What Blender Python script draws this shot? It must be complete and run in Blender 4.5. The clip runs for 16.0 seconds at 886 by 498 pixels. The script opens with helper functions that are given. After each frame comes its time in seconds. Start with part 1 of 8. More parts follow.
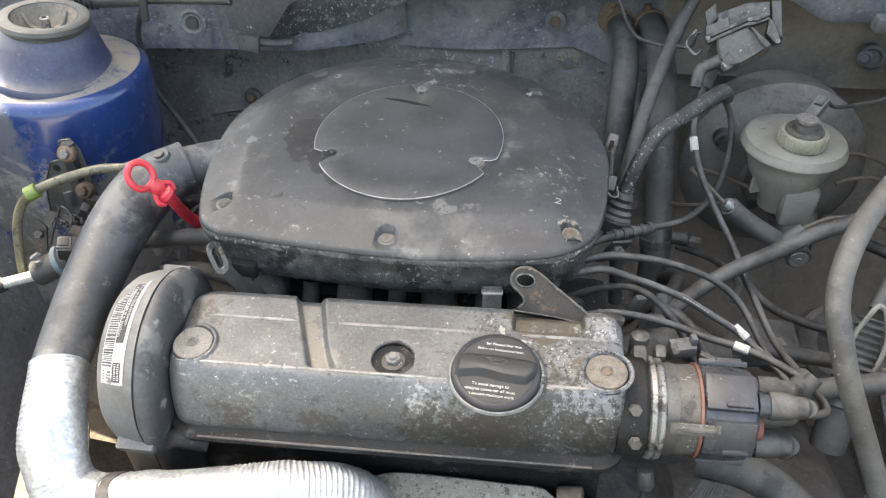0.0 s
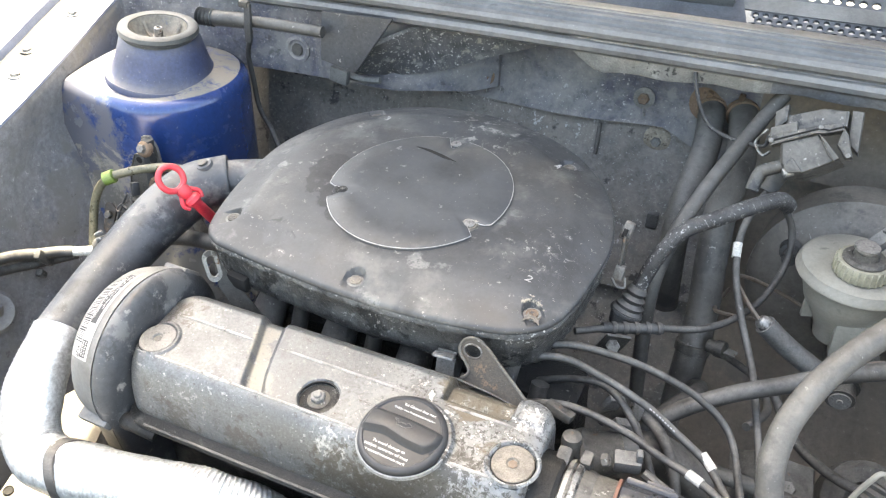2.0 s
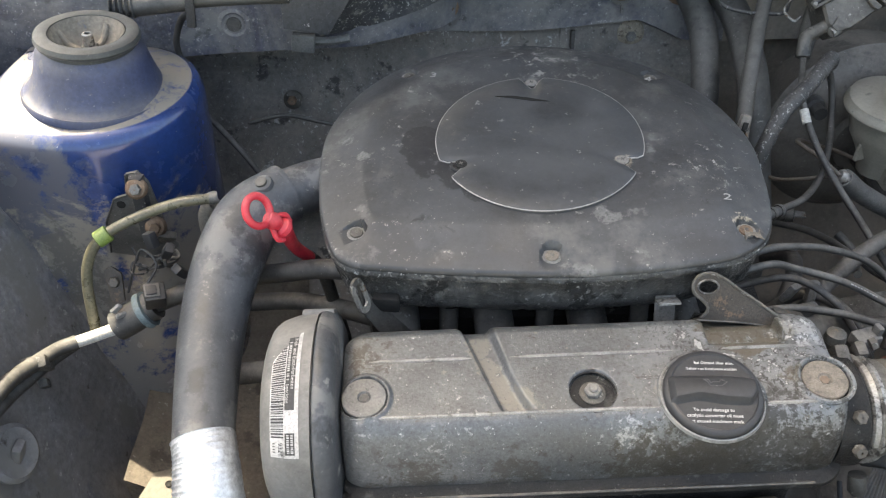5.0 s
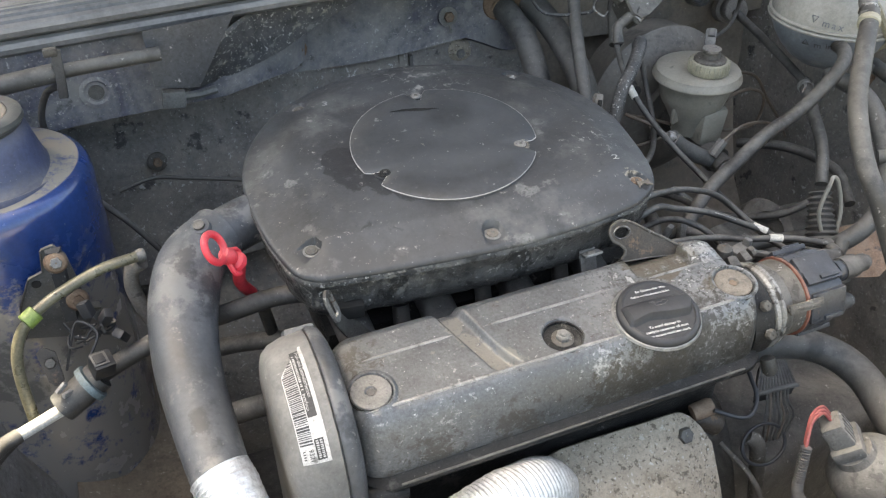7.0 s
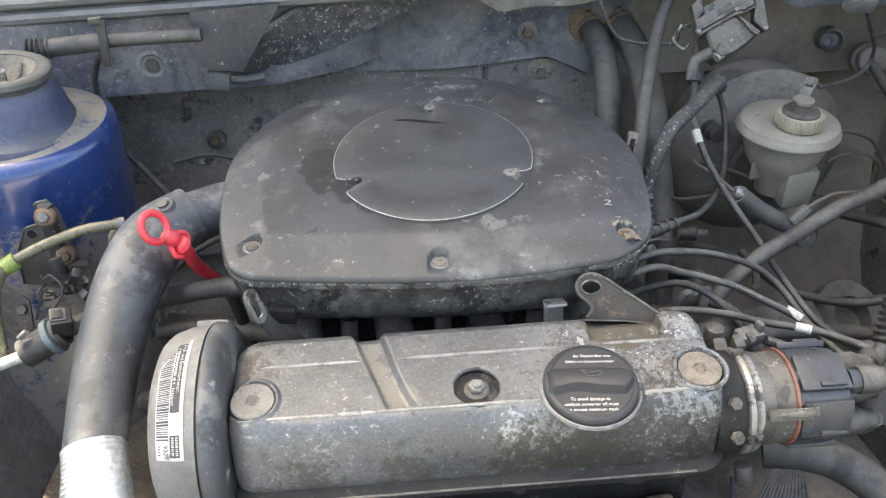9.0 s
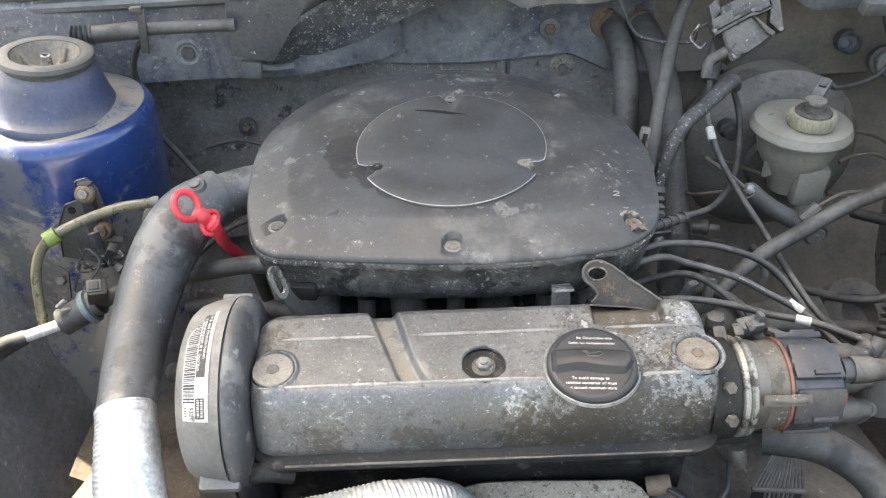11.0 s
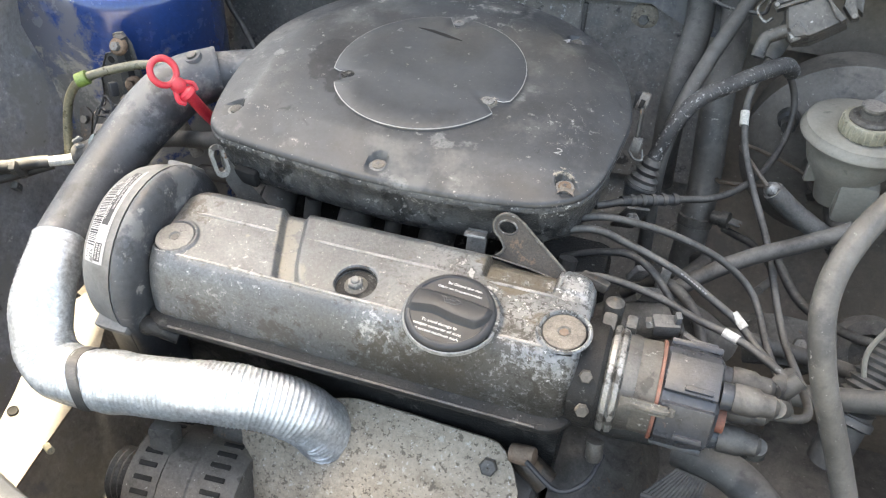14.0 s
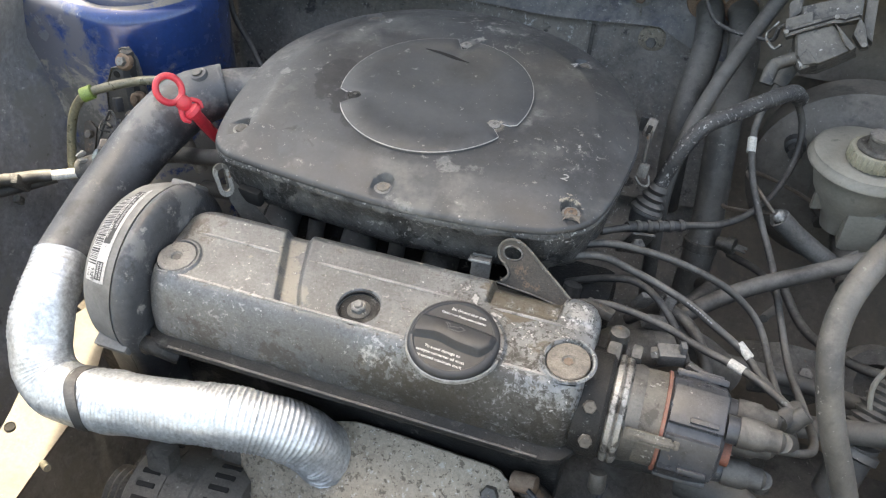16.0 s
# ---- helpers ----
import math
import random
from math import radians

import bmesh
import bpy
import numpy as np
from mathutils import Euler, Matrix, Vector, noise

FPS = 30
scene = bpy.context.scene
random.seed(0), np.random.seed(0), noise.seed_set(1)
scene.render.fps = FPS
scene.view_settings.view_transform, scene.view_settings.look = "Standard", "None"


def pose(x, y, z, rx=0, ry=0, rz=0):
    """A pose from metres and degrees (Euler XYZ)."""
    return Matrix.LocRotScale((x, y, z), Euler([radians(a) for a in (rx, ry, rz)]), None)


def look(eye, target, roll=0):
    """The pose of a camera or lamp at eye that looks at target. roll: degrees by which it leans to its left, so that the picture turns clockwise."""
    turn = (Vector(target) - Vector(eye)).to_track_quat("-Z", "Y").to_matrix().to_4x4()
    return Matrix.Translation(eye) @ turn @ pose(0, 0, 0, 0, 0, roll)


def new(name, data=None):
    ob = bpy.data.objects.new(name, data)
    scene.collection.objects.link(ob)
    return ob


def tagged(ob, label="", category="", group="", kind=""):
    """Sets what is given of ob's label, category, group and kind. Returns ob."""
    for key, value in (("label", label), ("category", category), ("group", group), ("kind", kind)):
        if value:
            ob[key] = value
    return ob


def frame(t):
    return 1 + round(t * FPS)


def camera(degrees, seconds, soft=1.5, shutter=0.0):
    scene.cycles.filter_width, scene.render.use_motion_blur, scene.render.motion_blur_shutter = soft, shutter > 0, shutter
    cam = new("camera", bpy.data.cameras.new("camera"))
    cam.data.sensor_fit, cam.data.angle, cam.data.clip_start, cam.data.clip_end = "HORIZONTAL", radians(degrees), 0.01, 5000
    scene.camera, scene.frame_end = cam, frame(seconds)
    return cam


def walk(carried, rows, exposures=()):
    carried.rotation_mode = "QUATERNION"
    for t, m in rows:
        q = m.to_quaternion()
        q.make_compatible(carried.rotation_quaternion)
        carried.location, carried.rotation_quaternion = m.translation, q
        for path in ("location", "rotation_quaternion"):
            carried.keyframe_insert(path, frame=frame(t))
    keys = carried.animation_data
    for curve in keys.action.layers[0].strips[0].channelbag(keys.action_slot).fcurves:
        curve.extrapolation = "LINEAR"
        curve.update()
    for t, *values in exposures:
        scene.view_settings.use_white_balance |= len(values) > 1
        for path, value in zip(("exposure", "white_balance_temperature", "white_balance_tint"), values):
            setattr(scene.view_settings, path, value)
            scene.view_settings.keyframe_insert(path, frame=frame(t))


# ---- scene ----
cam = camera(56.5, 16.0, soft=1.2)
PATH = [
    (0, (-0.001, -0.009, 1.386), (-0.172, 1.538, 0.13), 0.1),
    (0.5, (0.064, 0.001, 1.386), (-0.204, 1.576, 0.183), 2.8),
    (1, (0.182, 0.1, 1.394), (-0.377, 1.62, 0.221), 0.9),
    (1.5, (0.229, 0.104, 1.39), (-0.421, 1.575, 0.202), -0.1),
    (2, (0.232, 0.069, 1.398), (-0.443, 1.537, 0.219), 0.6),
    (2.5, (0.182, -0.031, 1.41), (-0.375, 1.486, 0.232), 1.0),
    (3, (0.122, -0.131, 1.393), (-0.243, 1.449, 0.222), 2.9),
    (3.5, (0.046, -0.073, 1.393), (-0.289, 1.51, 0.219), 1.6),
    (4, (-0.081, 0.064, 1.366), (-0.397, 1.552, 0.068), -1.5),
    (4.2, (-0.118, 0.079, 1.367), (-0.365, 1.563, 0.05), -1.0),
    (6.3, (-0.395, 0.037, 1.382), (0.017, 1.488, 0.068), -1.8),
    (6.5, (-0.41, 0.022, 1.375), (0.076, 1.477, 0.092), -0.7),
    (7, (-0.429, 0.02, 1.372), (0.149, 1.499, 0.157), -0.3),
    (7.5, (-0.44, 0.019, 1.372), (0.162, 1.499, 0.169), 0.2),
    (8, (-0.381, 0.022, 1.365), (0.199, 1.515, 0.169), 0.6),
    (8.5, (-0.237, 0.026, 1.351), (0.038, 1.618, 0.171), 0.5),
    (9, (-0.165, 0.015, 1.345), (-0.069, 1.621, 0.157), -1.0),
    (9.2, (-0.157, 0.005, 1.333), (-0.087, 1.618, 0.154), -1.7),
    (11.3, (-0.153, -0.041, 1.378), (-0.128, 1.56, 0.179), -0.7),
    (11.5, (-0.165, -0.065, 1.404), (-0.136, 1.541, 0.211), -0.5),
    (12, (-0.131, -0.055, 1.387), (-0.106, 1.549, 0.192), 0.3),
    (12.5, (-0.026, 0.007, 1.386), (-0.154, 1.602, 0.188), 2.7),
    (13, (0.071, 0.045, 1.374), (-0.338, 1.588, 0.17), 2.3),
    (13.5, (0.129, 0.03, 1.358), (-0.326, 1.484, 0.062), 1.0),
    (14, (0.142, 0.021, 1.357), (-0.32, 1.439, 0.025), 1.4),
    (14.5, (0.144, 0.018, 1.363), (-0.318, 1.43, 0.024), 2.2),
    (15, (0.143, 0.022, 1.371), (-0.321, 1.436, 0.036), 2.8),
    (15.5, (0.139, 0.03, 1.368), (-0.328, 1.452, 0.042), 2.6),
    (16, (0.134, 0.033, 1.363), (-0.336, 1.467, 0.049), 2.3),
]
LIGHTNESS = [(0, 0.1), (0.5, 0.30), (1, 0.58), (1.5, 0.62), (2, 0.66), (2.5, 0.45), (3, 0.1), (3.5, 0.1), (4, -0.15), (5.2, -0.3), (6.5, -0.42), (7, -0.15), (8, -0.15), (8.5, -0.05), (9, 0.15), (11.5, 0.18), (12, 0), (12.5, 0.1), (13, 0.10), (13.5, 0.0), (14, 0.30), (14.5, 0.30), (15, 0.1), (15.5, -0.03), (16, -0.1)]
walk(cam, [(t, look(eye, target, roll)) for t, eye, target, roll in PATH], [(t, 2.61 + s, 7900, 5) for t, s in LIGHTNESS])

# ---- world and sun ----
world = bpy.data.worlds.new("sky")
scene.world = world
world.use_nodes = True
_wn = world.node_tree.nodes
_sky = _wn.new("ShaderNodeTexSky")
_sky.sky_type = 'NISHITA'
_sky.sun_disc = False
SUN_EL, SUN_AZ = 65.0, 328.0          # degrees; azimuth clockwise from +y
_sky.sun_elevation, _sky.sun_rotation = radians(SUN_EL), radians(SUN_AZ)
_sky.air_density, _sky.dust_density = 1.0, 5.0
world.node_tree.links.new(_sky.outputs[0], _wn["Background"].inputs[0])
_wn["Background"].inputs[1].default_value = 0.15
_sd = Vector((math.cos(radians(SUN_EL)) * math.sin(radians(SUN_AZ)), math.cos(radians(SUN_EL)) * math.cos(radians(SUN_AZ)), math.sin(radians(SUN_EL))))
sun = new("sun", bpy.data.lights.new("sun", 'SUN'))
sun.data.energy, sun.data.angle, sun.data.color = 3.4, radians(0.6), (1.0, 0.95, 0.87)
sun.matrix_world = look(_sd * 10, (0, 0, 0))


# ---- materials ----
def surf(name, col, rough=0.6, metal=0.0, var=0.25, scale=40.0, dust=None, spots=None, wear=None, bump=0.15, bscale=300.0, coat=0.0, spec=0.5, trans=0.0, dup=(-0.25, 0.85), grain=1.0):
    """A worn surface: base colour with mottling, dust (colour, amount, scale) that lies on upward faces, spots (colour, scale, threshold, softness, strength, scale of the clusters they lie in, stretch of x over which they set in) and stains (colour, centre, radius, scale, strength)."""
    m = bpy.data.materials.new(name)
    m.use_nodes = True
    nt = m.node_tree
    N, L = nt.nodes, nt.links
    b = N["Principled BSDF"]
    tc = N.new("ShaderNodeTexCoord")

    def noise_tex(sc, detail=4.0, rough_=0.6, dist=0.0):
        n = N.new("ShaderNodeTexNoise")
        n.inputs["Scale"].default_value, n.inputs["Detail"].default_value = sc, detail
        n.inputs["Roughness"].default_value, n.inputs["Distortion"].default_value = rough_, dist
        L.new(tc.outputs["Object"], n.inputs["Vector"])
        return n.outputs["Fac"]

    def ramp(src, lo, hi):
        r = N.new("ShaderNodeMapRange")
        r.inputs["From Min"].default_value, r.inputs["From Max"].default_value = lo, hi
        L.new(src, r.inputs["Value"])
        return r.outputs["Result"]

    def math_(op, a, c):
        n = N.new("ShaderNodeMath")
        n.operation = op
        for i, v in enumerate((a, c)):
            if isinstance(v, (int, float)):
                n.inputs[i].default_value = v
            else:
                L.new(v, n.inputs[i])
        return n.outputs[0]

    def mix(fac, a, c):
        n = N.new("ShaderNodeMix")
        n.data_type = 'RGBA'
        if isinstance(fac, (int, float)):
            n.inputs["Factor"].default_value = fac
        else:
            L.new(fac, n.inputs["Factor"])
        for sock, v in ((n.inputs["A"], a), (n.inputs["B"], c)):
            if isinstance(v, tuple):
                sock.default_value = (*v, 1.0)
            else:
                L.new(v, sock)
        return n.outputs["Result"]

    dark = tuple(c * (1 - var) for c in col)
    lite = tuple(min(1.0, c * (1 + var)) for c in col)
    c = mix(ramp(noise_tex(scale, 6.0), 0.3, 0.7), dark, lite)
    c = mix(math_('MULTIPLY', ramp(noise_tex(scale * 0.22, 3.0, 0.5, 0.6), 0.42, 0.72), var), c, tuple(x * 0.45 for x in col))
    fine = math_('ADD', math_('MULTIPLY', noise_tex(scale * 12.0, 5.0, 0.75), 2.1 * grain), 1.0 - 1.05 * grain)
    vs_ = N.new("ShaderNodeVectorMath")
    vs_.operation = 'SCALE'
    L.new(c, vs_.inputs[0])
    L.new(fine, vs_.inputs["Scale"])
    c = vs_.outputs[0]
    rg = math_('ADD', math_('MULTIPLY', math_('SUBTRACT', noise_tex(scale * 1.7, 5.0), 0.5), 0.35), rough)
    mt = metal
    if dust:
        dc, amount, dsc = dust
        geo = N.new("ShaderNodeNewGeometry")
        sep = N.new("ShaderNodeSeparateXYZ")
        L.new(geo.outputs["Normal"], sep.inputs[0])
        up = ramp(sep.outputs["Z"], *dup)
        n1 = ramp(noise_tex(dsc, 7.0, 0.68, 0.8), 0.40, 0.62)
        n2 = ramp(noise_tex(dsc * 9, 6.0, 0.8), 0.38, 0.66)
        f = math_('MULTIPLY', math_('MULTIPLY', up, math_('ADD', math_('MULTIPLY', n1, 0.65), math_('MULTIPLY', n2, 0.35))), amount)
        if amount > 1:
            f = math_('MINIMUM', f, 0.96)
        c = mix(f, c, dc)
        rg = math_('ADD', rg, math_('MULTIPLY', f, 0.35))
        if metal:
            mt = math_('MULTIPLY', math_('SUBTRACT', 1.0, f), metal)
    specks = [((0.40, 0.39, 0.37), 300.0, 0.662, 0.03, 0.55)] if dust and bump > 0.1 else []
    if spots or specks:
        for sc_, ssc, thr, *soft in (spots if isinstance(spots, list) else [spots] if spots else []) + specks:
            f = ramp(noise_tex(ssc, 8.0, 0.66), thr, thr + (soft[0] if soft else 0.06))
            if len(soft) > 1:
                f = math_('MULTIPLY', f, soft[1])
            if len(soft) > 2 and soft[2]:
                f = math_('MULTIPLY', f, ramp(noise_tex(soft[2], 3.0, 0.5), 0.46, 0.58))
            if len(soft) > 3:
                sx = N.new("ShaderNodeSeparateXYZ")
                L.new(tc.outputs["Object"], sx.inputs[0])
                f = math_('MULTIPLY', f, ramp(math_('ADD', sx.outputs["X"], math_('MULTIPLY', noise_tex(16.0, 5.0), 0.10)), soft[3][0] + 0.05, soft[3][1] + 0.05))
            c = mix(f, c, sc_)
            rg = math_('MAXIMUM', rg, math_('MULTIPLY', f, 0.7))
    for wc, centre, rad, wsc, lift in (wear or ()):
        vm = N.new("ShaderNodeVectorMath")
        vm.operation = 'DISTANCE'
        L.new(tc.outputs["Object"], vm.inputs[0])
        vm.inputs[1].default_value = centre
        near = ramp(vm.outputs["Value"], rad, rad * 0.25)
        f = ramp(math_('ADD', noise_tex(wsc, 9.0, 0.72, 0.4), math_('MULTIPLY', near, lift)), 0.645, 0.705)
        f = math_('MULTIPLY', f, ramp(noise_tex(wsc * 3.1, 6.0, 0.7), 0.34, 0.46))
        c = mix(math_('MULTIPLY', f, 0.88), c, wc)
    L.new(c, b.inputs["Base Color"])
    L.new(rg, b.inputs["Roughness"])
    if isinstance(mt, (int, float)):
        b.inputs["Metallic"].default_value = mt
    else:
        L.new(mt, b.inputs["Metallic"])
    b.inputs["Specular IOR Level"].default_value = spec
    b.inputs["Coat Weight"].default_value, b.inputs["Coat Roughness"].default_value = coat, 0.12
    b.inputs["Transmission Weight"].default_value = trans
    if bump:
        bp = N.new("ShaderNodeBump")
        bp.inputs["Strength"].default_value, bp.inputs["Distance"].default_value = bump, 0.002
        L.new(noise_tex(bscale, 6.0, 0.7), bp.inputs["Height"])
        L.new(bp.outputs["Normal"], b.inputs["Normal"])
    return m


DUST = (0.27, 0.26, 0.24)
SAND = (0.40, 0.36, 0.29)
FLECK = (0.42, 0.41, 0.39)
M_LID = surf("dusty_black_plastic", (0.037, 0.038, 0.040), 0.37, var=0.32, scale=22, dust=((0.074, 0.079, 0.084), 0.8, 6.0),
             spots=[((0.125, 0.126, 0.120), 11.0, 0.53, 0.10, 0.55), ((0.225, 0.224, 0.218), 30.0, 0.575, 0.06, 0.6, 6.0), ((0.034, 0.035, 0.037), 9.0, 0.56, 0.06, 0.55), ((0.048, 0.049, 0.051), 60.0, 0.60, 0.05, 0.6, 12.0), ((0.36, 0.355, 0.345), 120.0, 0.645, 0.03, 0.75, 9.0), ((0.36, 0.35, 0.34), 320.0, 0.67, 0.03, 0.35)],
             wear=[((0.020, 0.021, 0.024), (-0.246, 0.792, 0.893), 0.036, 22.0, 0.52), ((0.020, 0.021, 0.024), (-0.236, 0.765, 0.892), 0.036, 26.0, 0.52), ((0.020, 0.021, 0.024), (-0.213, 0.742, 0.890), 0.030, 30.0, 0.50), ((0.024, 0.025, 0.028), (-0.196, 0.716, 0.888), 0.022, 34.0, 0.45), ((0.30, 0.265, 0.21), (0.056, 0.664, 0.889), 0.020, 120.0, 0.42), ((0.27, 0.245, 0.205), (-0.049, 0.748, 0.895), 0.014, 120.0, 0.45), ((0.20, 0.195, 0.18), (-0.131, 0.640, 0.880), 0.014, 120.0, 0.35), ((0.25, 0.245, 0.23), (0.035, 0.730, 0.893), 0.060, 85.0, 0.085), ((0.24, 0.235, 0.22), (-0.10, 0.945, 0.90), 0.12, 55.0, 0.10)], bump=0.12, grain=0.60)
M_DISC = surf("smooth_dark_panel_plastic", (0.037, 0.040, 0.044), 0.36, var=0.25, scale=14, dust=((0.076, 0.081, 0.087), 0.7, 5.0), spots=[((0.25, 0.25, 0.245), 70.0, 0.635, 0.03, 0.6, 9.0), ((0.12, 0.115, 0.105), 18.0, 0.60, 0.08, 0.4), ((0.36, 0.355, 0.345), 150.0, 0.66, 0.03, 0.6)], wear=[((0.27, 0.245, 0.205), (-0.049, 0.748, 0.895), 0.011, 120.0, 0.42)], bump=0.08, grain=0.5)
M_PLASTIC = surf("black_plastic", (0.035, 0.036, 0.038), 0.5, dust=(DUST, 0.5, 12.0), bump=0.12)
# pale specks are dirt flecks, plus glints put into the colour
M_PAN = surf("grimy_black_plastic", (0.034, 0.034, 0.034), 0.36, dust=((0.145, 0.142, 0.135), 0.8, 16.0), dup=(-0.9, 0.6), spots=[((0.15, 0.145, 0.132), 45.0, 0.56, 0.05, 0.8, 9.0), ((0.012, 0.012, 0.012), 34.0, 0.54, 0.05, 0.9), ((0.42, 0.41, 0.39), 150.0, 0.595, 0.03, 0.9, 12.0), ((0.34, 0.335, 0.32), 260.0, 0.62, 0.03, 0.85)], bump=1.6, bscale=130)
M_CAP = surf("oil_cap_plastic", (0.020, 0.021, 0.024), 0.50, var=0.2, scale=30, dust=((0.10, 0.102, 0.104), 0.22, 14.0), spots=((0.16, 0.158, 0.155), 160.0, 0.68), bump=0.06, grain=0.60)
M_RUBBER = surf("black_rubber", (0.034, 0.032, 0.031), 0.52, dust=(DUST, 0.55, 13.0), spots=((0.20, 0.20, 0.19), 90.0, 0.66), bump=0.2, grain=0.60)
M_ELBOW = surf("scuffed_black_elbow", (0.042, 0.045, 0.050), 0.42, var=0.35, scale=16, dust=((0.140, 0.152, 0.166), 0.50, 10.0), spots=[((0.17, 0.17, 0.168), 15.0, 0.54, 0.05, 0.55), ((0.024, 0.025, 0.028), 18.0, 0.56, 0.05, 0.7), ((0.21, 0.205, 0.195), 45.0, 0.62), ((0.36, 0.35, 0.33), 150.0, 0.68)], bump=0.25, grain=0.60)
M_GREYHOSE = surf("dusty_grey_hose", (0.064, 0.062, 0.058), 0.5, var=0.35, dust=((0.22, 0.211, 0.196), 0.50, 15.0), spots=[((0.030, 0.030, 0.031), 16.0, 0.55, 0.07, 0.6), ((0.35, 0.34, 0.32), 95.0, 0.645, 0.04, 0.8, 12.0)], bump=0.18, grain=0.50)
M_TBC = surf("dusty_belt_cover_plastic", (0.10, 0.10, 0.098), 0.5, var=0.3, scale=18, dust=((0.30, 0.29, 0.27), 0.7, 10.0), spots=((0.34, 0.33, 0.31), 60.0, 0.65), bump=0.12, grain=0.55)
M_BRAID = surf("cracked_black_rubber", (0.03, 0.03, 0.032), 0.5, spots=((0.30, 0.30, 0.29), 210.0, 0.575), dust=(DUST, 0.3, 20.0), bump=0.8, bscale=180)
M_ALU = surf("oily_cast_aluminium", (0.126, 0.131, 0.135), 0.36, 0.45, var=0.28, scale=26, dust=((0.126, 0.131, 0.134), 0.45, 10.0),
             spots=[((0.085, 0.083, 0.077), 13.0, 0.55, 0.08, 0.45), ((0.070, 0.069, 0.065), 70.0, 0.575, 0.05, 0.5, 10.0), ((0.245, 0.253, 0.257), 24.0, 0.36, 0.18, 0.80, 0, (-0.10, 0.01)), ((0.082, 0.081, 0.077), 95.0, 0.535, 0.045, 0.70, 0, (-0.13, -0.01)), ((0.050, 0.049, 0.046), 210.0, 0.55, 0.035, 0.85, 0, (-0.13, 0.0)),
                    ((0.50, 0.50, 0.49), 95.0, 0.60, 0.03, 0.85, 0, (-0.10, 0.02)), ((0.36, 0.358, 0.35), 120.0, 0.61, 0.04, 0.6, 14.0), ((0.60, 0.60, 0.58), 240.0, 0.65, 0.03, 0.8)],
             wear=[((0.188, 0.182, 0.164), (-0.168, 0.517, 0.808), 0.020, 50.0, 0.45), ((0.188, 0.182, 0.164), (-0.186, 0.535, 0.810), 0.019, 50.0, 0.45), ((0.188, 0.182, 0.164), (-0.195, 0.555, 0.812), 0.018, 50.0, 0.45), ((0.188, 0.182, 0.164), (-0.203, 0.576, 0.814), 0.018, 50.0, 0.45),
                   ((0.37, 0.372, 0.365), (-0.078, 0.492, 0.797), 0.032, 130.0, 0.16), ((0.30, 0.302, 0.30), (-0.245, 0.484, 0.775), 0.065, 170.0, 0.09), ((0.31, 0.31, 0.305), (0.088, 0.575, 0.822), 0.030, 110.0, 0.20),
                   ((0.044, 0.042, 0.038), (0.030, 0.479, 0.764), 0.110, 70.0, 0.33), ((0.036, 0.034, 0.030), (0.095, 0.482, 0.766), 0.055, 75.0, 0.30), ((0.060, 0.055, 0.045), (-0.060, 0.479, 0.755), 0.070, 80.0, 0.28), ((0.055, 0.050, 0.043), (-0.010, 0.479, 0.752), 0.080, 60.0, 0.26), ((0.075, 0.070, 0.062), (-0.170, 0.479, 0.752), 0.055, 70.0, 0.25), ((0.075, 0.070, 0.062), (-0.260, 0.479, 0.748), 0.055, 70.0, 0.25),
                   ((0.075, 0.070, 0.060), (-0.107, 0.524, 0.815), 0.034, 80.0, 0.20), ((0.095, 0.082, 0.060), (0.040, 0.590, 0.815), 0.050, 25.0, 0.55), ((0.07, 0.066, 0.058), (-0.300, 0.570, 0.815), 0.045, 90.0, 0.16)], bump=0.30, bscale=420, grain=0.8)
M_ALUEDGE = surf("pale_casting_edge", (0.255, 0.255, 0.25), 0.40, 0.4, var=0.4, scale=60, dust=((0.22, 0.215, 0.20), 0.5, 30.0), spots=((0.10, 0.098, 0.09), 70.0, 0.58, 0.06, 0.8), bump=0.3)
M_BOLTALU = surf("dull_grey_steel", (0.17, 0.165, 0.155), 0.6, 0.3, dust=((0.30, 0.285, 0.26), 0.5, 40.0), spots=((0.09, 0.085, 0.08), 110.0, 0.6), bump=0.4)
M_STEEL = surf("bare_steel", (0.30, 0.295, 0.28), 0.42, 0.6, var=0.35, dust=(DUST, 0.45, 25.0), spots=[((0.14, 0.085, 0.05), 70.0, 0.61), ((0.06, 0.056, 0.052), 45.0, 0.525, 0.05, 0.9)], bump=0.3)
M_DARKSTEEL = surf("blackened_steel", (0.065, 0.062, 0.057), 0.48, 0.35, var=0.35, dust=(DUST, 0.5, 22.0), spots=[((0.17, 0.11, 0.07), 60.0, 0.63), ((0.24, 0.235, 0.22), 130.0, 0.65)], bump=0.4)
M_RUST = surf("rusted_steel", (0.16, 0.105, 0.070), 0.8, 0.1, var=0.45, dust=((0.34, 0.29, 0.23), 0.45, 25.0), spots=((0.09, 0.06, 0.045), 80.0, 0.6), bump=0.6)
M_RUSTPLATE = surf("brown_rust_plate", (0.22, 0.135, 0.09), 0.8, var=0.35, dust=(SAND, 0.4, 15.0), spots=((0.10, 0.08, 0.07), 40.0, 0.6), bump=0.3)
M_BROWN = surf("brown_stained_steel", (0.052, 0.040, 0.030), 0.34, 0.2, var=0.4, dust=(DUST, 0.10, 25.0), spots=[((0.17, 0.11, 0.065), 60.0, 0.58, 0.06, 0.7), ((0.05, 0.045, 0.04), 40.0, 0.58, 0.06, 0.8), ((0.30, 0.29, 0.27), 140.0, 0.67)], bump=0.4)
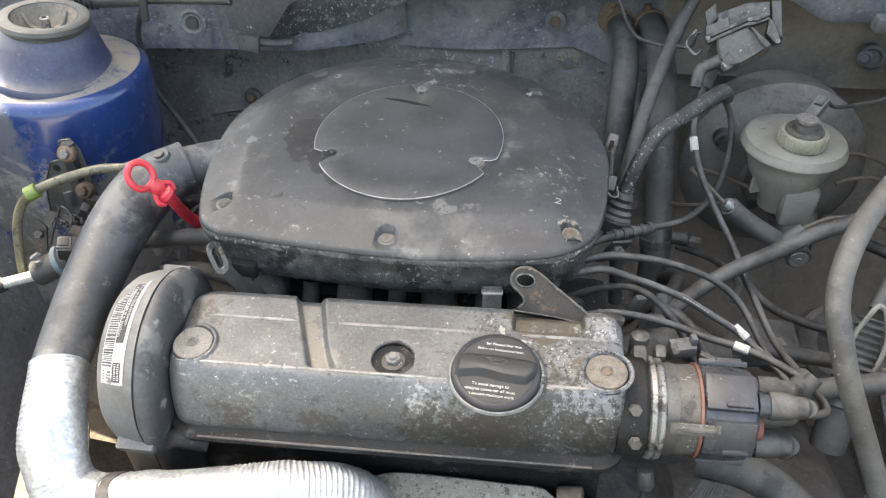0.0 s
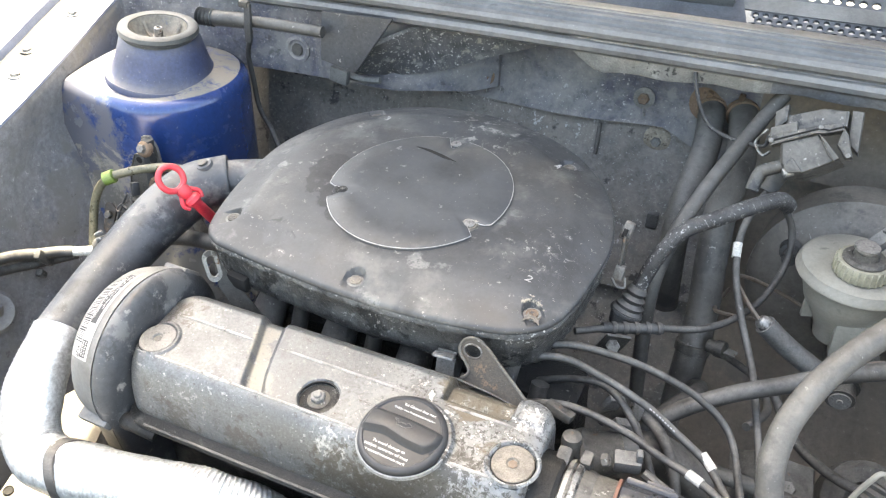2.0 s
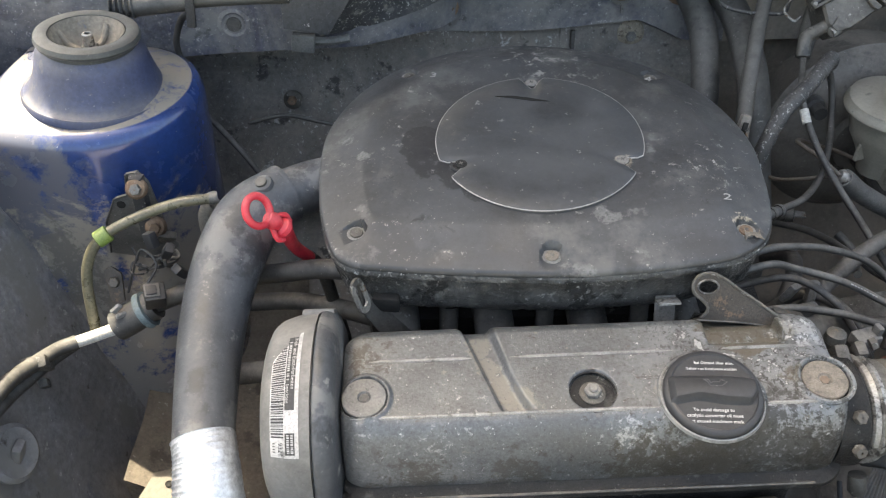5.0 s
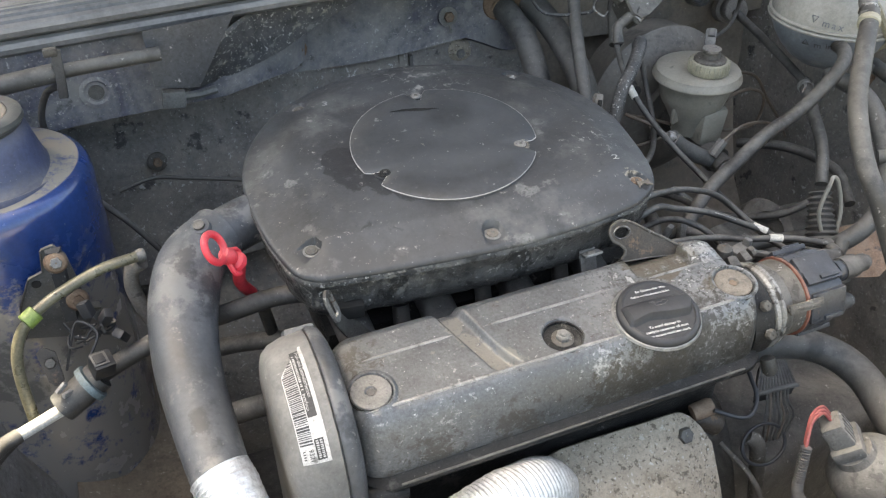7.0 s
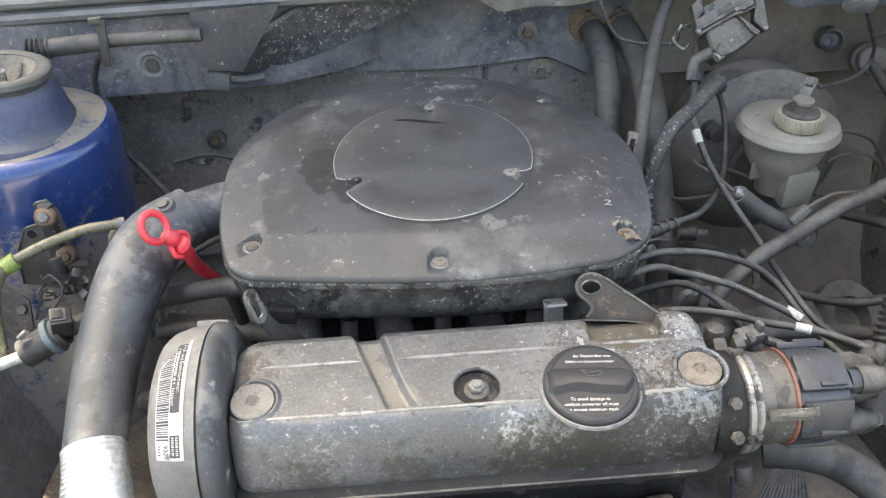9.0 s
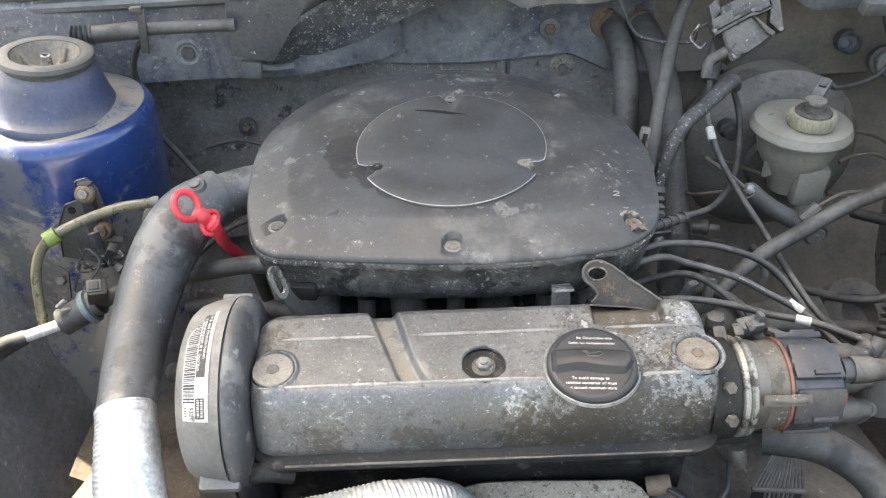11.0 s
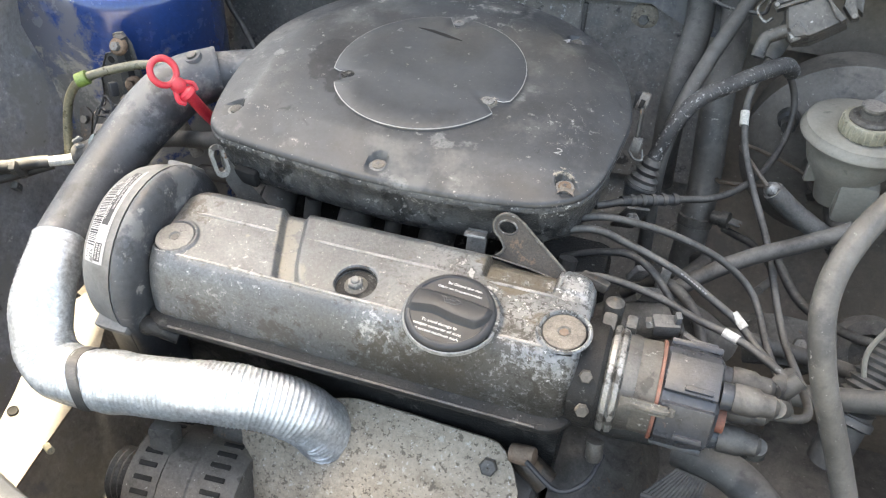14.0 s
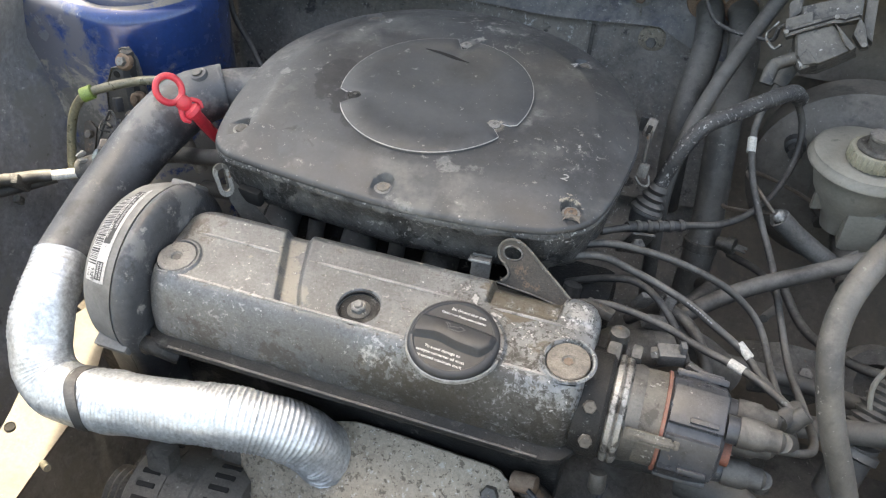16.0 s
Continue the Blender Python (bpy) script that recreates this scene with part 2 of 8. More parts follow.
M_DUCT = surf("aluminium_foil_duct", (0.57, 0.585, 0.595), 0.36, 0.7, var=0.06, scale=14, dust=((0.55, 0.56, 0.565), 0.30, 9.0), spots=[((0.85, 0.86, 0.87), 90.0, 0.60, 0.04, 0.5), ((0.40, 0.41, 0.42), 160.0, 0.645, 0.04, 0.5)], bump=0.18, bscale=75)
M_SHIELD = surf("pitted_heat_shield", (0.300, 0.258, 0.200), 0.7, 0.05, var=0.3, scale=18, dust=((0.385, 0.340, 0.272), 0.7, 9.0), dup=(-0.6, 0.7),
                spots=[((0.20, 0.172, 0.13), 30.0, 0.56, 0.07, 0.6), ((0.11, 0.092, 0.07), 115.0, 0.575, 0.035, 0.85), ((0.50, 0.48, 0.43), 120.0, 0.60, 0.04, 0.6), ((0.10, 0.085, 0.066), 210.0, 0.585, 0.03, 0.85), ((0.58, 0.56, 0.52), 260.0, 0.63, 0.03, 0.8)], bump=1.0, bscale=190)
M_BLUE = surf("blue_car_paint", (0.018, 0.046, 0.18), 0.28, 0.1, var=0.2, scale=12, coat=0.7, spots=((0.20, 0.20, 0.22), 60.0, 0.69), bump=0.04, grain=0.50)
M_TOWER = surf("dusted_blue_paint", (0.016, 0.046, 0.170), 0.24, 0.1, var=0.18, scale=12, dust=((0.245, 0.225, 0.19), 2.4, 26.0), dup=(0.86, 0.955), coat=0.7, spots=[((0.20, 0.20, 0.21), 60.0, 0.69), (FLECK, 200.0, 0.67)],
               wear=[((0.135, 0.135, 0.150), (-0.735, 0.82, 0.80), 0.155, 7.0, 0.50), ((0.30, 0.275, 0.24), (-0.60, 0.78, 0.52), 0.33, 9.0, 0.60), ((0.15, 0.145, 0.135), (-0.66, 0.80, 0.70), 0.12, 30.0, 0.24)], bump=0.05, grain=0.60)
M_SHOULDER = surf("sand_dusted_paint", (0.225, 0.200, 0.165), 0.75, var=0.3, scale=14, dust=((0.30, 0.265, 0.215), 0.6, 10.0), spots=((0.15, 0.15, 0.17), 40.0, 0.66), bump=0.2)
M_BLUEDUST = surf("dusty_blue_paint", (0.064, 0.068, 0.096), 0.5, var=0.4, scale=16, dust=((0.36, 0.34, 0.305), 0.9, 8.0), dup=(-1.0, 0.45), spots=[((0.22, 0.218, 0.21), 22.0, 0.57, 0.06, 0.7), ((0.06, 0.06, 0.062), 30.0, 0.60, 0.06, 0.7), ((0.44, 0.43, 0.41), 170.0, 0.61, 0.03, 0.8, 7.0), (FLECK, 300.0, 0.635, 0.03)], coat=0.1, bump=0.3)
M_BAY = surf("grimy_bay_paint", (0.150, 0.143, 0.136), 0.6, var=0.5, scale=14, dust=((0.31, 0.278, 0.238), 0.9, 8.0), dup=(-1.0, 0.5), spots=[((0.15, 0.147, 0.14), 20.0, 0.58, 0.06, 0.7), ((0.025, 0.025, 0.026), 25.0, 0.60, 0.06, 0.8), ((0.46, 0.45, 0.43), 95.0, 0.605, 0.03, 0.85, 8.0), (FLECK, 230.0, 0.625, 0.03)], bump=0.6)
M_FLECKED = surf("flecked_dark_shield", (0.060, 0.062, 0.068), 0.5, var=0.4, scale=16, dust=((0.16, 0.155, 0.145), 0.7, 14.0), dup=(-0.8, 0.6), spots=[((0.035, 0.036, 0.038), 24.0, 0.55, 0.06, 0.8), ((0.20, 0.195, 0.185), 45.0, 0.58, 0.05, 0.7), ((0.50, 0.49, 0.47), 165.0, 0.60, 0.03, 0.85), ((0.28, 0.26, 0.22), 70.0, 0.58, 0.05, 0.7), (FLECK, 320.0, 0.62, 0.03)], bump=0.4)
M_FLAP = surf("dark_grey_flap", (0.042, 0.044, 0.048), 0.5, var=0.25, scale=18, dust=((0.09, 0.09, 0.09), 0.5, 12.0), spots=[(FLECK, 120.0, 0.64, 0.03, 0.8)], bump=0.15)
M_FLOOR = surf("dusty_screw_pocket", (0.175, 0.172, 0.162), 0.7, var=0.3, scale=50, spots=((0.09, 0.085, 0.08), 110.0, 0.58, 0.05, 0.8), bump=0.3)
M_ALTERN = surf("dusty_cast_alternator", (0.086, 0.079, 0.070), 0.6, 0.2, var=0.35, scale=30, dust=((0.17, 0.158, 0.14), 0.6, 16.0), dup=(-0.8, 0.7), spots=[((0.05, 0.046, 0.04), 40.0, 0.58, 0.05, 0.8), ((0.36, 0.35, 0.33), 130.0, 0.63)], bump=0.4)
# booster's dusty paint made paler to carry the haze over it
M_BOOSTER = surf("hazed_dusty_booster_paint", (0.112, 0.102, 0.090), 0.5, var=0.25, scale=16, dust=((0.31, 0.285, 0.25), 0.6, 10.0), dup=(-0.8, 0.8), spots=[((0.06, 0.058, 0.055), 26.0, 0.58, 0.06, 0.6), (FLECK, 160.0, 0.65)], bump=0.15, grain=0.6)
M_CHIP = surf("stained_chipped_plastic", (0.185, 0.163, 0.135), 0.7, var=0.4, scale=60, spots=((0.10, 0.085, 0.07), 150.0, 0.58, 0.05, 0.8), bump=0.3)
M_RAIL = surf("brown_caked_dirt", (0.135, 0.112, 0.088), 0.85, var=0.45, scale=16, dust=((0.22, 0.19, 0.155), 0.6, 9.0), spots=[((0.06, 0.052, 0.045), 22.0, 0.58, 0.06, 0.7), ((0.34, 0.32, 0.28), 120.0, 0.64)], bump=0.8, bscale=120)
M_TURRET = surf("dull_dusty_blue_paint", (0.038, 0.050, 0.105), 0.45, var=0.3, scale=14, dust=((0.19, 0.18, 0.165), 0.9, 12.0), dup=(0.15, 0.95), spots=((0.15, 0.148, 0.145), 26.0, 0.59, 0.06, 0.6), bump=0.12, grain=0.60)
M_RING = surf("grey_green_mount_rubber", (0.062, 0.066, 0.066), 0.45, var=0.25, dust=((0.16, 0.162, 0.155), 0.5, 12.0), dup=(0.2, 1.0), bump=0.2, grain=0.6)
M_PLUG = surf("dusty_pale_plug_plastic", (0.150, 0.144, 0.130), 0.55, var=0.35, scale=26, dust=((0.26, 0.25, 0.225), 0.7, 16.0), dup=(-0.8, 0.7), spots=[((0.09, 0.086, 0.078), 40.0, 0.57, 0.05, 0.7), ((0.40, 0.39, 0.36), 120.0, 0.63)], bump=0.3)
# near-black for holes and slots: their inner shade is colour, few are cut
M_HOLE = surf("painted_hole_shade", (0.012, 0.011, 0.010), 0.9, bump=0)
M_CAST = surf("brown_grey_casting", (0.080, 0.073, 0.063), 0.6, 0.2, var=0.35, dust=((0.20, 0.188, 0.165), 0.6, 18.0), dup=(-0.6, 0.7), spots=[((0.06, 0.055, 0.048), 50.0, 0.58, 0.05, 0.8), ((0.36, 0.35, 0.33), 120.0, 0.61, 0.04, 0.8)], bump=0.6)
M_WINGDIRT = surf("mud_splashed_wing", (0.163, 0.164, 0.174), 0.6, var=0.4, scale=9, dup=(-0.9, 0.6), dust=((0.255, 0.238, 0.215), 0.7, 7.0), spots=[(FLECK, 120.0, 0.62, 0.03, 0.8, 9.0), ((0.17, 0.165, 0.155), 11.0, 0.55), ((0.06, 0.07, 0.11), 12.0, 0.60, 0.08, 0.5), ((0.06, 0.05, 0.045), 30.0, 0.63)], bump=0.3)
# brown-grey paint, warmed further for the haze over that side
M_BULK = surf("hazed_brown_grey_paint", (0.180, 0.152, 0.124), 0.6, var=0.3, scale=10, dust=((0.280, 0.238, 0.190), 0.7, 6.0), dup=(-1.0, 0.5), spots=[((0.10, 0.097, 0.092), 12.0, 0.56, 0.08, 0.5), ((0.36, 0.34, 0.31), 120.0, 0.66, 0.03, 0.7)], bump=0.25, grain=0.6)
M_LEDGE = surf("dusty_blue_grey_ledge", (0.142, 0.148, 0.162), 0.5, var=0.3, scale=12, dust=((0.24, 0.24, 0.235), 0.6, 9.0), dup=(-0.9, 0.6), spots=[((0.10, 0.115, 0.15), 20.0, 0.57, 0.06, 0.6), ((0.40, 0.395, 0.38), 110.0, 0.65)], bump=0.25)
M_DARK = surf("black_grime", (0.060, 0.058, 0.055), 0.55, var=0.4, dust=((0.23, 0.215, 0.195), 0.7, 11.0), dup=(-0.7, 0.7), spots=[((0.16, 0.15, 0.135), 60.0, 0.60, 0.05, 0.8), ((0.34, 0.33, 0.31), 150.0, 0.635)], bump=0.6)
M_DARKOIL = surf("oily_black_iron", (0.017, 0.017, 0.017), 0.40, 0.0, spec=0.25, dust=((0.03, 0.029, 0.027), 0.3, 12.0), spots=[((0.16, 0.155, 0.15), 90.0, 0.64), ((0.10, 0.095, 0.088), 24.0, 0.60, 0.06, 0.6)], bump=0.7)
M_SEAL = surf("dusty_sealant", (0.22, 0.218, 0.208), 0.8, var=0.3, dust=((0.33, 0.32, 0.30), 0.7, 12.0), dup=(-0.9, 0.5), spots=[((0.05, 0.05, 0.05), 60.0, 0.60, 0.04, 1.0, 9.0), ((0.40, 0.39, 0.37), 40.0, 0.60, 0.05, 0.6)], bump=0.8)
M_COWL = surf("weathered_grey_rubber", (0.125, 0.125, 0.124), 0.42, var=0.3, scale=10, dust=((0.27, 0.266, 0.255), 0.6, 10.0), spots=((0.12, 0.12, 0.12), 25.0, 0.62), bump=0.25, grain=0.60)
M_COWLDARK = surf("dark_cowl_rubber", (0.075, 0.078, 0.088), 0.42, var=0.3, dust=((0.22, 0.22, 0.22), 0.45, 10.0), bump=0.2)
# blue ledge paint made pale: sunlight is put into its colour
M_FENDER = surf("paint_paled_for_sun", (0.255, 0.281, 0.357), 0.4, var=0.15, dust=((0.45, 0.44, 0.42), 0.5, 9.0), coat=0.3, bump=0.05, grain=0.40)
M_RED = surf("red_plastic", (0.56, 0.030, 0.050), 0.42, var=0.2, dust=((0.50, 0.22, 0.21), 0.3, 30.0), bump=0.15, grain=0.50)
M_RESERVOIR = surf("yellowed_clear_plastic", (0.235, 0.220, 0.188), 0.42, var=0.2, scale=22, dust=((0.32, 0.31, 0.27), 0.65, 12.0), spots=((0.16, 0.155, 0.135), 45.0, 0.63), bump=0.15, grain=0.35)
M_CAPYEL = surf("yellowed_cap_plastic", (0.29, 0.272, 0.20), 0.5, var=0.3, dust=((0.34, 0.32, 0.27), 0.5, 20.0), spots=((0.12, 0.11, 0.08), 70.0, 0.62), bump=0.2, grain=0.50)
M_TANK = surf("milky_tank_plastic", (0.118, 0.135, 0.155), 0.4, var=0.25, scale=12, dust=((0.26, 0.255, 0.24), 0.7, 8.0), spots=[((0.20, 0.20, 0.195), 24.0, 0.58, 0.08, 0.5), ((0.32, 0.32, 0.31), 110.0, 0.66)], bump=0.08, grain=0.60)
M_TANKTOP = surf("dusty_tank_top", (0.250, 0.246, 0.225), 0.5, var=0.25, scale=14, dust=((0.36, 0.345, 0.31), 0.7, 7.0), spots=[((0.17, 0.162, 0.145), 14.0, 0.56, 0.09, 0.5), ((0.20, 0.19, 0.17), 60.0, 0.60, 0.05, 0.6)], bump=0.12, grain=0.60)
M_GREYPLASTIC = surf("dusty_grey_plastic", (0.095, 0.096, 0.094), 0.52, var=0.3, dust=((0.27, 0.262, 0.245), 0.65, 16.0), spots=((0.06, 0.06, 0.058), 50.0, 0.63), bump=0.3)
M_REDWIRE = surf("dirty_red_wire", (0.24, 0.050, 0.048), 0.5, var=0.35, dust=((0.30, 0.16, 0.14), 0.5, 60.0), bump=0.1)
M_BUSH = surf("dirty_brown_plug", (0.165, 0.152, 0.135), 0.6, var=0.35, scale=30, dust=((0.23, 0.20, 0.18), 0.5, 22.0), spots=((0.05, 0.045, 0.042), 60.0, 0.58, 0.05, 0.8), bump=0.3)
M_CLEARTUBE = surf("yellowed_tube", (0.170, 0.158, 0.108), 0.3, var=0.3, scale=30, trans=0.25, spots=((0.22, 0.19, 0.10), 60.0, 0.6), bump=0.05)
M_GREEN = surf("green_clip", (0.150, 0.217, 0.045), 0.45, dust=(DUST, 0.3, 30.0), bump=0.05)
M_WHITE = surf("white_plastic", (0.58, 0.57, 0.53), 0.5, var=0.15, dust=(SAND, 0.3, 30.0), bump=0.05)
M_PAPER = surf("paper_label", (0.46, 0.455, 0.445), 0.6, var=0.15, dust=(DUST, 0.35, 30.0), spots=((0.18, 0.178, 0.17), 90.0, 0.62), bump=0.05)
M_INK = surf("black_ink", (0.045, 0.045, 0.046), 0.6, var=0.3, bump=0)
M_PRINTDARK = surf("faded_dark_print", (0.105, 0.115, 0.130), 0.6, var=0.3, bump=0)
M_PRINT = surf("white_print", (0.60, 0.60, 0.58), 0.6, var=0.1, bump=0)
M_PRINTDIM = surf("dull_print", (0.30, 0.30, 0.29), 0.6, var=0.1, bump=0)
M_WORN = surf("worn_plastic_edge", (0.33, 0.325, 0.315), 0.6, var=0.3, bump=0.1)
M_CREAM = surf("cream_painted_metal", (0.128, 0.114, 0.090), 0.6, var=0.2, scale=14, dust=((0.19, 0.17, 0.135), 0.3, 12.0), spots=((0.30, 0.25, 0.18), 35.0, 0.66), bump=0.1, grain=0.60)
M_ORANGE = surf("orange_seal", (0.20, 0.070, 0.045), 0.6, var=0.4, dust=((0.20, 0.15, 0.125), 0.75, 30.0), spots=((0.08, 0.06, 0.05), 90.0, 0.6), bump=0.2)
M_DISTCAP = surf("bluish_black_bakelite", (0.032, 0.035, 0.041), 0.30, var=0.3, dust=((0.15, 0.153, 0.158), 0.30, 14.0), spots=[((0.16, 0.11, 0.08), 50.0, 0.63), ((0.02, 0.02, 0.022), 35.0, 0.58, 0.06, 0.7), ((0.25, 0.25, 0.25), 120.0, 0.66)], bump=0.2, grain=0.60)
M_COPPER = surf("brown_brake_pipe", (0.125, 0.096, 0.075), 0.45, 0.2, dust=(DUST, 0.4, 30.0), bump=0.1)
M_BLUEGREY = surf("faded_blue_plastic", (0.12, 0.17, 0.19), 0.55, dust=(DUST, 0.4, 20.0), bump=0.1)
M_SOIL = surf("sandy_ground", (0.270, 0.260, 0.235), 0.95, var=0.35, scale=4.0, spots=[((0.42, 0.39, 0.32), 9.0, 0.56), ((0.15, 0.16, 0.07), 5.0, 0.60)], bump=0.8, bscale=60)
M_GREYPAINT = surf("grey_blue_plastic", (0.026, 0.029, 0.035), 0.5, var=0.25, dust=((0.05, 0.05, 0.05), 0.4, 10.0), spots=((0.26, 0.255, 0.245), 110.0, 0.64, 0.04, 0.6), bump=0.12)
M_BLOCK = surf("grimy_valve_plastic", (0.062, 0.058, 0.052), 0.42, var=0.4, scale=20, dust=((0.20, 0.19, 0.172), 0.75, 22.0), dup=(-0.3, 0.9), spots=[((0.03, 0.03, 0.031), 40.0, 0.56, 0.05, 0.8), ((0.38, 0.37, 0.35), 120.0, 0.63, 0.03, 0.8)], bump=0.3)


# ---- mesh tools ----
def part(name, bm, material, parent=None, label="", sharp=38.0, smooth=True):
    """Links a bmesh, given in world places, as one mesh object."""
    bmesh.ops.recalc_face_normals(bm, faces=bm.faces[:])
    lim = radians(sharp)
    for f in bm.faces:
        f.smooth = smooth
    for e in bm.edges:
        if len(e.link_faces) == 2 and e.calc_face_angle(0.0) > lim:
            e.smooth = False
    me = bpy.data.meshes.new(name)
    bm.to_mesh(me)
    bm.free()
    me.materials.append(material)
    ob = new(name, me)
    if parent is not None:
        ob.parent = parent
        top = parent.matrix_basis if parent.parent is None else parent.parent.matrix_basis
        if parent.type == 'EMPTY':
            ob.matrix_parent_inverse = parent.matrix_basis.inverted()
    if label:
        tagged(ob, label)
    return ob


def thing(name, base, label, category, group="", kind=""):
    ob = new(name)
    ob.empty_display_size = 0.02
    ob.matrix_basis = Matrix.Translation(base)
    return tagged(ob, label, category, group, kind)


def V(*a):
    return Vector(a)


def curve_pts(pts, n=8, closed=False):
    """Catmull-Rom through the points."""
    P = [Vector(p) for p in pts]
    out = []
    m = len(P)
    for i in range(m if closed else m - 1):
        if closed:
            a, b, c, d = P[i - 1], P[i], P[(i + 1) % m], P[(i + 2) % m]
        else:
            b, c = P[i], P[i + 1]
            a = P[i - 1] if i else b * 2 - c
            d = P[i + 2] if i + 2 < m else c * 2 - b
        for k in range(n):
            t = k / n
            out.append(0.5 * ((2 * b) + (c - a) * t + (2 * a - 5 * b + 4 * c - d) * t * t + (3 * b - a - 3 * c + d) * t ** 3))
    if not closed:
        out.append(P[-1])
    return out


def loft(rings, caps=(True, True), bm=None, wrap=True):
    bm = bm or bmesh.new()
    R = [[bm.verts.new(p) for p in r] for r in rings]
    n = len(R[0])
    for a, b in zip(R[:-1], R[1:]):
        for i in range(n if wrap else n - 1):
            j = (i + 1) % n
            bm.faces.new((a[i], a[j], b[j], b[i]))
    if caps[0]:
        bm.faces.new(R[0][::-1])
    if caps[1]:
        bm.faces.new(R[-1])
    return bm


def frames(path):
    T = []
    for i, p in enumerate(path):
        a, b = path[max(0, i - 1)], path[min(len(path) - 1, i + 1)]
        T.append((b - a).normalized())
    up = V(0, 0, 1) if abs(T[0].z) < 0.9 else V(1, 0, 0)
    n = (up - T[0] * up.dot(T[0])).normalized()
    out = []
    for t in T:
        n = (n - t * n.dot(t)).normalized()
        out.append((n, t.cross(n)))
    return out


def tube(pts, r, seg=12, n=8, bm=None, straight=False, caps=(True, True)):
    """A round hose through the points; r: one radius, or a function of the way along (0 to 1)."""
    path = [Vector(p) for p in pts] if straight else curve_pts(pts, n)
    fr = frames(path)
    rings = []
    for i, (p, (a, b)) in enumerate(zip(path, fr)):
        rr = r(i / (len(path) - 1)) if callable(r) else r
        rings.append([p + (a * math.cos(q) + b * math.sin(q)) * rr for q in (2 * math.pi * k / seg for k in range(seg))])
    return loft(rings, caps, bm)


def axis_matrix(at, axis):
    return Matrix.Translation(at) @ Vector(axis).to_track_quat('Z', 'Y').to_matrix().to_4x4()


def lathe(prof, at, axis=(0, 0, 1), seg=24, bm=None, caps=(True, True)):
    """Turns a profile of (radius, height) about an axis."""
    m = axis_matrix(at, axis)
    rings = [[m @ V(max(r, 1e-4) * math.cos(q), max(r, 1e-4) * math.sin(q), h) for q in (2 * math.pi * k / seg for k in range(seg))] for r, h in prof]
    return loft(rings, caps, bm)


def block(size, at, rot=(0, 0, 0), bev=0.002, bm=None, segs=2, taper=1.0):
    """A bevelled block, tapered to its top."""
    b2 = bmesh.new()
    bmesh.ops.create_cube(b2, size=1.0)
    for v in b2.verts:
        k = taper if v.co.z > 0 else 1.0
        v.co = V(v.co.x * size[0] * k, v.co.y * size[1] * k, v.co.z * size[2])
    if bev:
        bmesh.ops.bevel(b2, geom=b2.edges[:], offset=bev, segments=segs, affect='EDGES', profile=0.6)
    m = pose(*at, *rot) if not isinstance(at, Matrix) else at
    bmesh.ops.transform(b2, matrix=m, verts=b2.verts[:])
    if bm is None:
        return b2
    tmp = bpy.data.meshes.new("tmp")
    b2.to_mesh(tmp)
    b2.free()
    bm.from_mesh(tmp)
    bpy.data.meshes.remove(tmp)
    return bm


def hexhead(at, axis, r, h, bm=None):
    return lathe([(r, 0), (r, h * 0.8), (r * 0.85, h), (0.001, h)], at, axis, 6, bm, (True, False))


def plate(outline, thick, m, bm=None, holes=()):
    """A flat plate from an outline in its own plane, given a thickness downwards, put at m."""
    bm = bm or bmesh.new()
    top = [bm.verts.new(m @ V(x, y, 0)) for x, y in outline]
    bot = [bm.verts.new(m @ V(x, y, -thick)) for x, y in outline]
    bm.faces.new(top)
    bm.faces.new(bot[::-1])
    for i in range(len(top)):
        j = (i + 1) % len(top)
        bm.faces.new((top[i], bot[i], bot[j], top[j]))
    return bm


def panel(pts_a, pts_b, thick, n=10, bm=None):
    """A sheet between two curved edges, with thickness."""
    A, B = curve_pts(pts_a, n), curve_pts(pts_b, n)
    k = len(A)
    bm = bm or bmesh.new()
    nrm = (A[k // 2] - A[0]).cross(B[0] - A[0]).normalized() * thick
    rows = [[A[i], B[i], B[i] + nrm, A[i] + nrm] for i in range(k)]
    return loft(rows, (True, True), bm)


def lettering(name, text, m, size, material, parent, align='CENTER'):
    cu = bpy.data.curves.new(name, 'FONT')
    cu.body, cu.size, cu.align_x, cu.extrude, cu.resolution_u = text, size, align, 0.0002, 2
    ob = new(name, cu)
    me = bpy.data.meshes.new_from_object(ob)
    bpy.data.objects.remove(ob)
    bpy.data.curves.remove(cu)
    me.transform(m)
    me.materials.clear()
    me.materials.append(material)
    o = new(name, me)
    o.parent = parent
    if parent.type == 'EMPTY':
        o.matrix_parent_inverse = parent.matrix_basis.inverted()
    return o


def hose(name, pts, r, material, label, category="hose", group="", seg=12, n=8):
    ob = part(name, tube(pts, r, seg, n), material)
    return tagged(ob, label, category, group)


# ---- setting: ground and body shell ----
bm = bmesh.new()
bmesh.ops.create_grid(bm, x_segments=60, y_segments=60, size=60.0)
for v in bm.verts:
    v.co.z = 0.02 * noise.noise(v.co * 0.7) - 0.01
tagged(part("ground", bm, M_SOIL), "sandy ground with dry tufts under the car", "ground", kind="structure")


LEANZ = 0.022      # the body leans a little: higher to its +x side
tilt = lambda x: V(0, -0.02 * (x / 0.75) ** 2, LEANZ * x)

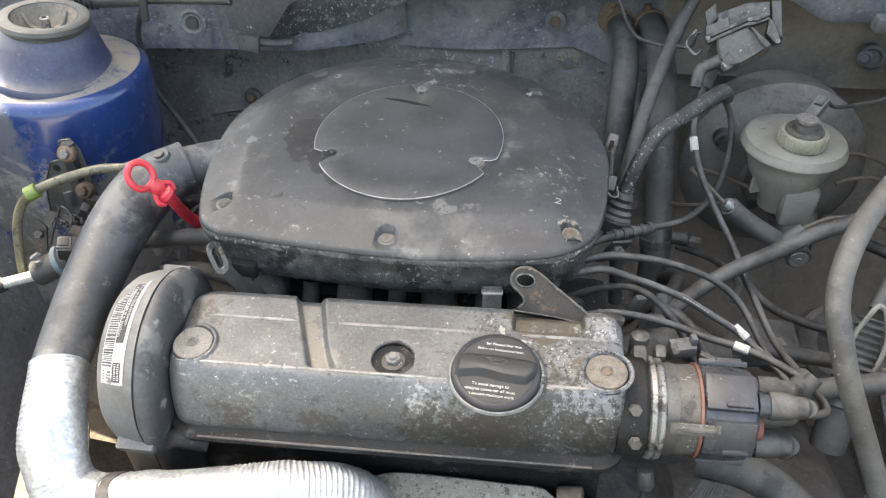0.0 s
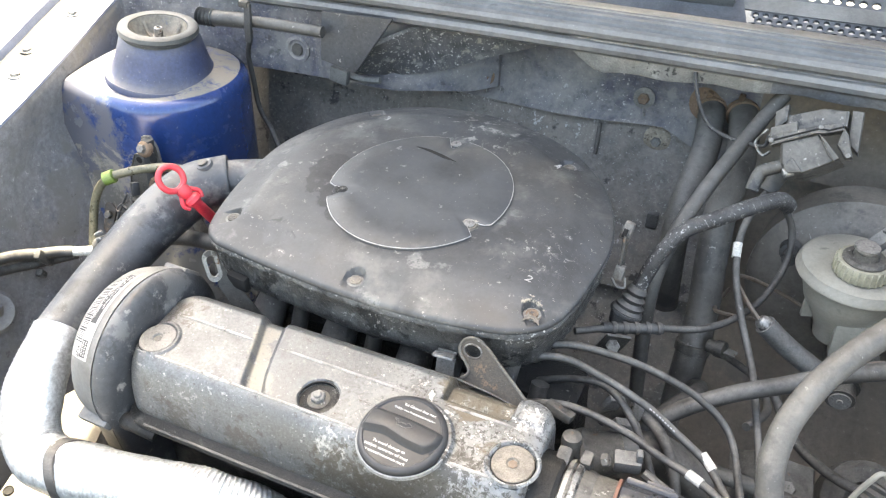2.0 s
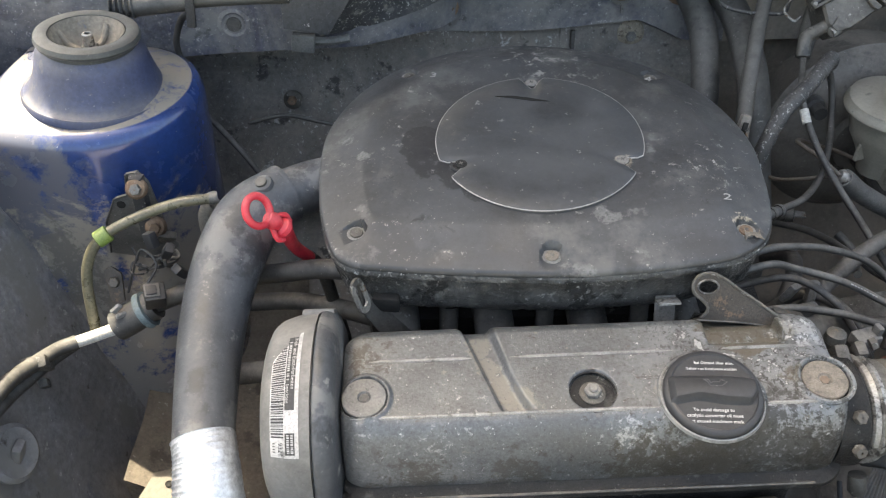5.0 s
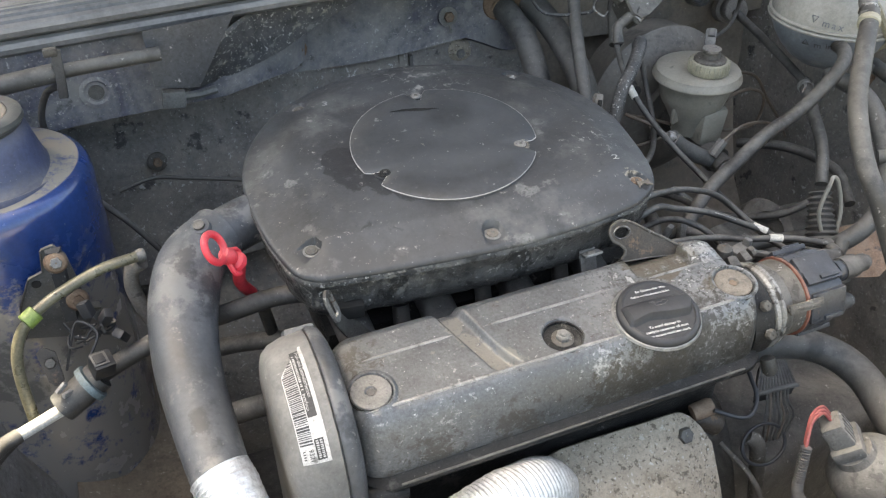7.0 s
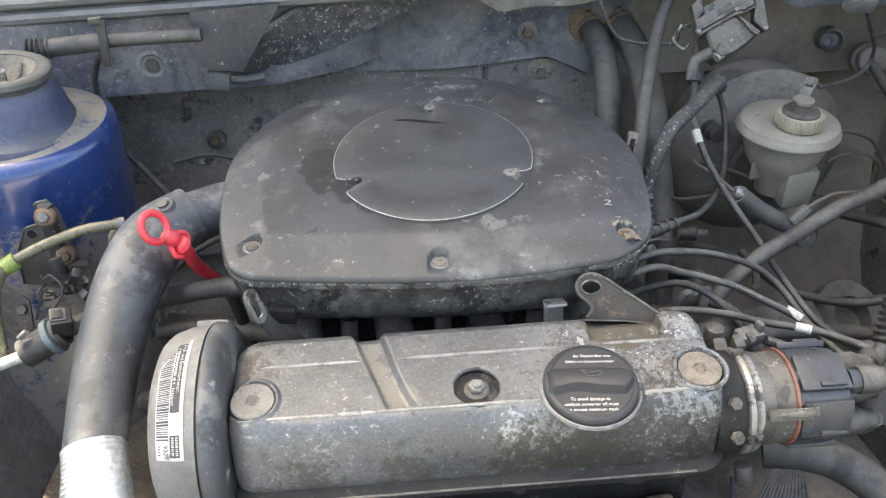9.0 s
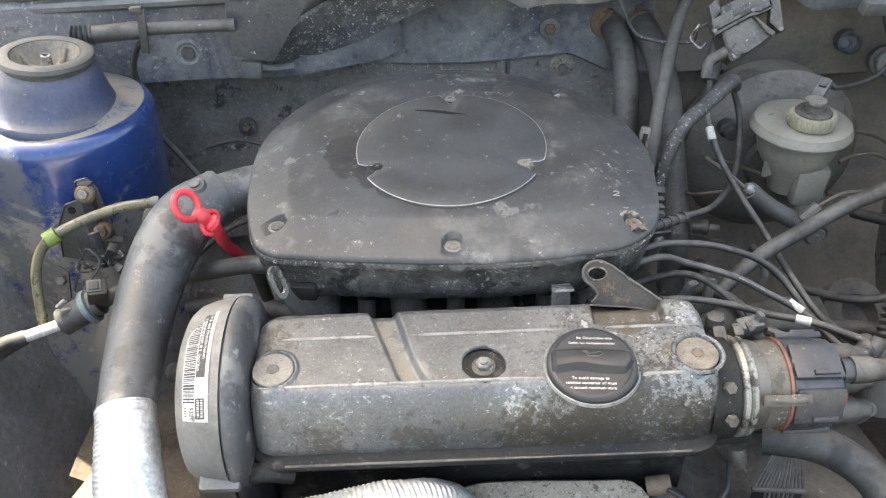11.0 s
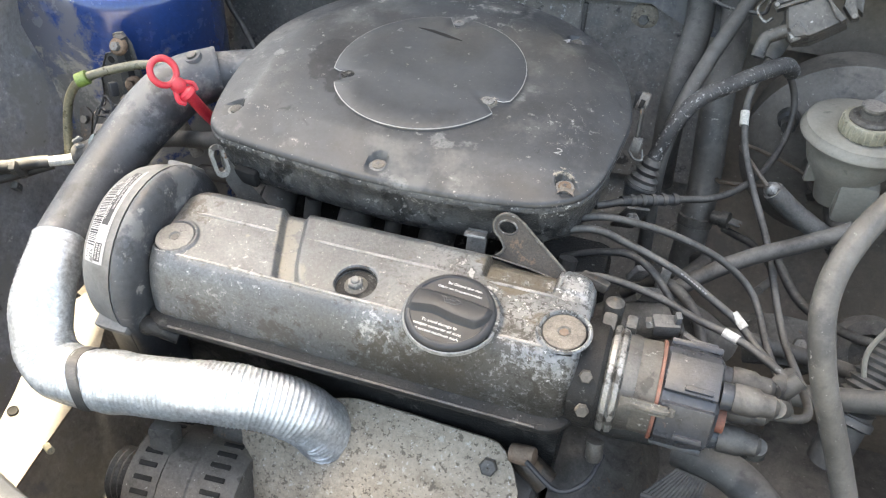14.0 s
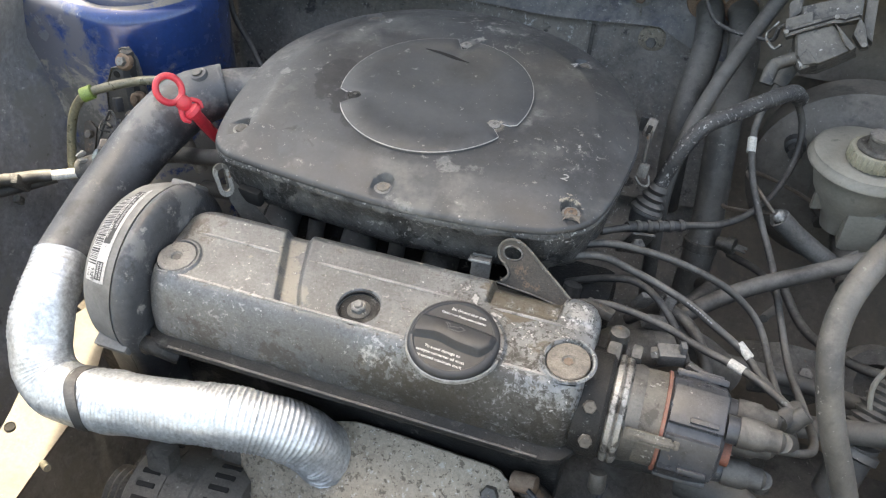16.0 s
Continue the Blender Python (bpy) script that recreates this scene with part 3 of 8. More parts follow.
# upper bulkhead, blue under dust; its lower edge dips to the heater pipes, and it turns brown-grey beside them
def bulkhead(x0, x1, n):
    rows = []
    for k in range(n + 1):
        x = x0 + (x1 - x0) * k / n
        low = 0.828 + 0.006 * math.sin(x * 9) - 0.035 * max(0.0, min(1.0, (x - 0.07) / 0.07)) + LEANZ * x * 0.3
        y = 1.19 + 0.004 * math.sin(x * 23)
        fold = 0.006 * math.sin(max(0, x + 0.3) * 12)
        rows.append([V(x, y + 0.012, low - 0.008), V(x, y - 0.006, low), V(x, y - 0.002, low + 0.012), V(x, y + fold * 0.3, low + 0.05), V(x, y, 0.93 + LEANZ * x),
                     V(x, y - 0.012, 0.965 + LEANZ * x), V(x, 1.10, 0.985 + LEANZ * x), V(x, 1.10, 0.990 + LEANZ * x), V(x, y + 0.01, 0.97 + LEANZ * x), V(x, y + 0.02, low - 0.004)])
    return loft(rows)


def lower_bulkhead(x0, x1, n):
    rows = []
    for k in range(n + 1):
        x = x0 + (x1 - x0) * k / n
        b = 0.02 * noise.noise(V(x * 4, 3.1, 0))
        rows.append([V(x, 1.225 + b, 0.84), V(x, 1.215 + b, 0.74), V(x, 1.19 + b * 2, 0.62), V(x, 1.12 + b, 0.48), V(x, 1.02, 0.38), V(x, 1.00, 0.20), V(x, 1.03, 0.20), V(x, 1.25, 0.5), V(x, 1.26, 0.84)])
    return loft(rows)


tagged(part("firewall", bulkhead(-0.46, 0.195, 42), M_BLUEDUST, sharp=50), "dusty blue painted steel bulkhead ledge behind the engine", "firewall", kind="structure")
tagged(part("firewall", bulkhead(0.195, 0.84, 40), M_BULK, sharp=50), "brown-grey dusty bulkhead behind the brake booster", "firewall", kind="structure")
# lower bulkhead, dark and flecked
tagged(part("firewall_lower", lower_bulkhead(-0.80, 0.20, 38), M_BAY, sharp=50), "grimy dark lower bulkhead flecked with dirt", "firewall", kind="structure")
tagged(part("firewall_lower", lower_bulkhead(0.20, 0.82, 24), M_BULK, sharp=50), "brown-grey lower bulkhead below the booster", "firewall", kind="structure")

# insulation mat with ribs on the lower bulkhead
bm = panel([(-0.62, 1.19, 0.858), (-0.40, 1.20, 0.855), (-0.25, 1.205, 0.850), (-0.05, 1.208, 0.84), (0.17, 1.210, 0.84)], [(-0.60, 1.10, 0.55), (-0.47, 1.11, 0.55), (-0.30, 1.12, 0.56), (-0.08, 1.13, 0.56), (0.20, 1.14, 0.57)], 0.006, 12)
tagged(part("insulation_mat", bm, M_BAY), "black speckled insulation mat on the bulkhead", "insulation", kind="structure")

rib = thing("bulkhead_rib", (-0.03, 1.20, 0.76), "dark pressed rib with a slot on the bulkhead", "rib", kind="structure")
part("rib_strip", block((0.016, 0.012, 0.13), (-0.035, 1.196, 0.765), (-8, 0, 2), 0.004), M_BAY, rib)
part("rib_slot", block((0.006, 0.006, 0.05), (-0.024, 1.191, 0.79), (-8, 0, 2), 0.001), M_DARK, rib)
part("cross_rib", block((0.16, 0.010, 0.014), (0.06, 1.175, 0.685), (0, 1, 0), 0.004), M_BAY, rib)
part("cross_clip", block((0.018, 0.014, 0.026), (0.083, 1.168, 0.685), (0, 1, 0), 0.003), M_GREYPLASTIC, rib)

# left corner panel, set forward of the bulkhead
bm = loft([[V(x, y, 0.845), V(x, y, 0.965 + 0.012 * (x + 0.8)), V(x, y + 0.02, 0.98 + 0.012 * (x + 0.8)), V(x, 1.25, 0.98), V(x, 1.25, 0.845)] for x, y in ((-0.80, 1.04), (-0.62, 1.075), (-0.50, 1.09), (-0.33, 1.10), (-0.22, 1.15), (-0.19, 1.185))])
tagged(part("corner_panel", bm, M_BLUEDUST), "dusty dark blue panel in the corner of the bay", "panel", kind="structure")

# grey drain flap and the moulded shield that rises from it
flap = thing("drain_flap", (-0.37, 1.05, 0.89), "dark grey plastic flap clipped below the scuttle", "flap")
bm = panel([(-0.420, 1.056, 0.970), (-0.36, 1.056, 0.973), (-0.306, 1.060, 0.975)], [(-0.420, 1.045, 0.900), (-0.39, 1.047, 0.893), (-0.365, 1.05, 0.888)], 0.005, 8)
part("flap_board", bm, M_FLAP, flap)
part("clip", block((0.030, 0.012, 0.024), (-0.400, 1.062, 0.872), (0, 8, 0), 0.003), M_GREYPLASTIC, flap, "grey plastic clip")
part("clip_arm", tube([(-0.40, 1.075, 0.868), (-0.37, 1.08, 0.864), (-0.342, 1.083, 0.866)], 0.006, 8), M_GREYPLASTIC, flap)
bm = panel([(-0.375, 1.06, 0.895), (-0.335, 1.075, 0.928), (-0.27, 1.10, 0.955), (-0.16, 1.125, 0.966), (-0.045, 1.150, 0.966)],
           [(-0.385, 1.085, 0.868), (-0.32, 1.105, 0.871), (-0.25, 1.115, 0.888), (-0.185, 1.125, 0.916), (-0.055, 1.152, 0.961)], 0.006, 10)
tagged(part("bulkhead_shield", bm, M_FLECKED), "dirty moulded shield flecked with grime below the scuttle", "shield", kind="structure")

# sealant-coated overhang, blue-grey towards the tank
def overhang(x0, x1, n):
    rows = []
    for k in range(n + 1):
        x = x0 + (x1 - x0) * k / n
        lip = 0.938 + 0.024 * max(0.0, 1 - (x + 0.055) / 0.04) + 0.002 * math.sin(x * 60) + 0.065 * max(0.0, min(0.3, x + 0.02)) - 0.028 * (0.5 - 0.5 * math.cos(math.pi * max(0.0, min(1.0, (x - 0.32) / 0.09))))
        yy = 1.10 - 0.02 * (x / 0.75) ** 2
        rows.append([V(x, yy + 0.012, lip + 0.002), V(x, yy, lip), V(x, yy - 0.004, lip + 0.006), V(x, yy - 0.008, lip + 0.020), V(x, yy - 0.014, 0.989 + LEANZ * x), V(x, yy + 0.02, 0.992 + LEANZ * x), V(x, yy + 0.02, lip + 0.006)])
    return loft(rows)


tagged(part("scuttle_overhang", overhang(-0.055, 0.205, 22), M_SEAL), "dusty grey sealant-coated overhang of the scuttle", "panel", kind="structure")
tagged(part("scuttle_overhang", overhang(0.205, 0.775, 44), M_LEDGE), "dusty blue-grey overhang of the scuttle above the booster", "panel", kind="structure")

# ribbed scuttle seal
prof = [(1.100, 0.984), (1.086, 0.988), (1.080, 0.993), (1.079, 0.999), (1.083, 1.004), (1.090, 1.006), (1.094, 1.002), (1.097, 1.002), (1.099, 1.007), (1.104, 1.009), (1.107, 1.005), (1.110, 1.005), (1.112, 1.010), (1.118, 1.011), (1.121, 1.007), (1.125, 1.007), (1.127, 1.011), (1.132, 1.011), (1.135, 1.006), (1.140, 1.005), (1.143, 1.009), (1.149, 1.009), (1.152, 1.004), (1.158, 1.004)]
rows = []
P = prof + [(y, z - 0.02) for y, z in prof[::-1]]
for k in range(41):
    x = -0.82 + 1.64 * k / 40
    d = tilt(x)
    rows.append([V(x, y + d.y, z + d.z) for y, z in P])
seal = part("scuttle_seal", loft(rows), M_COWL, sharp=25)
tagged(seal, "weathered grey ribbed rubber seal along the scuttle", "seal", kind="structure")
# dark gutter and the perforated tray behind the seal
rows = []
for k in range(31):
    x = -0.82 + 1.64 * k / 30
    d = tilt(x)
    rows.append([V(x, 1.155 + d.y, 1.003 + d.z), V(x, 1.19 + d.y, 1.000 + d.z), V(x, 1.225, 0.985 + d.z), V(x, 1.235, 0.984 + d.z), V(x, 1.235, 0.97 + d.z), V(x, 1.155 + d.y, 0.985 + d.z)])
tagged(part("scuttle_gutter", loft(rows), M_COWLDARK), "dark grey rubber gutter behind the seal", "gutter", kind="structure")


def grille(x0, x1, y0, z0, y1, z1, nx, ny, rad, shift):
    """A sheet pierced by rows of round holes."""
    bm = bmesh.new()
    dx, dv = (x1 - x0) / nx, 1.0 / ny
    for j in range(ny):
        for i in range(nx):
            o = 0.5 * dx * (j % 2) * shift
            cx, cv = x0 + (i + 0.5) * dx + o, (j + 0.5) * dv
            at = lambda x, v: V(x, y0 + (y1 - y0) * v, z0 + (z1 - z0) * v + LEANZ * x)
            ln = math.hypot(y1 - y0, z1 - z0)
            inner = [bm.verts.new(at(cx + rad * math.cos(q), cv + rad / ln * math.sin(q))) for q in (math.pi / 8 + math.pi / 4 * k for k in range(8))]
            deep = [bm.verts.new(v.co + V(0, 0.002, -0.004)) for v in inner]
            outer = [bm.verts.new(at(cx + sx * dx / 2, cv + sv * dv / 2)) for sx, sv in ((1, 0.41), (0.41, 1), (-0.41, 1), (-1, 0.41), (-1, -0.41), (-0.41, -1), (0.41, -1), (1, -0.41))]
            cor = {}
            for sx, sv in ((1, 1), (-1, 1), (-1, -1), (1, -1)):
                cor[sx, sv] = bm.verts.new(at(cx + sx * dx / 2, cv + sv * dv / 2))
            for k in range(8):
                l = (k + 1) % 8
                bm.faces.new((outer[k], outer[l], inner[l], inner[k]))
                bm.faces.new((inner[k], inner[l], deep[l], deep[k]))
            bm.faces.new((outer[0], cor[1, 1], outer[1]))
            bm.faces.new((outer[2], cor[-1, 1], outer[3]))
            bm.faces.new((outer[4], cor[-1, -1], outer[5]))
            bm.faces.new((outer[6], cor[1, -1], outer[7]))
    return bm


tray = thing("scuttle_tray", (0.3, 1.27, 0.95), "grey perforated scuttle tray below the windscreen", "tray", kind="structure")
part("tray_floor", block((1.64, 0.16, 0.02), (0.0, 1.315, 0.945), (0, -LEANZ * 57, 0), 0.004), M_COWLDARK, tray)
part("tray_grille", grille(0.15, 0.75, 1.236, 0.978, 1.262, 0.992, 46, 3, 0.0042, 1), M_COWLDARK, tray, sharp=20)
part("tray_rim", panel([(-0.8, 1.262, 0.972), (0.0, 1.262, 0.992), (0.8, 1.262, 1.008)], [(-0.8, 1.285, 0.986), (0.0, 1.285, 1.004), (0.8, 1.285, 1.022)], 0.003, 8), M_COWL, tray)
part("upper_grille", grille(0.10, 0.78, 1.287, 1.004, 1.36, 1.06, 42, 5, 0.0055, 1), M_COWLDARK, tray, sharp=20)
part("tray_blank", panel([(-0.8, 1.236, 0.958), (-0.3, 1.236, 0.972), (0.15, 1.236, 0.981)], [(-0.8, 1.37, 1.03), (-0.3, 1.37, 1.05), (0.098, 1.37, 1.06)], 0.003, 8), M_COWLDARK, tray)
part("wiper_cover", block((0.17, 0.05, 0.018), (0.04, 1.275, 1.012), (25, -1, 2), 0.006), M_COWL, tray)
tagged(part("windscreen", plate([(-0.72, 0), (0.72, 0), (0.60, 0.62), (-0.60, 0.62)], 0.005, axis_matrix((0, 1.37, 1.06), (0, -0.72, 0.70))), M_COWLDARK), "dark windscreen glass above the scuttle", "windscreen", kind="structure")

# ---- left wing ----
wing = thing("wing", (-0.75, 0.75, 0.0), "blue front wing, its inner ledge coloured pale for sunlight", "wing", kind="structure")
WP = curve_pts([(-0.715, 0.25, 0.800), (-0.705, 0.42, 0.832), (-0.700, 0.58, 0.862), (-0.704, 0.70, 0.886), (-0.742, 0.86, 0.914), (-0.789, 1.02, 0.940), (-0.818, 1.14, 0.958)], 6)
WO = []
for i in range(len(WP)):
    t = (WP[min(i + 1, len(WP) - 1)] - WP[max(i - 1, 0)]).normalized()
    WO.append(V(-t.y, t.x, 0).normalized())


def wing_part(name, prof, material, label=""):
    return part(name, loft([[p + o * a + V(0, 0, h) for a, h in prof] for p, o in zip(WP, WO)]), material, wing, label)


# ledge and outer lip carry sunlight in their pale colour
wing_part("inner_ledge", ((0, -0.012), (0, -0.002), (0.004, 0.0), (0.046, 0.002), (0.050, -0.004), (0.052, -0.012), (0.05, -0.022), (0.0, -0.022)), M_FENDER, "blue paint coloured pale for sunlight")
wing_part("gutter", ((0.052, -0.012), (0.100, -0.013), (0.102, -0.02), (0.052, -0.02)), M_GREYPAINT)
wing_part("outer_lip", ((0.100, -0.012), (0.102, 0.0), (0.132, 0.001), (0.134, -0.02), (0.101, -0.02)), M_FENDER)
wing_part("wing_skin", ((0.1325, 0.000), (0.142, -0.003), (0.154, -0.02), (0.165, -0.08), (0.175, -0.25), (0.16, -0.55), (0.15, -0.55), (0.160, -0.25), (0.150, -0.08), (0.134, -0.02)), M_BLUE)
for i, c in ((22, 0.040), (28, 0.040), (16, 0.040), (25, 0.074)):
    p = WP[i] + WO[i] * c
    b = lathe([(0.011, 0), (0.011, 0.0015), (0.007, 0.002), (0.0065, 0.006), (0.001, 0.007)], p + V(0, 0, 0.001 if c < 0.05 else -0.013), (0, 0, 1), 14)
    part("bolt", b, M_STEEL, wing)

# inner wing wall: drops from the ledge
rows = []
for k, p in enumerate(WP):
    b = 0.012 * noise.noise(V(p.y * 7, 1.7, 0))
    c = 0.016 * noise.noise(V(p.y * 13, 4.2, 0))
    rows.append([p + V(0.0, 0, -0.006), p + V(0.004, 0, -0.02), p + V(-0.004 + b, 0, -0.09), V(-0.702 + b, p.y, 0.74), V(-0.692 + c * 0.5, p.y, 0.69), V(-0.680 - b * 0.5, p.y, 0.64), V(-0.666 + c * 0.7, p.y, 0.58), V(-0.652 - c * 0.7, p.y, 0.52), V(-0.630 + b * 0.6, p.y, 0.45), V(-0.59, p.y, 0.34), V(-0.56, p.y, 0.22), V(-0.64, p.y, 0.20), V(-0.90, p.y, 0.5), p + V(-0.02, 0, -0.02)])
tagged(part("inner_wing", loft(rows), M_WINGDIRT, sharp=60), "mud-splashed inner wing panel with faded blue patches", "panel", kind="structure")

# ---- strut tower ----
TX, TY = -0.612, 0.930
lean = V(0.10, 0.02, 1).normalized()
tower = thing("strut_tower", (TX, TY, 0.62), "blue strut tower with sandy dust on its shoulder", "strut tower", kind="structure")
base = V(TX - 0.005, TY, 0.945)


def tower_ring(r, h, ext):
    """A ring that is round towards the engine and squared off to the wing."""
    ring = []
    for k in range(72):
        q = 2 * math.pi * k / 72
        c, s = math.cos(q), math.sin(q)
        if c >= 0:
            x, y = r * c, r * s
        else:
            m = max(abs(c), abs(s)) ** 0.75
            x, y = (r + ext) * c / m, r * s / m
        ring.append(V(base.x + x + lean.x * h, base.y + 0.016 + y + lean.y * h, base.z + h - 0.06 * min(0.0, x + 0.02)))
    return ring


walls = [tower_ring(r, h, e) for r, h, e in ((0.158, -0.62, 0.02), (0.140, -0.40, 0.02), (0.128, -0.25, 0.02), (0.1220, -0.17, 0.02), (0.1190, -0.13, 0.02), (0.1172, -0.10, 0.02), (0.1160, -0.086, 0.02), (0.1145, -0.078, 0.02), (0.1118, -0.0715, 0.02), (0.1075, -0.0668, 0.02), (0.1020, -0.0640, 0.02))]
part("tower_wall", loft(walls, (False, False)), M_TOWER, tower, "glossy blue paint")
part("tower_shoulder", loft([walls[-1], tower_ring(0.094, -0.0615, 0.018), tower_ring(0.084, -0.0585, 0.010), tower_ring(0.074, -0.0560, 0.004), tower_ring(0.064, -0.0540, 0.0)], (False, True)), M_TOWER, tower, "sandy dust on the shoulder")
part("turret", lathe([(0.0830, -0.064), (0.0825, -0.0560), (0.0812, -0.0545), (0.0795, -0.0550), (0.0765, -0.0535), (0.0725, -0.0490), (0.0690, -0.0420), (0.0650, -0.0310), (0.0610, -0.0180), (0.0575, -0.0060), (0.050, 0.000), (0.042, 0.0), (0.040, -0.03)], base + V(0.0, 0.002, 0), lean, 48, caps=(False, False)), M_TURRET, tower)
mount = thing("strut_mount", (TX, TY, 0.945), "round black rubber strut mount with a steel centre nut", "strut mount")
top = base
part("rubber_ring", lathe([(0.046, -0.004), (0.050, -0.003), (0.051, 0.002), (0.0545, 0.004), (0.0565, 0.008), (0.055, 0.013), (0.050, 0.0155), (0.041, 0.014), (0.040, 0.006), (0.0405, -0.003)], top, lean, 48, caps=(False, False)), M_RING, mount)
part("cup", lathe([(0.0398, 0.0125), (0.037, 0.004), (0.031, -0.008), (0.022, -0.014), (0.012, -0.015), (0.001, -0.015)], top + lean * 0.001, lean, 40, caps=(False, False)), M_SHOULDER, mount, "sandy dust in the cup")
for k in range(4):
    q = k * math.pi / 2 + 0.5
    a = lean.orthogonal().normalized()
    bdir = lean.cross(a)
    d = a * math.cos(q) + bdir * math.sin(q)
    part("rib", tube([top + d * 0.012 - lean * 0.012, top + d * 0.026 - lean * 0.008, top + d * 0.0375 + lean * 0.006], 0.0035, 8), M_SHOULDER, mount)
part("centre_nut", hexhead(top - lean * 0.013, lean, 0.0105, 0.010), M_DARKSTEEL, mount)
part("stud", lathe([(0.0060, -0.004), (0.0060, 0.010), (0.0050, 0.011), (0.0036, 0.011), (0.0036, 0.004)], top, lean, 14, caps=(False, True)), M_STEEL, mount)

# ---- right wing wall and front, plain ----
rows = []
for k in range(21):
    y = 0.25 + 1.0 * k / 20
    b = 0.01 * noise.noise(V(y * 6, 9.7, 0))
    rows.append([V(0.74, y, 0.94), V(0.70, y, 0.93), V(0.66 + b, y, 0.80), V(0.64 + b, y, 0.60), V(0.62, y, 0.40), V(0.60, y, 0.2), V(0.70, y, 0.2), V(0.80, y, 0.6)])
tagged(part("inner_wing", loft(rows), M_BAY, sharp=60), "dirty dark inner wing panel beside the coolant tank", "panel", kind="structure")
tagged(part("wing", loft([[V(x, y, z) for x, z in ((0.70, 0.945), (0.80, 0.95), (0.86, 0.90), (0.90, 0.6), (0.88, 0.3), (0.86, 0.3), (0.84, 0.6), (0.78, 0.9))] for y in (0.2, 0.6, 1.3)]), M_BLUE), "blue front wing panel in shade", "wing", kind="structure")
# unseen dark sheet, added so the open bay bottom stays dark
tagged(part("dark_floor_sheet", block((1.30, 1.00, 0.02), (0.0, 0.72, 0.21), bev=0.004), M_DARK), "added black sheet that closes and darkens the bay floor", "tray", kind="structure")
rows = [[V(x, 0.246 + 0.40 * x * x + y, 0.703 + z) for y, z in ((0.0, -0.035), (-0.006, -0.014), (-0.024, -0.002), (-0.10, 0.0), (-0.18, -0.03), (-0.20, -0.20), (-0.18, -0.40), (-0.03, -0.40), (-0.012, -0.06))] for x in (-0.62, -0.55, -0.45, -0.35, -0.2, 0.0, 0.2, 0.35, 0.45, 0.55, 0.62)]
tagged(part("front_panel", loft(rows), M_GREYPAINT), "grey-blue front crossmember with a rounded edge", "panel", kind="structure")

# caked chassis rail beside the engine
rows = []
for k in range(25):
    y = 0.66 + 0.42 * k / 24
    n = [0.008 * noise.noise(V(j * 1.7, y * 14, 2.2)) for j in range(5)]
    rows.append([V(-0.625, y, 0.50 + n[0]), V(-0.57, y, 0.462 + n[1]), V(-0.52, y, 0.452 + n[2]), V(-0.47, y, 0.448 + n[3]), V(-0.445, y, 0.435 + n[4]), V(-0.44, y, 0.30), V(-0.625, y, 0.30)])
tagged(part("chassis_rail", loft(rows), M_RAIL, sharp=60), "chassis rail caked with dry brown dirt", "chassis rail", kind="structure")

# raised bonnet, which shades the bay
rows = []
for k in range(9):
    s = k / 8
    y, z = 1.42 - 0.56 * s, 1.18 + 0.80 * s
    w = 0.84 - 0.04 * s
    rows.append([V(-w, y, z - 0.02), V(-w * 0.6, y, z + 0.005), V(0, y, z + 0.012), V(w * 0.6, y, z + 0.005), V(w, y, z - 0.02), V(w, y + 0.02, z), V(0, y + 0.02, z + 0.03), V(-w, y + 0.02, z)])
tagged(part("bonnet", loft(rows), M_BLUEDUST), "raised blue bonnet above the engine bay", "bonnet", kind="structure")

# cream inner plate by the front corner
creamy = thing("cream_bracket", (-0.52, 0.50, 0.52), "cream painted metal bracket plate with round holes in the front corner", "bracket", kind="structure")
pl = [(-0.572, 0.640), (-0.545, 0.648), (-0.530, 0.62), (-0.500, 0.55), (-0.484, 0.50), (-0.481, 0.45), (-0.478, 0.40), (-0.472, 0.33), (-0.530, 0.33), (-0.543, 0.41), (-0.556, 0.46), (-0.576, 0.52), (-0.592, 0.58)]
zc = lambda x, y: 0.53 - 0.12 * (x + 0.52) + 0.05 * (y - 0.5)
bm = loft([[V(x, y, zc(x, y)) for x, y in pl], [V(x, y, zc(x, y) - 0.004) for x, y in pl]])
part("bracket_plate", bm, M_CREAM, creamy, smooth=False)
for x, y, r in ((-0.541, 0.440, 0.0062), (-0.553, 0.625, 0.0038)):
    part("hole_rim", lathe([(r, 0.0), (r * 1.1, 0.0022), (r * 0.95, 0.0026), (r * 0.8, 0.0018), (0.001, 0.0016)], V(x, y, zc(x, y)), (0.12, -0.05, 1), 16), M_HOLE, creamy)


part("pale_pin", tube([(-0.476, 0.416, 0.522), (-0.468, 0.412, 0.524), (-0.463, 0.410, 0.526)], 0.0045, 10), M_CAPYEL, creamy, "pale plastic pin")

# ---- engine block and head ----
eng = thing("engine", (-0.1, 0.56, 0.23), "oily black engine block and cylinder head", "engine")
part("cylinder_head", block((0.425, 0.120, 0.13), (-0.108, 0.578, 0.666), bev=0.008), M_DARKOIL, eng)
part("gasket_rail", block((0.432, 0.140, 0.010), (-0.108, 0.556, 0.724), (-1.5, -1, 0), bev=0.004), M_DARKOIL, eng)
part("engine_block", block((0.40, 0.24, 0.36), (-0.108, 0.60, 0.42), bev=0.02), M_DARK, eng)
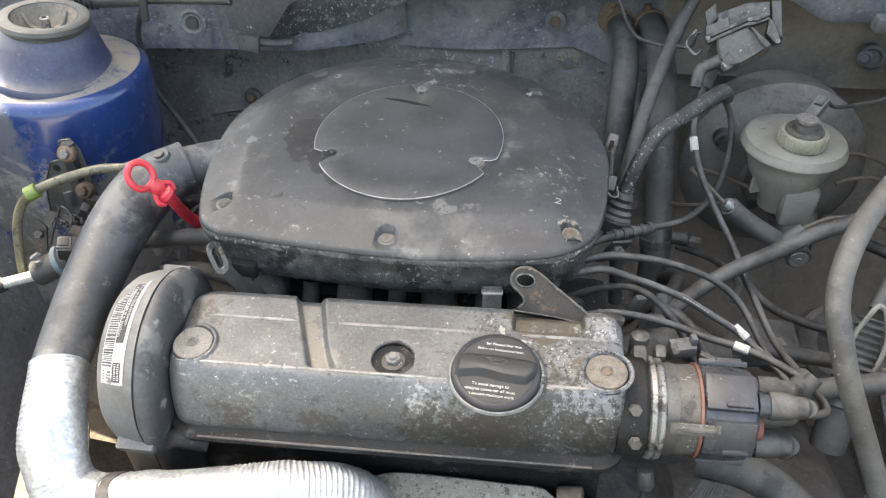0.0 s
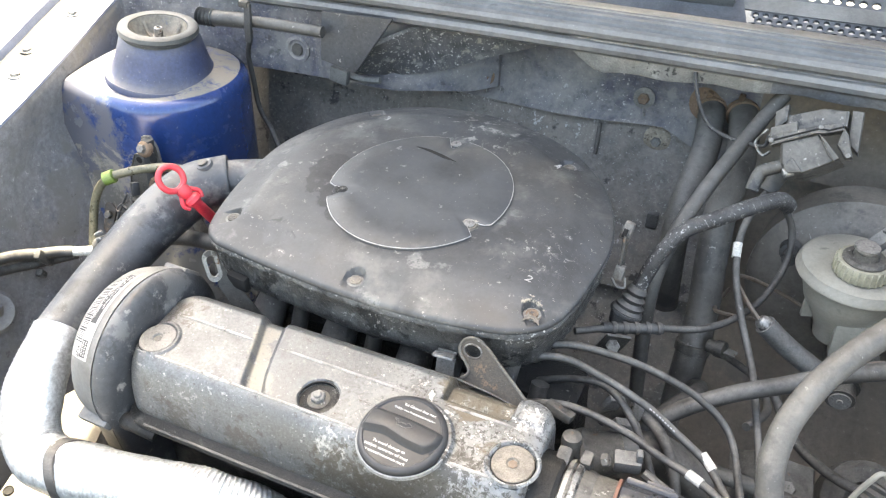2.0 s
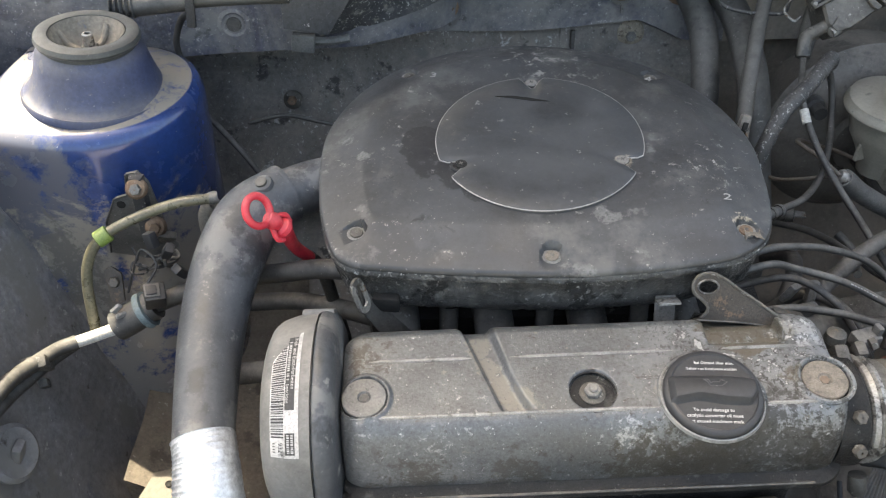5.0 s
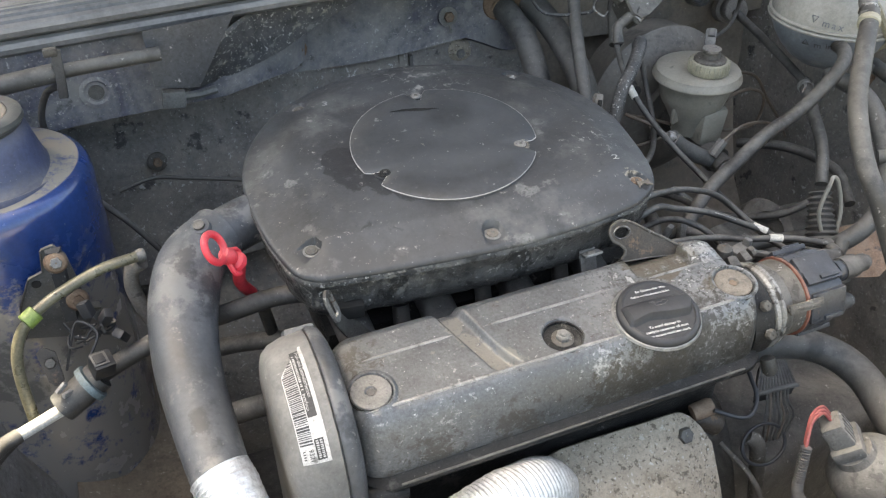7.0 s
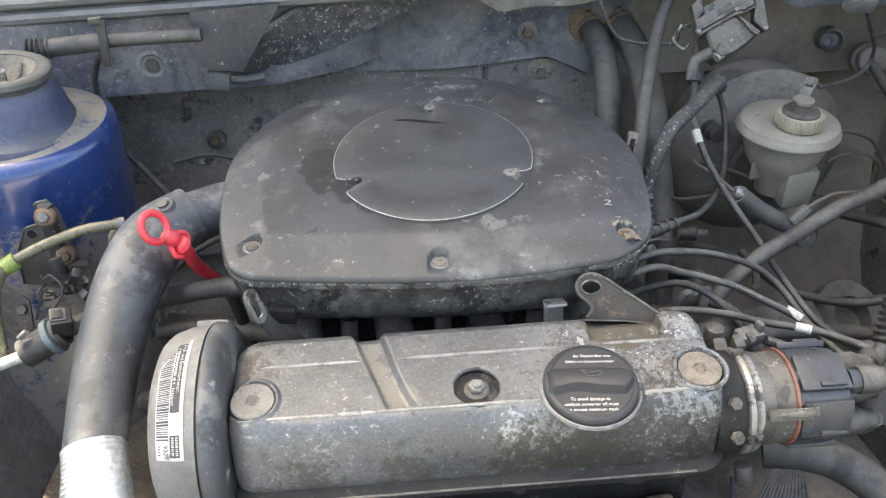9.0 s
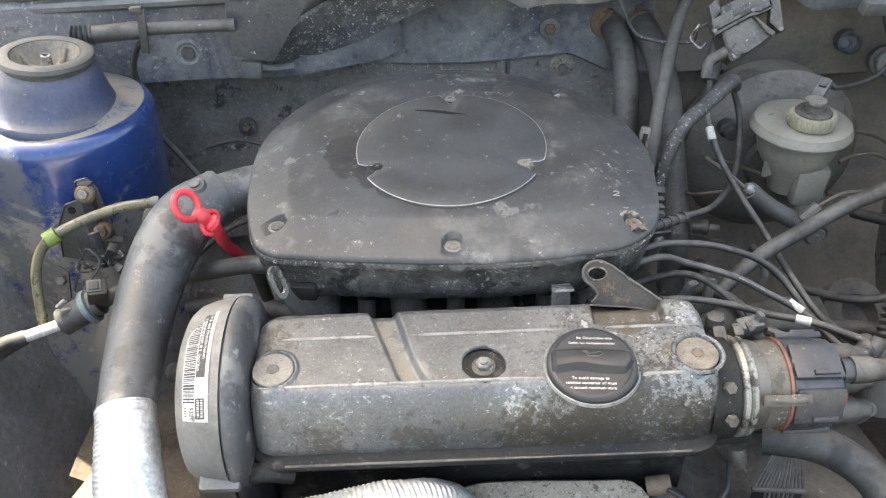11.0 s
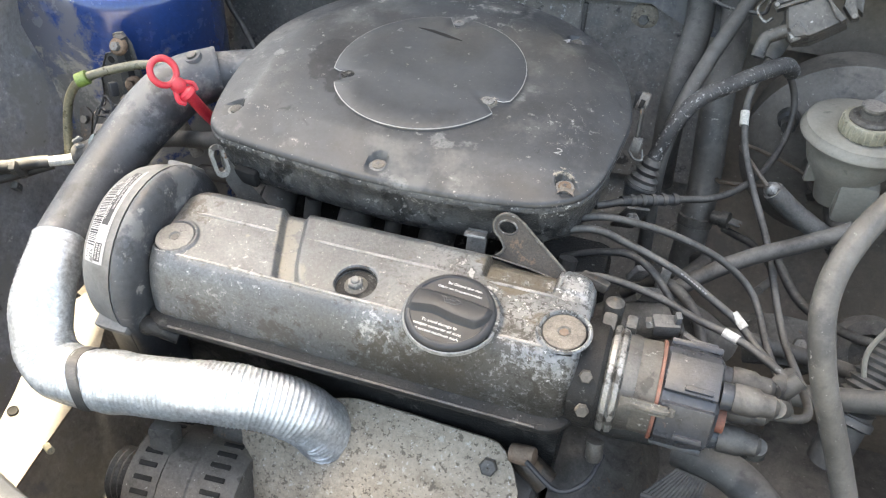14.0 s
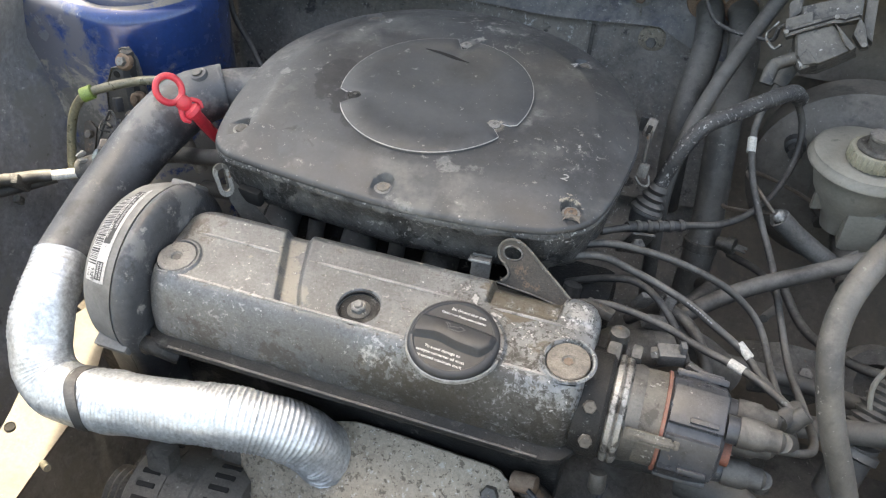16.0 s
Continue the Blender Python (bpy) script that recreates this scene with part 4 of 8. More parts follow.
for k in range(4):
    x = -0.275 + 0.098 * k
    part("intake_runner", tube([(x, 0.615, 0.70), (x, 0.655, 0.735), (x - 0.004, 0.70, 0.755), (x - 0.01, 0.76, 0.76)], 0.021, 16), M_DARK, eng)
    part("spark_plug_boot", tube([(x + 0.045, 0.628, 0.66), (x + 0.047, 0.650, 0.72), (x + 0.05, 0.672, 0.775)], 0.010, 10), M_RUBBER, eng)
# dark block added to blacken the gaps between the runners
part("runner_gap_fill", block((0.42, 0.06, 0.13), (-0.10, 0.715, 0.690), (8, 0, 0), 0.015), M_DARKOIL, eng)
part("intake_plenum", block((0.36, 0.14, 0.10), (-0.13, 0.80, 0.74), bev=0.03, segs=4), M_DARK, eng)
part("carrier", block((0.16, 0.14, 0.06), (-0.13, 0.79, 0.81), bev=0.02), M_DARK, eng)

# ---- valve cover ----
VX0, VX1 = -0.324, 0.110


def smooth01(a, b, x):
    t = max(0.0, min(1.0, (x - a) / (b - a)))
    return t * t * (3 - 2 * t)


ZT = -0.0045
vprof = [(0.613, 0.748), (0.611, 0.785), (0.608, 0.804), (0.602, 0.816), (0.595, 0.8265 + ZT), (0.588, 0.829 + ZT)]
vprof += [(0.588 - 0.0014 * i, 0.829 + ZT - 0.115 * 0.0014 * i) for i in range(1, 61)]
vprof += [(0.4995, 0.8170 + ZT), (0.4955, 0.8130 + ZT), (0.4915, 0.8070 + ZT), (0.4880, 0.799 + ZT), (0.4850, 0.789 + ZT), (0.4828, 0.777), (0.4815, 0.765), (0.4810, 0.755), (0.4810, 0.748)]


def vc_shape(x, y, z):
    """Ridges, the sandy valley, the low strip at the back and the bolt pits."""
    if z < 0.79:
        return z
    top = smooth01(0.79, 0.815, z)
    d = 0.0
    u = (y - 0.505) / 0.076
    if y > 0.503:
        l = -0.187 - 0.027 * u
        r = -0.149 - 0.026 * math.sqrt(max(0.0, min(1.0, u / 0.6))) - 0.012 * max(0.0, min(1.0, (u - 0.6) / 0.6))
        d += 0.0080 * smooth01(l, l + 0.0060, x) * smooth01(0.0, 0.25, (r - x) / max(0.001, r - l)) * smooth01(0.5055, 0.5105, y)
    if y > 0.566:
        d += 0.010 * smooth01(0.002, 0.006, x) * (1 - smooth01(0.070, 0.074, x)) * smooth01(0.566, 0.570, y)
        d -= 0.0028 * smooth01(0.076, 0.080, x) * (1 - smooth01(0.102, 0.106, x)) * smooth01(0.566, 0.572, y)
    e = math.hypot(x + 0.107, y - 0.524)
    d += 0.008 * (1 - smooth01(0.0185, 0.0208, e))
    for bx in (-0.303, 0.092):
        e = math.hypot(x - bx, y - 0.524)
        d += 0.0066 * (1 - smooth01(0.0190, 0.0204, e)) - 0.0026 * (1 - smooth01(0.0225, 0.025, e))
    e = math.hypot(x + 0.008, y - 0.512)
    d -= 0.0045 * (1 - smooth01(0.0425, 0.0465, e))
    return z - d * top


rings = []
nx = 380
for k in range(nx + 1):
    x = VX0 + (VX1 - VX0) * k / nx
    e = min(x - VX0, VX1 - x)
    s = 1 - (1 - min(1.0, e / 0.026)) ** 2
    ring = []
    for y, z in vprof:
        yy = 0.548 + (y - 0.548) * (0.74 + 0.26 * math.sqrt(max(0.0, s)))
        zz = 0.738 + (z - 0.738) * (0.88 + 0.12 * math.sqrt(max(0.0, s))) if z > 0.745 else z
        zz = vc_shape(x, yy, zz) + 0.018 * (x + 0.108)
        ring.append(V(x, yy, zz))
    rings.append(ring)
vc = thing("valve_cover", (-0.107, 0.545, 0.73), "dirty grey cast aluminium valve cover with white corrosion and oil stains", "valve cover")
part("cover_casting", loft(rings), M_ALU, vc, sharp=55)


def rounded(x0, x1, y0, y1, r, z):
    """A level ring with rounded corners, tilted as the cover is."""
    out = []
    for cx, cy, a in ((x1 - r, y1 - r, 0), (x0 + r, y1 - r, 90), (x0 + r, y0 + r, 180), (x1 - r, y0 + r, 270)):
        out += [V(cx + r * math.cos(radians(a + 9 * k)), cy + r * math.sin(radians(a + 9 * k)), 0) for k in range(11)]
    return [V(p.x, p.y, z + 0.018 * (p.x + 0.108)) for p in out]


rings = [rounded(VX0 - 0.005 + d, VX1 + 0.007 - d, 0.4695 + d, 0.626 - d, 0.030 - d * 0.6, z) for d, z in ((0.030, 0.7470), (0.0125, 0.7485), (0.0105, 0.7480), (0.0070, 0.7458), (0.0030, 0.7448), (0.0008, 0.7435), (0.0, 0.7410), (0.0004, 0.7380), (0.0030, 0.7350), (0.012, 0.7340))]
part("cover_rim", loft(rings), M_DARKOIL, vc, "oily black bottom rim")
# thin tube, paler than the rim, along its edge
part("rim_edge", tube([(x, 0.4708, 0.7445 + 0.018 * (x + 0.108)) for x in (VX0 + 0.030 + (VX1 - VX0 - 0.055) * k / 12 for k in range(13))], 0.0013, 6, straight=True), M_DARKSTEEL, vc, "thin paler edge line")
VN = V(-0.018, -0.115, 1).normalized()
# ridges are coloured paler than the casting around them
for y, x0, x1 in ((0.561, -0.300, -0.208), (0.561, -0.176, -0.030), (0.561, 0.012, 0.082), (0.5045, -0.314, -0.050), (0.5045, 0.036, 0.088)):
    part("casting_ridge", tube([(x0 + (x1 - x0) * k / 8, y, 0.829 + ZT - 0.115 * (0.588 - y) + 0.018 * (x0 + (x1 - x0) * k / 8 + 0.108) - 0.0004) for k in range(9)], lambda t: 0.0004 + 0.0014 * min(1.0, 9 * t, 9 * (1 - t)), 8, straight=True), M_ALUEDGE, vc)
for bx, rust in ((-0.303, False), (0.092, True)):
    zc_ = 0.829 + ZT - 0.115 * (0.588 - 0.524) + 0.018 * (bx + 0.108) + 0.0024
    at = V(bx, 0.524, zc_)
    at = at - VN * 0.0052
    part("bolt_pit", lathe([(0.0205, -0.001), (0.0205, 0.0006), (0.001, 0.0006)], at, VN, 40), M_HOLE, vc)
    if rust:
        part("bolt_boss", lathe([(0.0208, 0.0005), (0.0212, 0.0052), (0.0222, 0.0064), (0.0236, 0.0064), (0.0252, 0.0048)], at, VN, 48, caps=(False, False)), M_ALU, vc)
    p = part("cover_bolt", lathe([(0.0193, 0.0), (0.0193, 0.0022), (0.0184, 0.0030), (0.006, 0.0034), (0.0045, 0.0014), (0.001, 0.0014)], at + VN * 0.0016, VN, 40), M_CHIP if rust else M_BOLTALU, vc, "round flat bolt head")
    part("hex_socket", lathe([(0.0042, 0.0), (0.0042, 0.0012), (0.001, 0.0012)], at + VN * 0.0022, VN, 6), M_RUST if rust else M_DARKSTEEL, p)
at = V(-0.107, 0.524, 0.8100)
part("pit_floor", lathe([(0.0200, 0.0), (0.0200, 0.0014), (0.013, 0.0022), (0.001, 0.0022)], at, VN, 32), M_DARKOIL, vc)
w = part("washer", lathe([(0.0112, 0.001), (0.0112, 0.0032), (0.0085, 0.0042), (0.006, 0.0042)], at, VN, 24), M_CAST, vc)
part("pit_wall", lathe([(0.0209, -0.001), (0.0209, 0.0052), (0.0196, 0.0048), (0.0196, 0.0)], at, VN, 36, caps=(False, False)), M_DARKOIL, vc)
part("stud_nut", hexhead(at + VN * 0.0035, VN, 0.0075, 0.006), M_BOLTALU, w)
part("stud", lathe([(0.0042, 0.009), (0.0042, 0.0115), (0.0030, 0.0125), (0.001, 0.0125)], at, VN, 14), M_BOLTALU, w)

part("filler_neck_rim", lathe([(0.0416, -0.001), (0.0420, 0.0026), (0.0430, 0.0036), (0.0440, 0.0030), (0.0448, 0.0)], (-0.0085, 0.5125, 0.8180), VN, 56, caps=(False, False)), M_ALUEDGE, vc, "worn filler neck rim")

# ---- oil filler cap ----
CN = V(-0.02, -0.16, 1).normalized()
CC = V(-0.009, 0.511, 0.8185)
cap = thing("oil_filler_cap", CC, "black plastic oil filler cap with white lettering", "oil cap")
part("cap_disc", lathe([(0.0400, -0.004), (0.0412, 0.0), (0.0414, 0.0060), (0.0405, 0.0092), (0.0385, 0.0108), (0.0362, 0.0112), (0.0352, 0.0102), (0.001, 0.0102)], CC, CN, 72), M_CAP, cap)
# set in the cap's own plane, turned a little: x along the grip, y to the back
ax = V(math.cos(radians(-4)), math.sin(radians(-4)), 0)
ax = (ax - CN * ax.dot(CN)).normalized()
ay = CN.cross(ax)
CM = Matrix(((ax.x, ay.x, CN.x, CC.x), (ax.y, ay.y, CN.y, CC.y), (ax.z, ay.z, CN.z, CC.z), (0, 0, 0, 1)))
rows = []
for k in range(37):
    u = -1 + 2 * k / 36
    x = 0.0372 * u
    lo = -0.0050 - 0.0040 * smooth01(0.30, 1.0, -u) - 0.0035 * smooth01(-0.45, 0.35, u) + 0.0095 * smooth01(0.72, 1.0, u)
    hi = 0.0118 - 0.0020 * u * u
    end = 1 - smooth01(0.90, 1.0, abs(u))
    h = (0.0092 - 0.0016 * u * u) * (0.25 + 0.75 * end)
    z0 = 0.0098
    rows.append([CM @ V(x, y, z) for y, z in ((lo - 0.0050, z0), (lo - 0.0036, z0 + h * 0.12), (lo - 0.0016, z0 + h * 0.70), (lo - 0.0004, z0 + h * 0.93), (lo + 0.0012, z0 + h), (lo + 0.0060, z0 + h * 0.99), (hi - 0.0045, z0 + h * 0.93), (hi - 0.0012, z0 + h * 0.72), (hi + 0.0012, z0 + h * 0.36), (hi + 0.0036, z0))])
part("grip_bar", loft(rows), M_CAP, cap)
for s, xx, yy, sz in (("Bei Ölstand über max.", 0.004, 0.0262, 0.0037), ("Gefahr von Katalysatorschäden", 0.001, 0.0204, 0.0034), ("To avoid damage to", -0.003, -0.0190, 0.0042), ("catalytic converter oil must", -0.003, -0.0242, 0.0041), ("not exceed maximum mark", -0.003, -0.0294, 0.0040)):
    lettering("lettering", s, CM @ Matrix.Translation((xx, yy, 0.0105)), sz, M_PRINT, cap)
can = [(-0.012, 0.004), (-0.007, 0.004), (-0.005, 0.000), (-0.002, 0.0015), (0.004, 0.0015), (0.006, 0.004), (0.012, 0.0015), (0.006, -0.003), (-0.006, -0.003), (-0.008, 0.0015), (-0.012, 0.004)]
part("oil_can_mark", tube([CM @ V(x * 0.8, y * 0.8 + 0.0030, 0.0187) for x, y in can], 0.0005, 5, straight=True), M_PLASTIC, cap, "pressed oil-can mark")

# ---- timing belt cover ----
tb = thing("timing_belt_cover", (-0.355, 0.555, 0.60), "dusty black plastic timing belt cover with a worn barcode label", "belt cover")
TC = V(0, 0.553, 0.757)


def arch(x, r, z_low=0.60):
    pts = []
    for k in range(33):
        q = radians(-28 + 236 * k / 32)
        yy, zz = TC.y - r * math.cos(q) , TC.z + r * math.sin(q)
        pts.append(V(x, yy, zz))
    pts.append(V(x, TC.y + r * 0.86, z_low))
    pts.append(V(x, TC.y - r * 0.75, z_low))
    return pts


part("cover_shell", loft([arch(-0.392, 0.060), arch(-0.390, 0.072), arch(-0.386, 0.081), arch(-0.379, 0.087), arch(-0.366, 0.0915), arch(-0.3455, 0.0945), arch(-0.3453, 0.0925), arch(-0.3445, 0.0925), arch(-0.3443, 0.0955)]), M_TBC, tb, "grey dusty plastic", sharp=60)
part("cover_back", loft([arch(-0.3442, 0.0945), arch(-0.341, 0.0965), arch(-0.335, 0.0955), arch(-0.330, 0.092), arch(-0.326, 0.082), arch(-0.324, 0.060)]), M_ELBOW, tb, sharp=60)
part("clip", block((0.038, 0.016, 0.014), (-0.354, 0.464, 0.730), (25, 0, 0), 0.003), M_TBC, tb)
part("clip", block((0.030, 0.030, 0.010), (-0.347, 0.618, 0.822), (-46, 0, 0), 0.003), M_TBC, tb)


def on_arch(x, q, r):
    q = radians(30) + (q - radians(24)) * 0.88
    x = -0.3785 + (x + 0.3785) * 0.82
    return V(x, TC.y - r * math.cos(q), TC.z + r * math.sin(q))


def shell_r(x):
    return 0.0006 + (0.087 + 0.0045 * (x + 0.379) / 0.013 if x < -0.366 else 0.0915 + 0.003 * (x + 0.366) / 0.0205)


def label_r(x):
    return shell_r(-0.3785 + (x + 0.3785) * 0.82)


bm = bmesh.new()
rows = []
for k in range(25):
    q = radians(24 + 80 * k / 24)
    w1 = -0.3490
    w0 = -0.3785 + 0.027 * smooth01(0.72, 1.0, k / 24)
    row = []
    for j in range(7):
        x = w0 + (w1 - w0) * j / 6
        row.append(on_arch(x, q, label_r(x)))
    rows.append(row)
lab = part("label", loft(rows, (False, False), wrap=False), M_PAPER, tb, "white paper label with barcode")
random.seed(5)


def arch_patch(x0, x1, q0, q1, lift, n=1):
    bm = bmesh.new()
    lo = [bm.verts.new(on_arch(x0, radians(q0 + (q1 - q0) * k / n), label_r(x0) + lift)) for k in range(n + 1)]
    hi = [bm.verts.new(on_arch(x1, radians(q0 + (q1 - q0) * k / n), label_r(x1) + lift)) for k in range(n + 1)]
    for k in range(n):
        bm.faces.new((lo[k], hi[k], hi[k + 1], lo[k + 1]))
    return bm


q = 36.0
while q < 97:
    wd = random.choice((0.5, 0.6, 1.0, 1.3))
    part("barcode_bar", arch_patch(-0.3775 + 0.0011 * max(0.0, q - 82), -0.3640, q, q + wd, 0.0003), M_INK, lab)
    q += wd + random.choice((0.5, 0.6, 0.9))
# black strips printed with pale lettering, wrapped round the label


def arch_text(text, x, q_top, size, material):
    """Words that run down the label, their tops towards the engine."""
    ob = lettering("lettering", text, Matrix.Identity(4), size, material, tb, 'LEFT')
    ob.parent, ob.matrix_parent_inverse = lab, Matrix.Identity(4)
    for v in ob.data.vertices:
        xx = x + v.co.y / 0.82
        v.co = on_arch(xx, radians(q_top) - v.co.x / (0.090 * 0.88), label_r(xx) + 0.0006 + max(0.0, v.co.z))
    return ob


for q0, q1 in ((52.0, 100.0), (26.0, 39.0)):
    part("print_strip", arch_patch(-0.3628, -0.3530, q0, q1, 0.0003, 16), M_INK, lab, "black printed strip")
arch_text("Prüf- und Einstellarbeiten", -0.3572, 98.5, 0.0047, M_PAPER)
q = 96.0
while q > 69:
    d = random.uniform(0.5, 1.0)
    part("print_bar", arch_patch(-0.3618, -0.3592, q - d, q, 0.0005), M_PAPER, lab)
    q -= d + random.choice((0.45, 0.45, 0.5, 1.4))
arch_text("beachten", -0.3620, 67.0, 0.0042, M_PAPER)
for x0, x1 in ((-0.3612, -0.3585), (-0.3570, -0.3543)):
    q = 27.2
    while q < 37.5:
        d = random.uniform(0.5, 1.0)
        part("print_bar", arch_patch(x0, x1, q, q + d, 0.0005), M_PAPER, lab)
        q += d + 0.5
arch_text("9321", -0.3700, 33.5, 0.0058, M_INK)
q = 27.0
while q < 33:
    part("print_bar", arch_patch(-0.3760, -0.3735, q, q + 0.7, 0.0003), M_INK, lab)
    q += 1.7

# ---- air cleaner ----
OUT = [(-0.282, 0.637), (-0.229, 0.630), (-0.134, 0.6215), (-0.052, 0.622), (0.020, 0.630), (0.052, 0.640), (0.076, 0.659), (0.089, 0.692), (0.096, 0.742), (0.098, 0.792), (0.085, 0.846), (0.060, 0.893), (0.018, 0.938), (-0.040, 0.972), (-0.105, 0.990), (-0.165, 0.992), (-0.222, 0.980), (-0.278, 0.950), (-0.317, 0.911), (-0.346, 0.858), (-0.356, 0.808), (-0.354, 0.740), (-0.345, 0.688), (-0.334, 0.658), (-0.314, 0.643)]
OC = [V(p.x, p.y, 0) for p in curve_pts([(x, y, 0) for x, y in OUT], 36, closed=True)]
ONRM = []
for i in range(len(OC)):
    t = (OC[(i + 1) % len(OC)] - OC[i - 1]).normalized()
    ONRM.append(V(-t.y, t.x, 0))
CEN = V(-0.128, 0.800, 0)
lid_z = lambda x, y: 0.896 + 0.0221 * (x + 0.054) + 0.0945 * (y - 0.767)


LID = [(0.0, 0.0222), (0.0006, 0.0196), (0.002, 0.0177), (0.005, 0.0165), (0.010, 0.0150), (0.0455, 0.0030), (0.0475, 0.0024), (0.053, 0.0017), (0.066, 0.0004), (0.08, 0.0)]
# screws that sit in pockets cut into the sloping edge of the lid
POCKETS = []
for sx, sy in ((-0.131, 0.6415), (0.055, 0.664), (-0.313, 0.679), (-0.262, 0.930), (0.012, 0.905)):
    i = min(range(len(OC)), key=lambda i: (OC[i] - V(sx, sy, 0)).length)
    POCKETS.append((V(sx, sy, 0), -ONRM[i], (OC[i] - V(sx, sy, 0)).length))


def lid_drop(d):
    for (a, za), (b, zb) in zip(LID, LID[1:]):
        if d <= b:
            return za + (zb - za) * (d - a) / (b - a)
    return 0.0


def lid_ring(d, drop):
    return [V(*(c + n * d).xy, lid_z(*(c + n * d).xy) - drop) for c, n in zip(OC, ONRM)]


def lid_top_ring(d):
    ring = []
    for c, n in zip(OC, ONRM):
        p = c + n * min(d, 0.030)
        p += (CEN - p).normalized() * max(0.0, d - 0.030)
        drop = lid_drop(d)
        for s, o, sd in POCKETS:
            rel = p - s
            if rel.length_squared < 0.0012:
                v = rel.dot(o)
                u = abs(rel.x * o.y - rel.y * o.x)
                k = 1 - smooth01(0.0092, 0.0106, u if v > 0 else math.hypot(u, v))
                drop += k * max(0.0, min(0.0195, lid_drop(sd) + 0.0052) - drop)
        ring.append(V(p.x, p.y, lid_z(p.x, p.y) - drop))
    return ring


ac = thing("air_cleaner", (-0.128, 0.80, 0.80), "large dusty black plastic air cleaner housing", "air cleaner")
rings = [lid_ring(0.004, 0.0232), lid_ring(0.0002, 0.0230)] + [lid_top_ring(d) for d in (0.0, 0.0008, 0.0016, 0.0026, 0.004, 0.006, 0.008, 0.010, 0.012, 0.014, 0.016, 0.018, 0.020, 0.022, 0.024, 0.026, 0.028, 0.030, 0.032, 0.034, 0.0365, 0.039, 0.042, 0.044, 0.0455, 0.0475, 0.053, 0.058, 0.062)]
last = rings[-1]
for f in (0.8, 0.5, 0.2, 0.02):
    rings.append([V(CEN.x + (p.x - CEN.x) * f, CEN.y + (p.y - CEN.y) * f, lid_z(CEN.x + (p.x - CEN.x) * f, CEN.y + (p.y - CEN.y) * f) + 0.001 * (1 - f)) for p in last])
lid = part("lid", loft(rings), M_LID, ac, "dusty black lid with a round centre panel", sharp=40)
# seam and lower pan, rough with caked dirt
pan = [lid_ring(d, h) for d, h in ((0.003, 0.0234), (0.0004, 0.0240), (-0.0004, 0.0256), (0.0010, 0.0268), (0.0024, 0.0276), (0.0012, 0.0284), (0.0008, 0.0310), (0.0030, 0.0325), (0.0040, 0.036), (0.0048, 0.042), (0.0056, 0.048), (0.0064, 0.054), (0.0072, 0.060), (0.0082, 0.066), (0.0096, 0.072), (0.0125, 0.078), (0.017, 0.083), (0.025, 0.088), (0.05, 0.094), (0.08, 0.097))]
for ring in pan[7:-2]:
    for p, n in zip(ring, ONRM):
        p += n * (0.0030 * noise.noise(p * 55) + 0.0018 * noise.noise(p * 170))
part("lower_pan", loft(pan), M_PAN, ac, "grimy lower housing", sharp=60)
# black block painted as the shade inside a recess; nothing is cut
part("pan_recess_shade", block((0.027, 0.010, 0.020), (-0.287, 0.6415, 0.812), (8, 2, -6), 0.003), M_HOLE, ac, "black block for the shaded opening in the lower housing")
# centre panel with three notches at its screws
DC, DR = V(-0.128, 0.787, 0), 0.1065
SCR = ((-0.210, 0.752), (-0.049, 0.748), (-0.126, 0.883))


def disc_ring(shrink, lift):
    r = []
    for k in range(120):
        q = 2 * math.pi * k / 120
        rad = DR
        for sx, sy in SCR:
            a = math.atan2(sy - DC.y, sx - DC.x)
            da = abs((q - a + math.pi) % (2 * math.pi) - math.pi)
            rad -= 0.020 * math.exp(-(da / 0.085) ** 4)
        rad -= shrink
        x, y = DC.x + rad * math.cos(q), DC.y + rad * math.sin(q)
        r.append(V(x, y, lid_z(x, y) + 0.0008 + lift))
    return r


part("centre_panel", loft([disc_ring(0.0, -0.002), disc_ring(0.0, 0.0016), disc_ring(0.0011, 0.0024), disc_ring(0.03, 0.0028), disc_ring(0.075, 0.0030)]), M_DISC, lid, "smoother dark round panel", sharp=60)
sliver = [(-0.168, 0.8600), (-0.150, 0.8595), (-0.132, 0.8550), (-0.110, 0.8470), (-0.128, 0.8490), (-0.150, 0.8555)]
part("crack", loft([[V(x, y, lid_z(x, y) + 0.0042) for x, y in sliver], [V(x, y, lid_z(x, y) + 0.0030) for x, y in sliver]]), M_HOLE, lid, "thin dark crack in the panel", smooth=False)
bm = tube(disc_ring(0.0002, 0.0014) + [disc_ring(0.0002, 0.0014)[0]], 0.00065, 6, straight=True)
part("panel_edge", bm, M_WORN, lid, "pale worn edge line")

SN = V(-0.022, -0.094, 1).normalized()


def screw(x, y, dz, tone, big=1.0):
    """A screw in a round recess of the centre panel; a black disc paints the recess's shade."""
    at = V(x, y, lid_z(x, y) + dz)
    ring = part("screw_recess", lathe([(0.0100 * big, -0.002), (0.0098 * big, 0.0004), (0.0088 * big, 0.0007), (0.0076 * big, 0.0002), (0.001, 0.0001)], at, SN, 24), tone, lid)
    part("pit_shade_disc", lathe([(0.0074 * big, 0.0002), (0.001, 0.0004)], at, SN, 20), M_DARKOIL, ring)
    screw_head(at, M_DARKOIL if tone == M_CAP else M_BOLTALU)


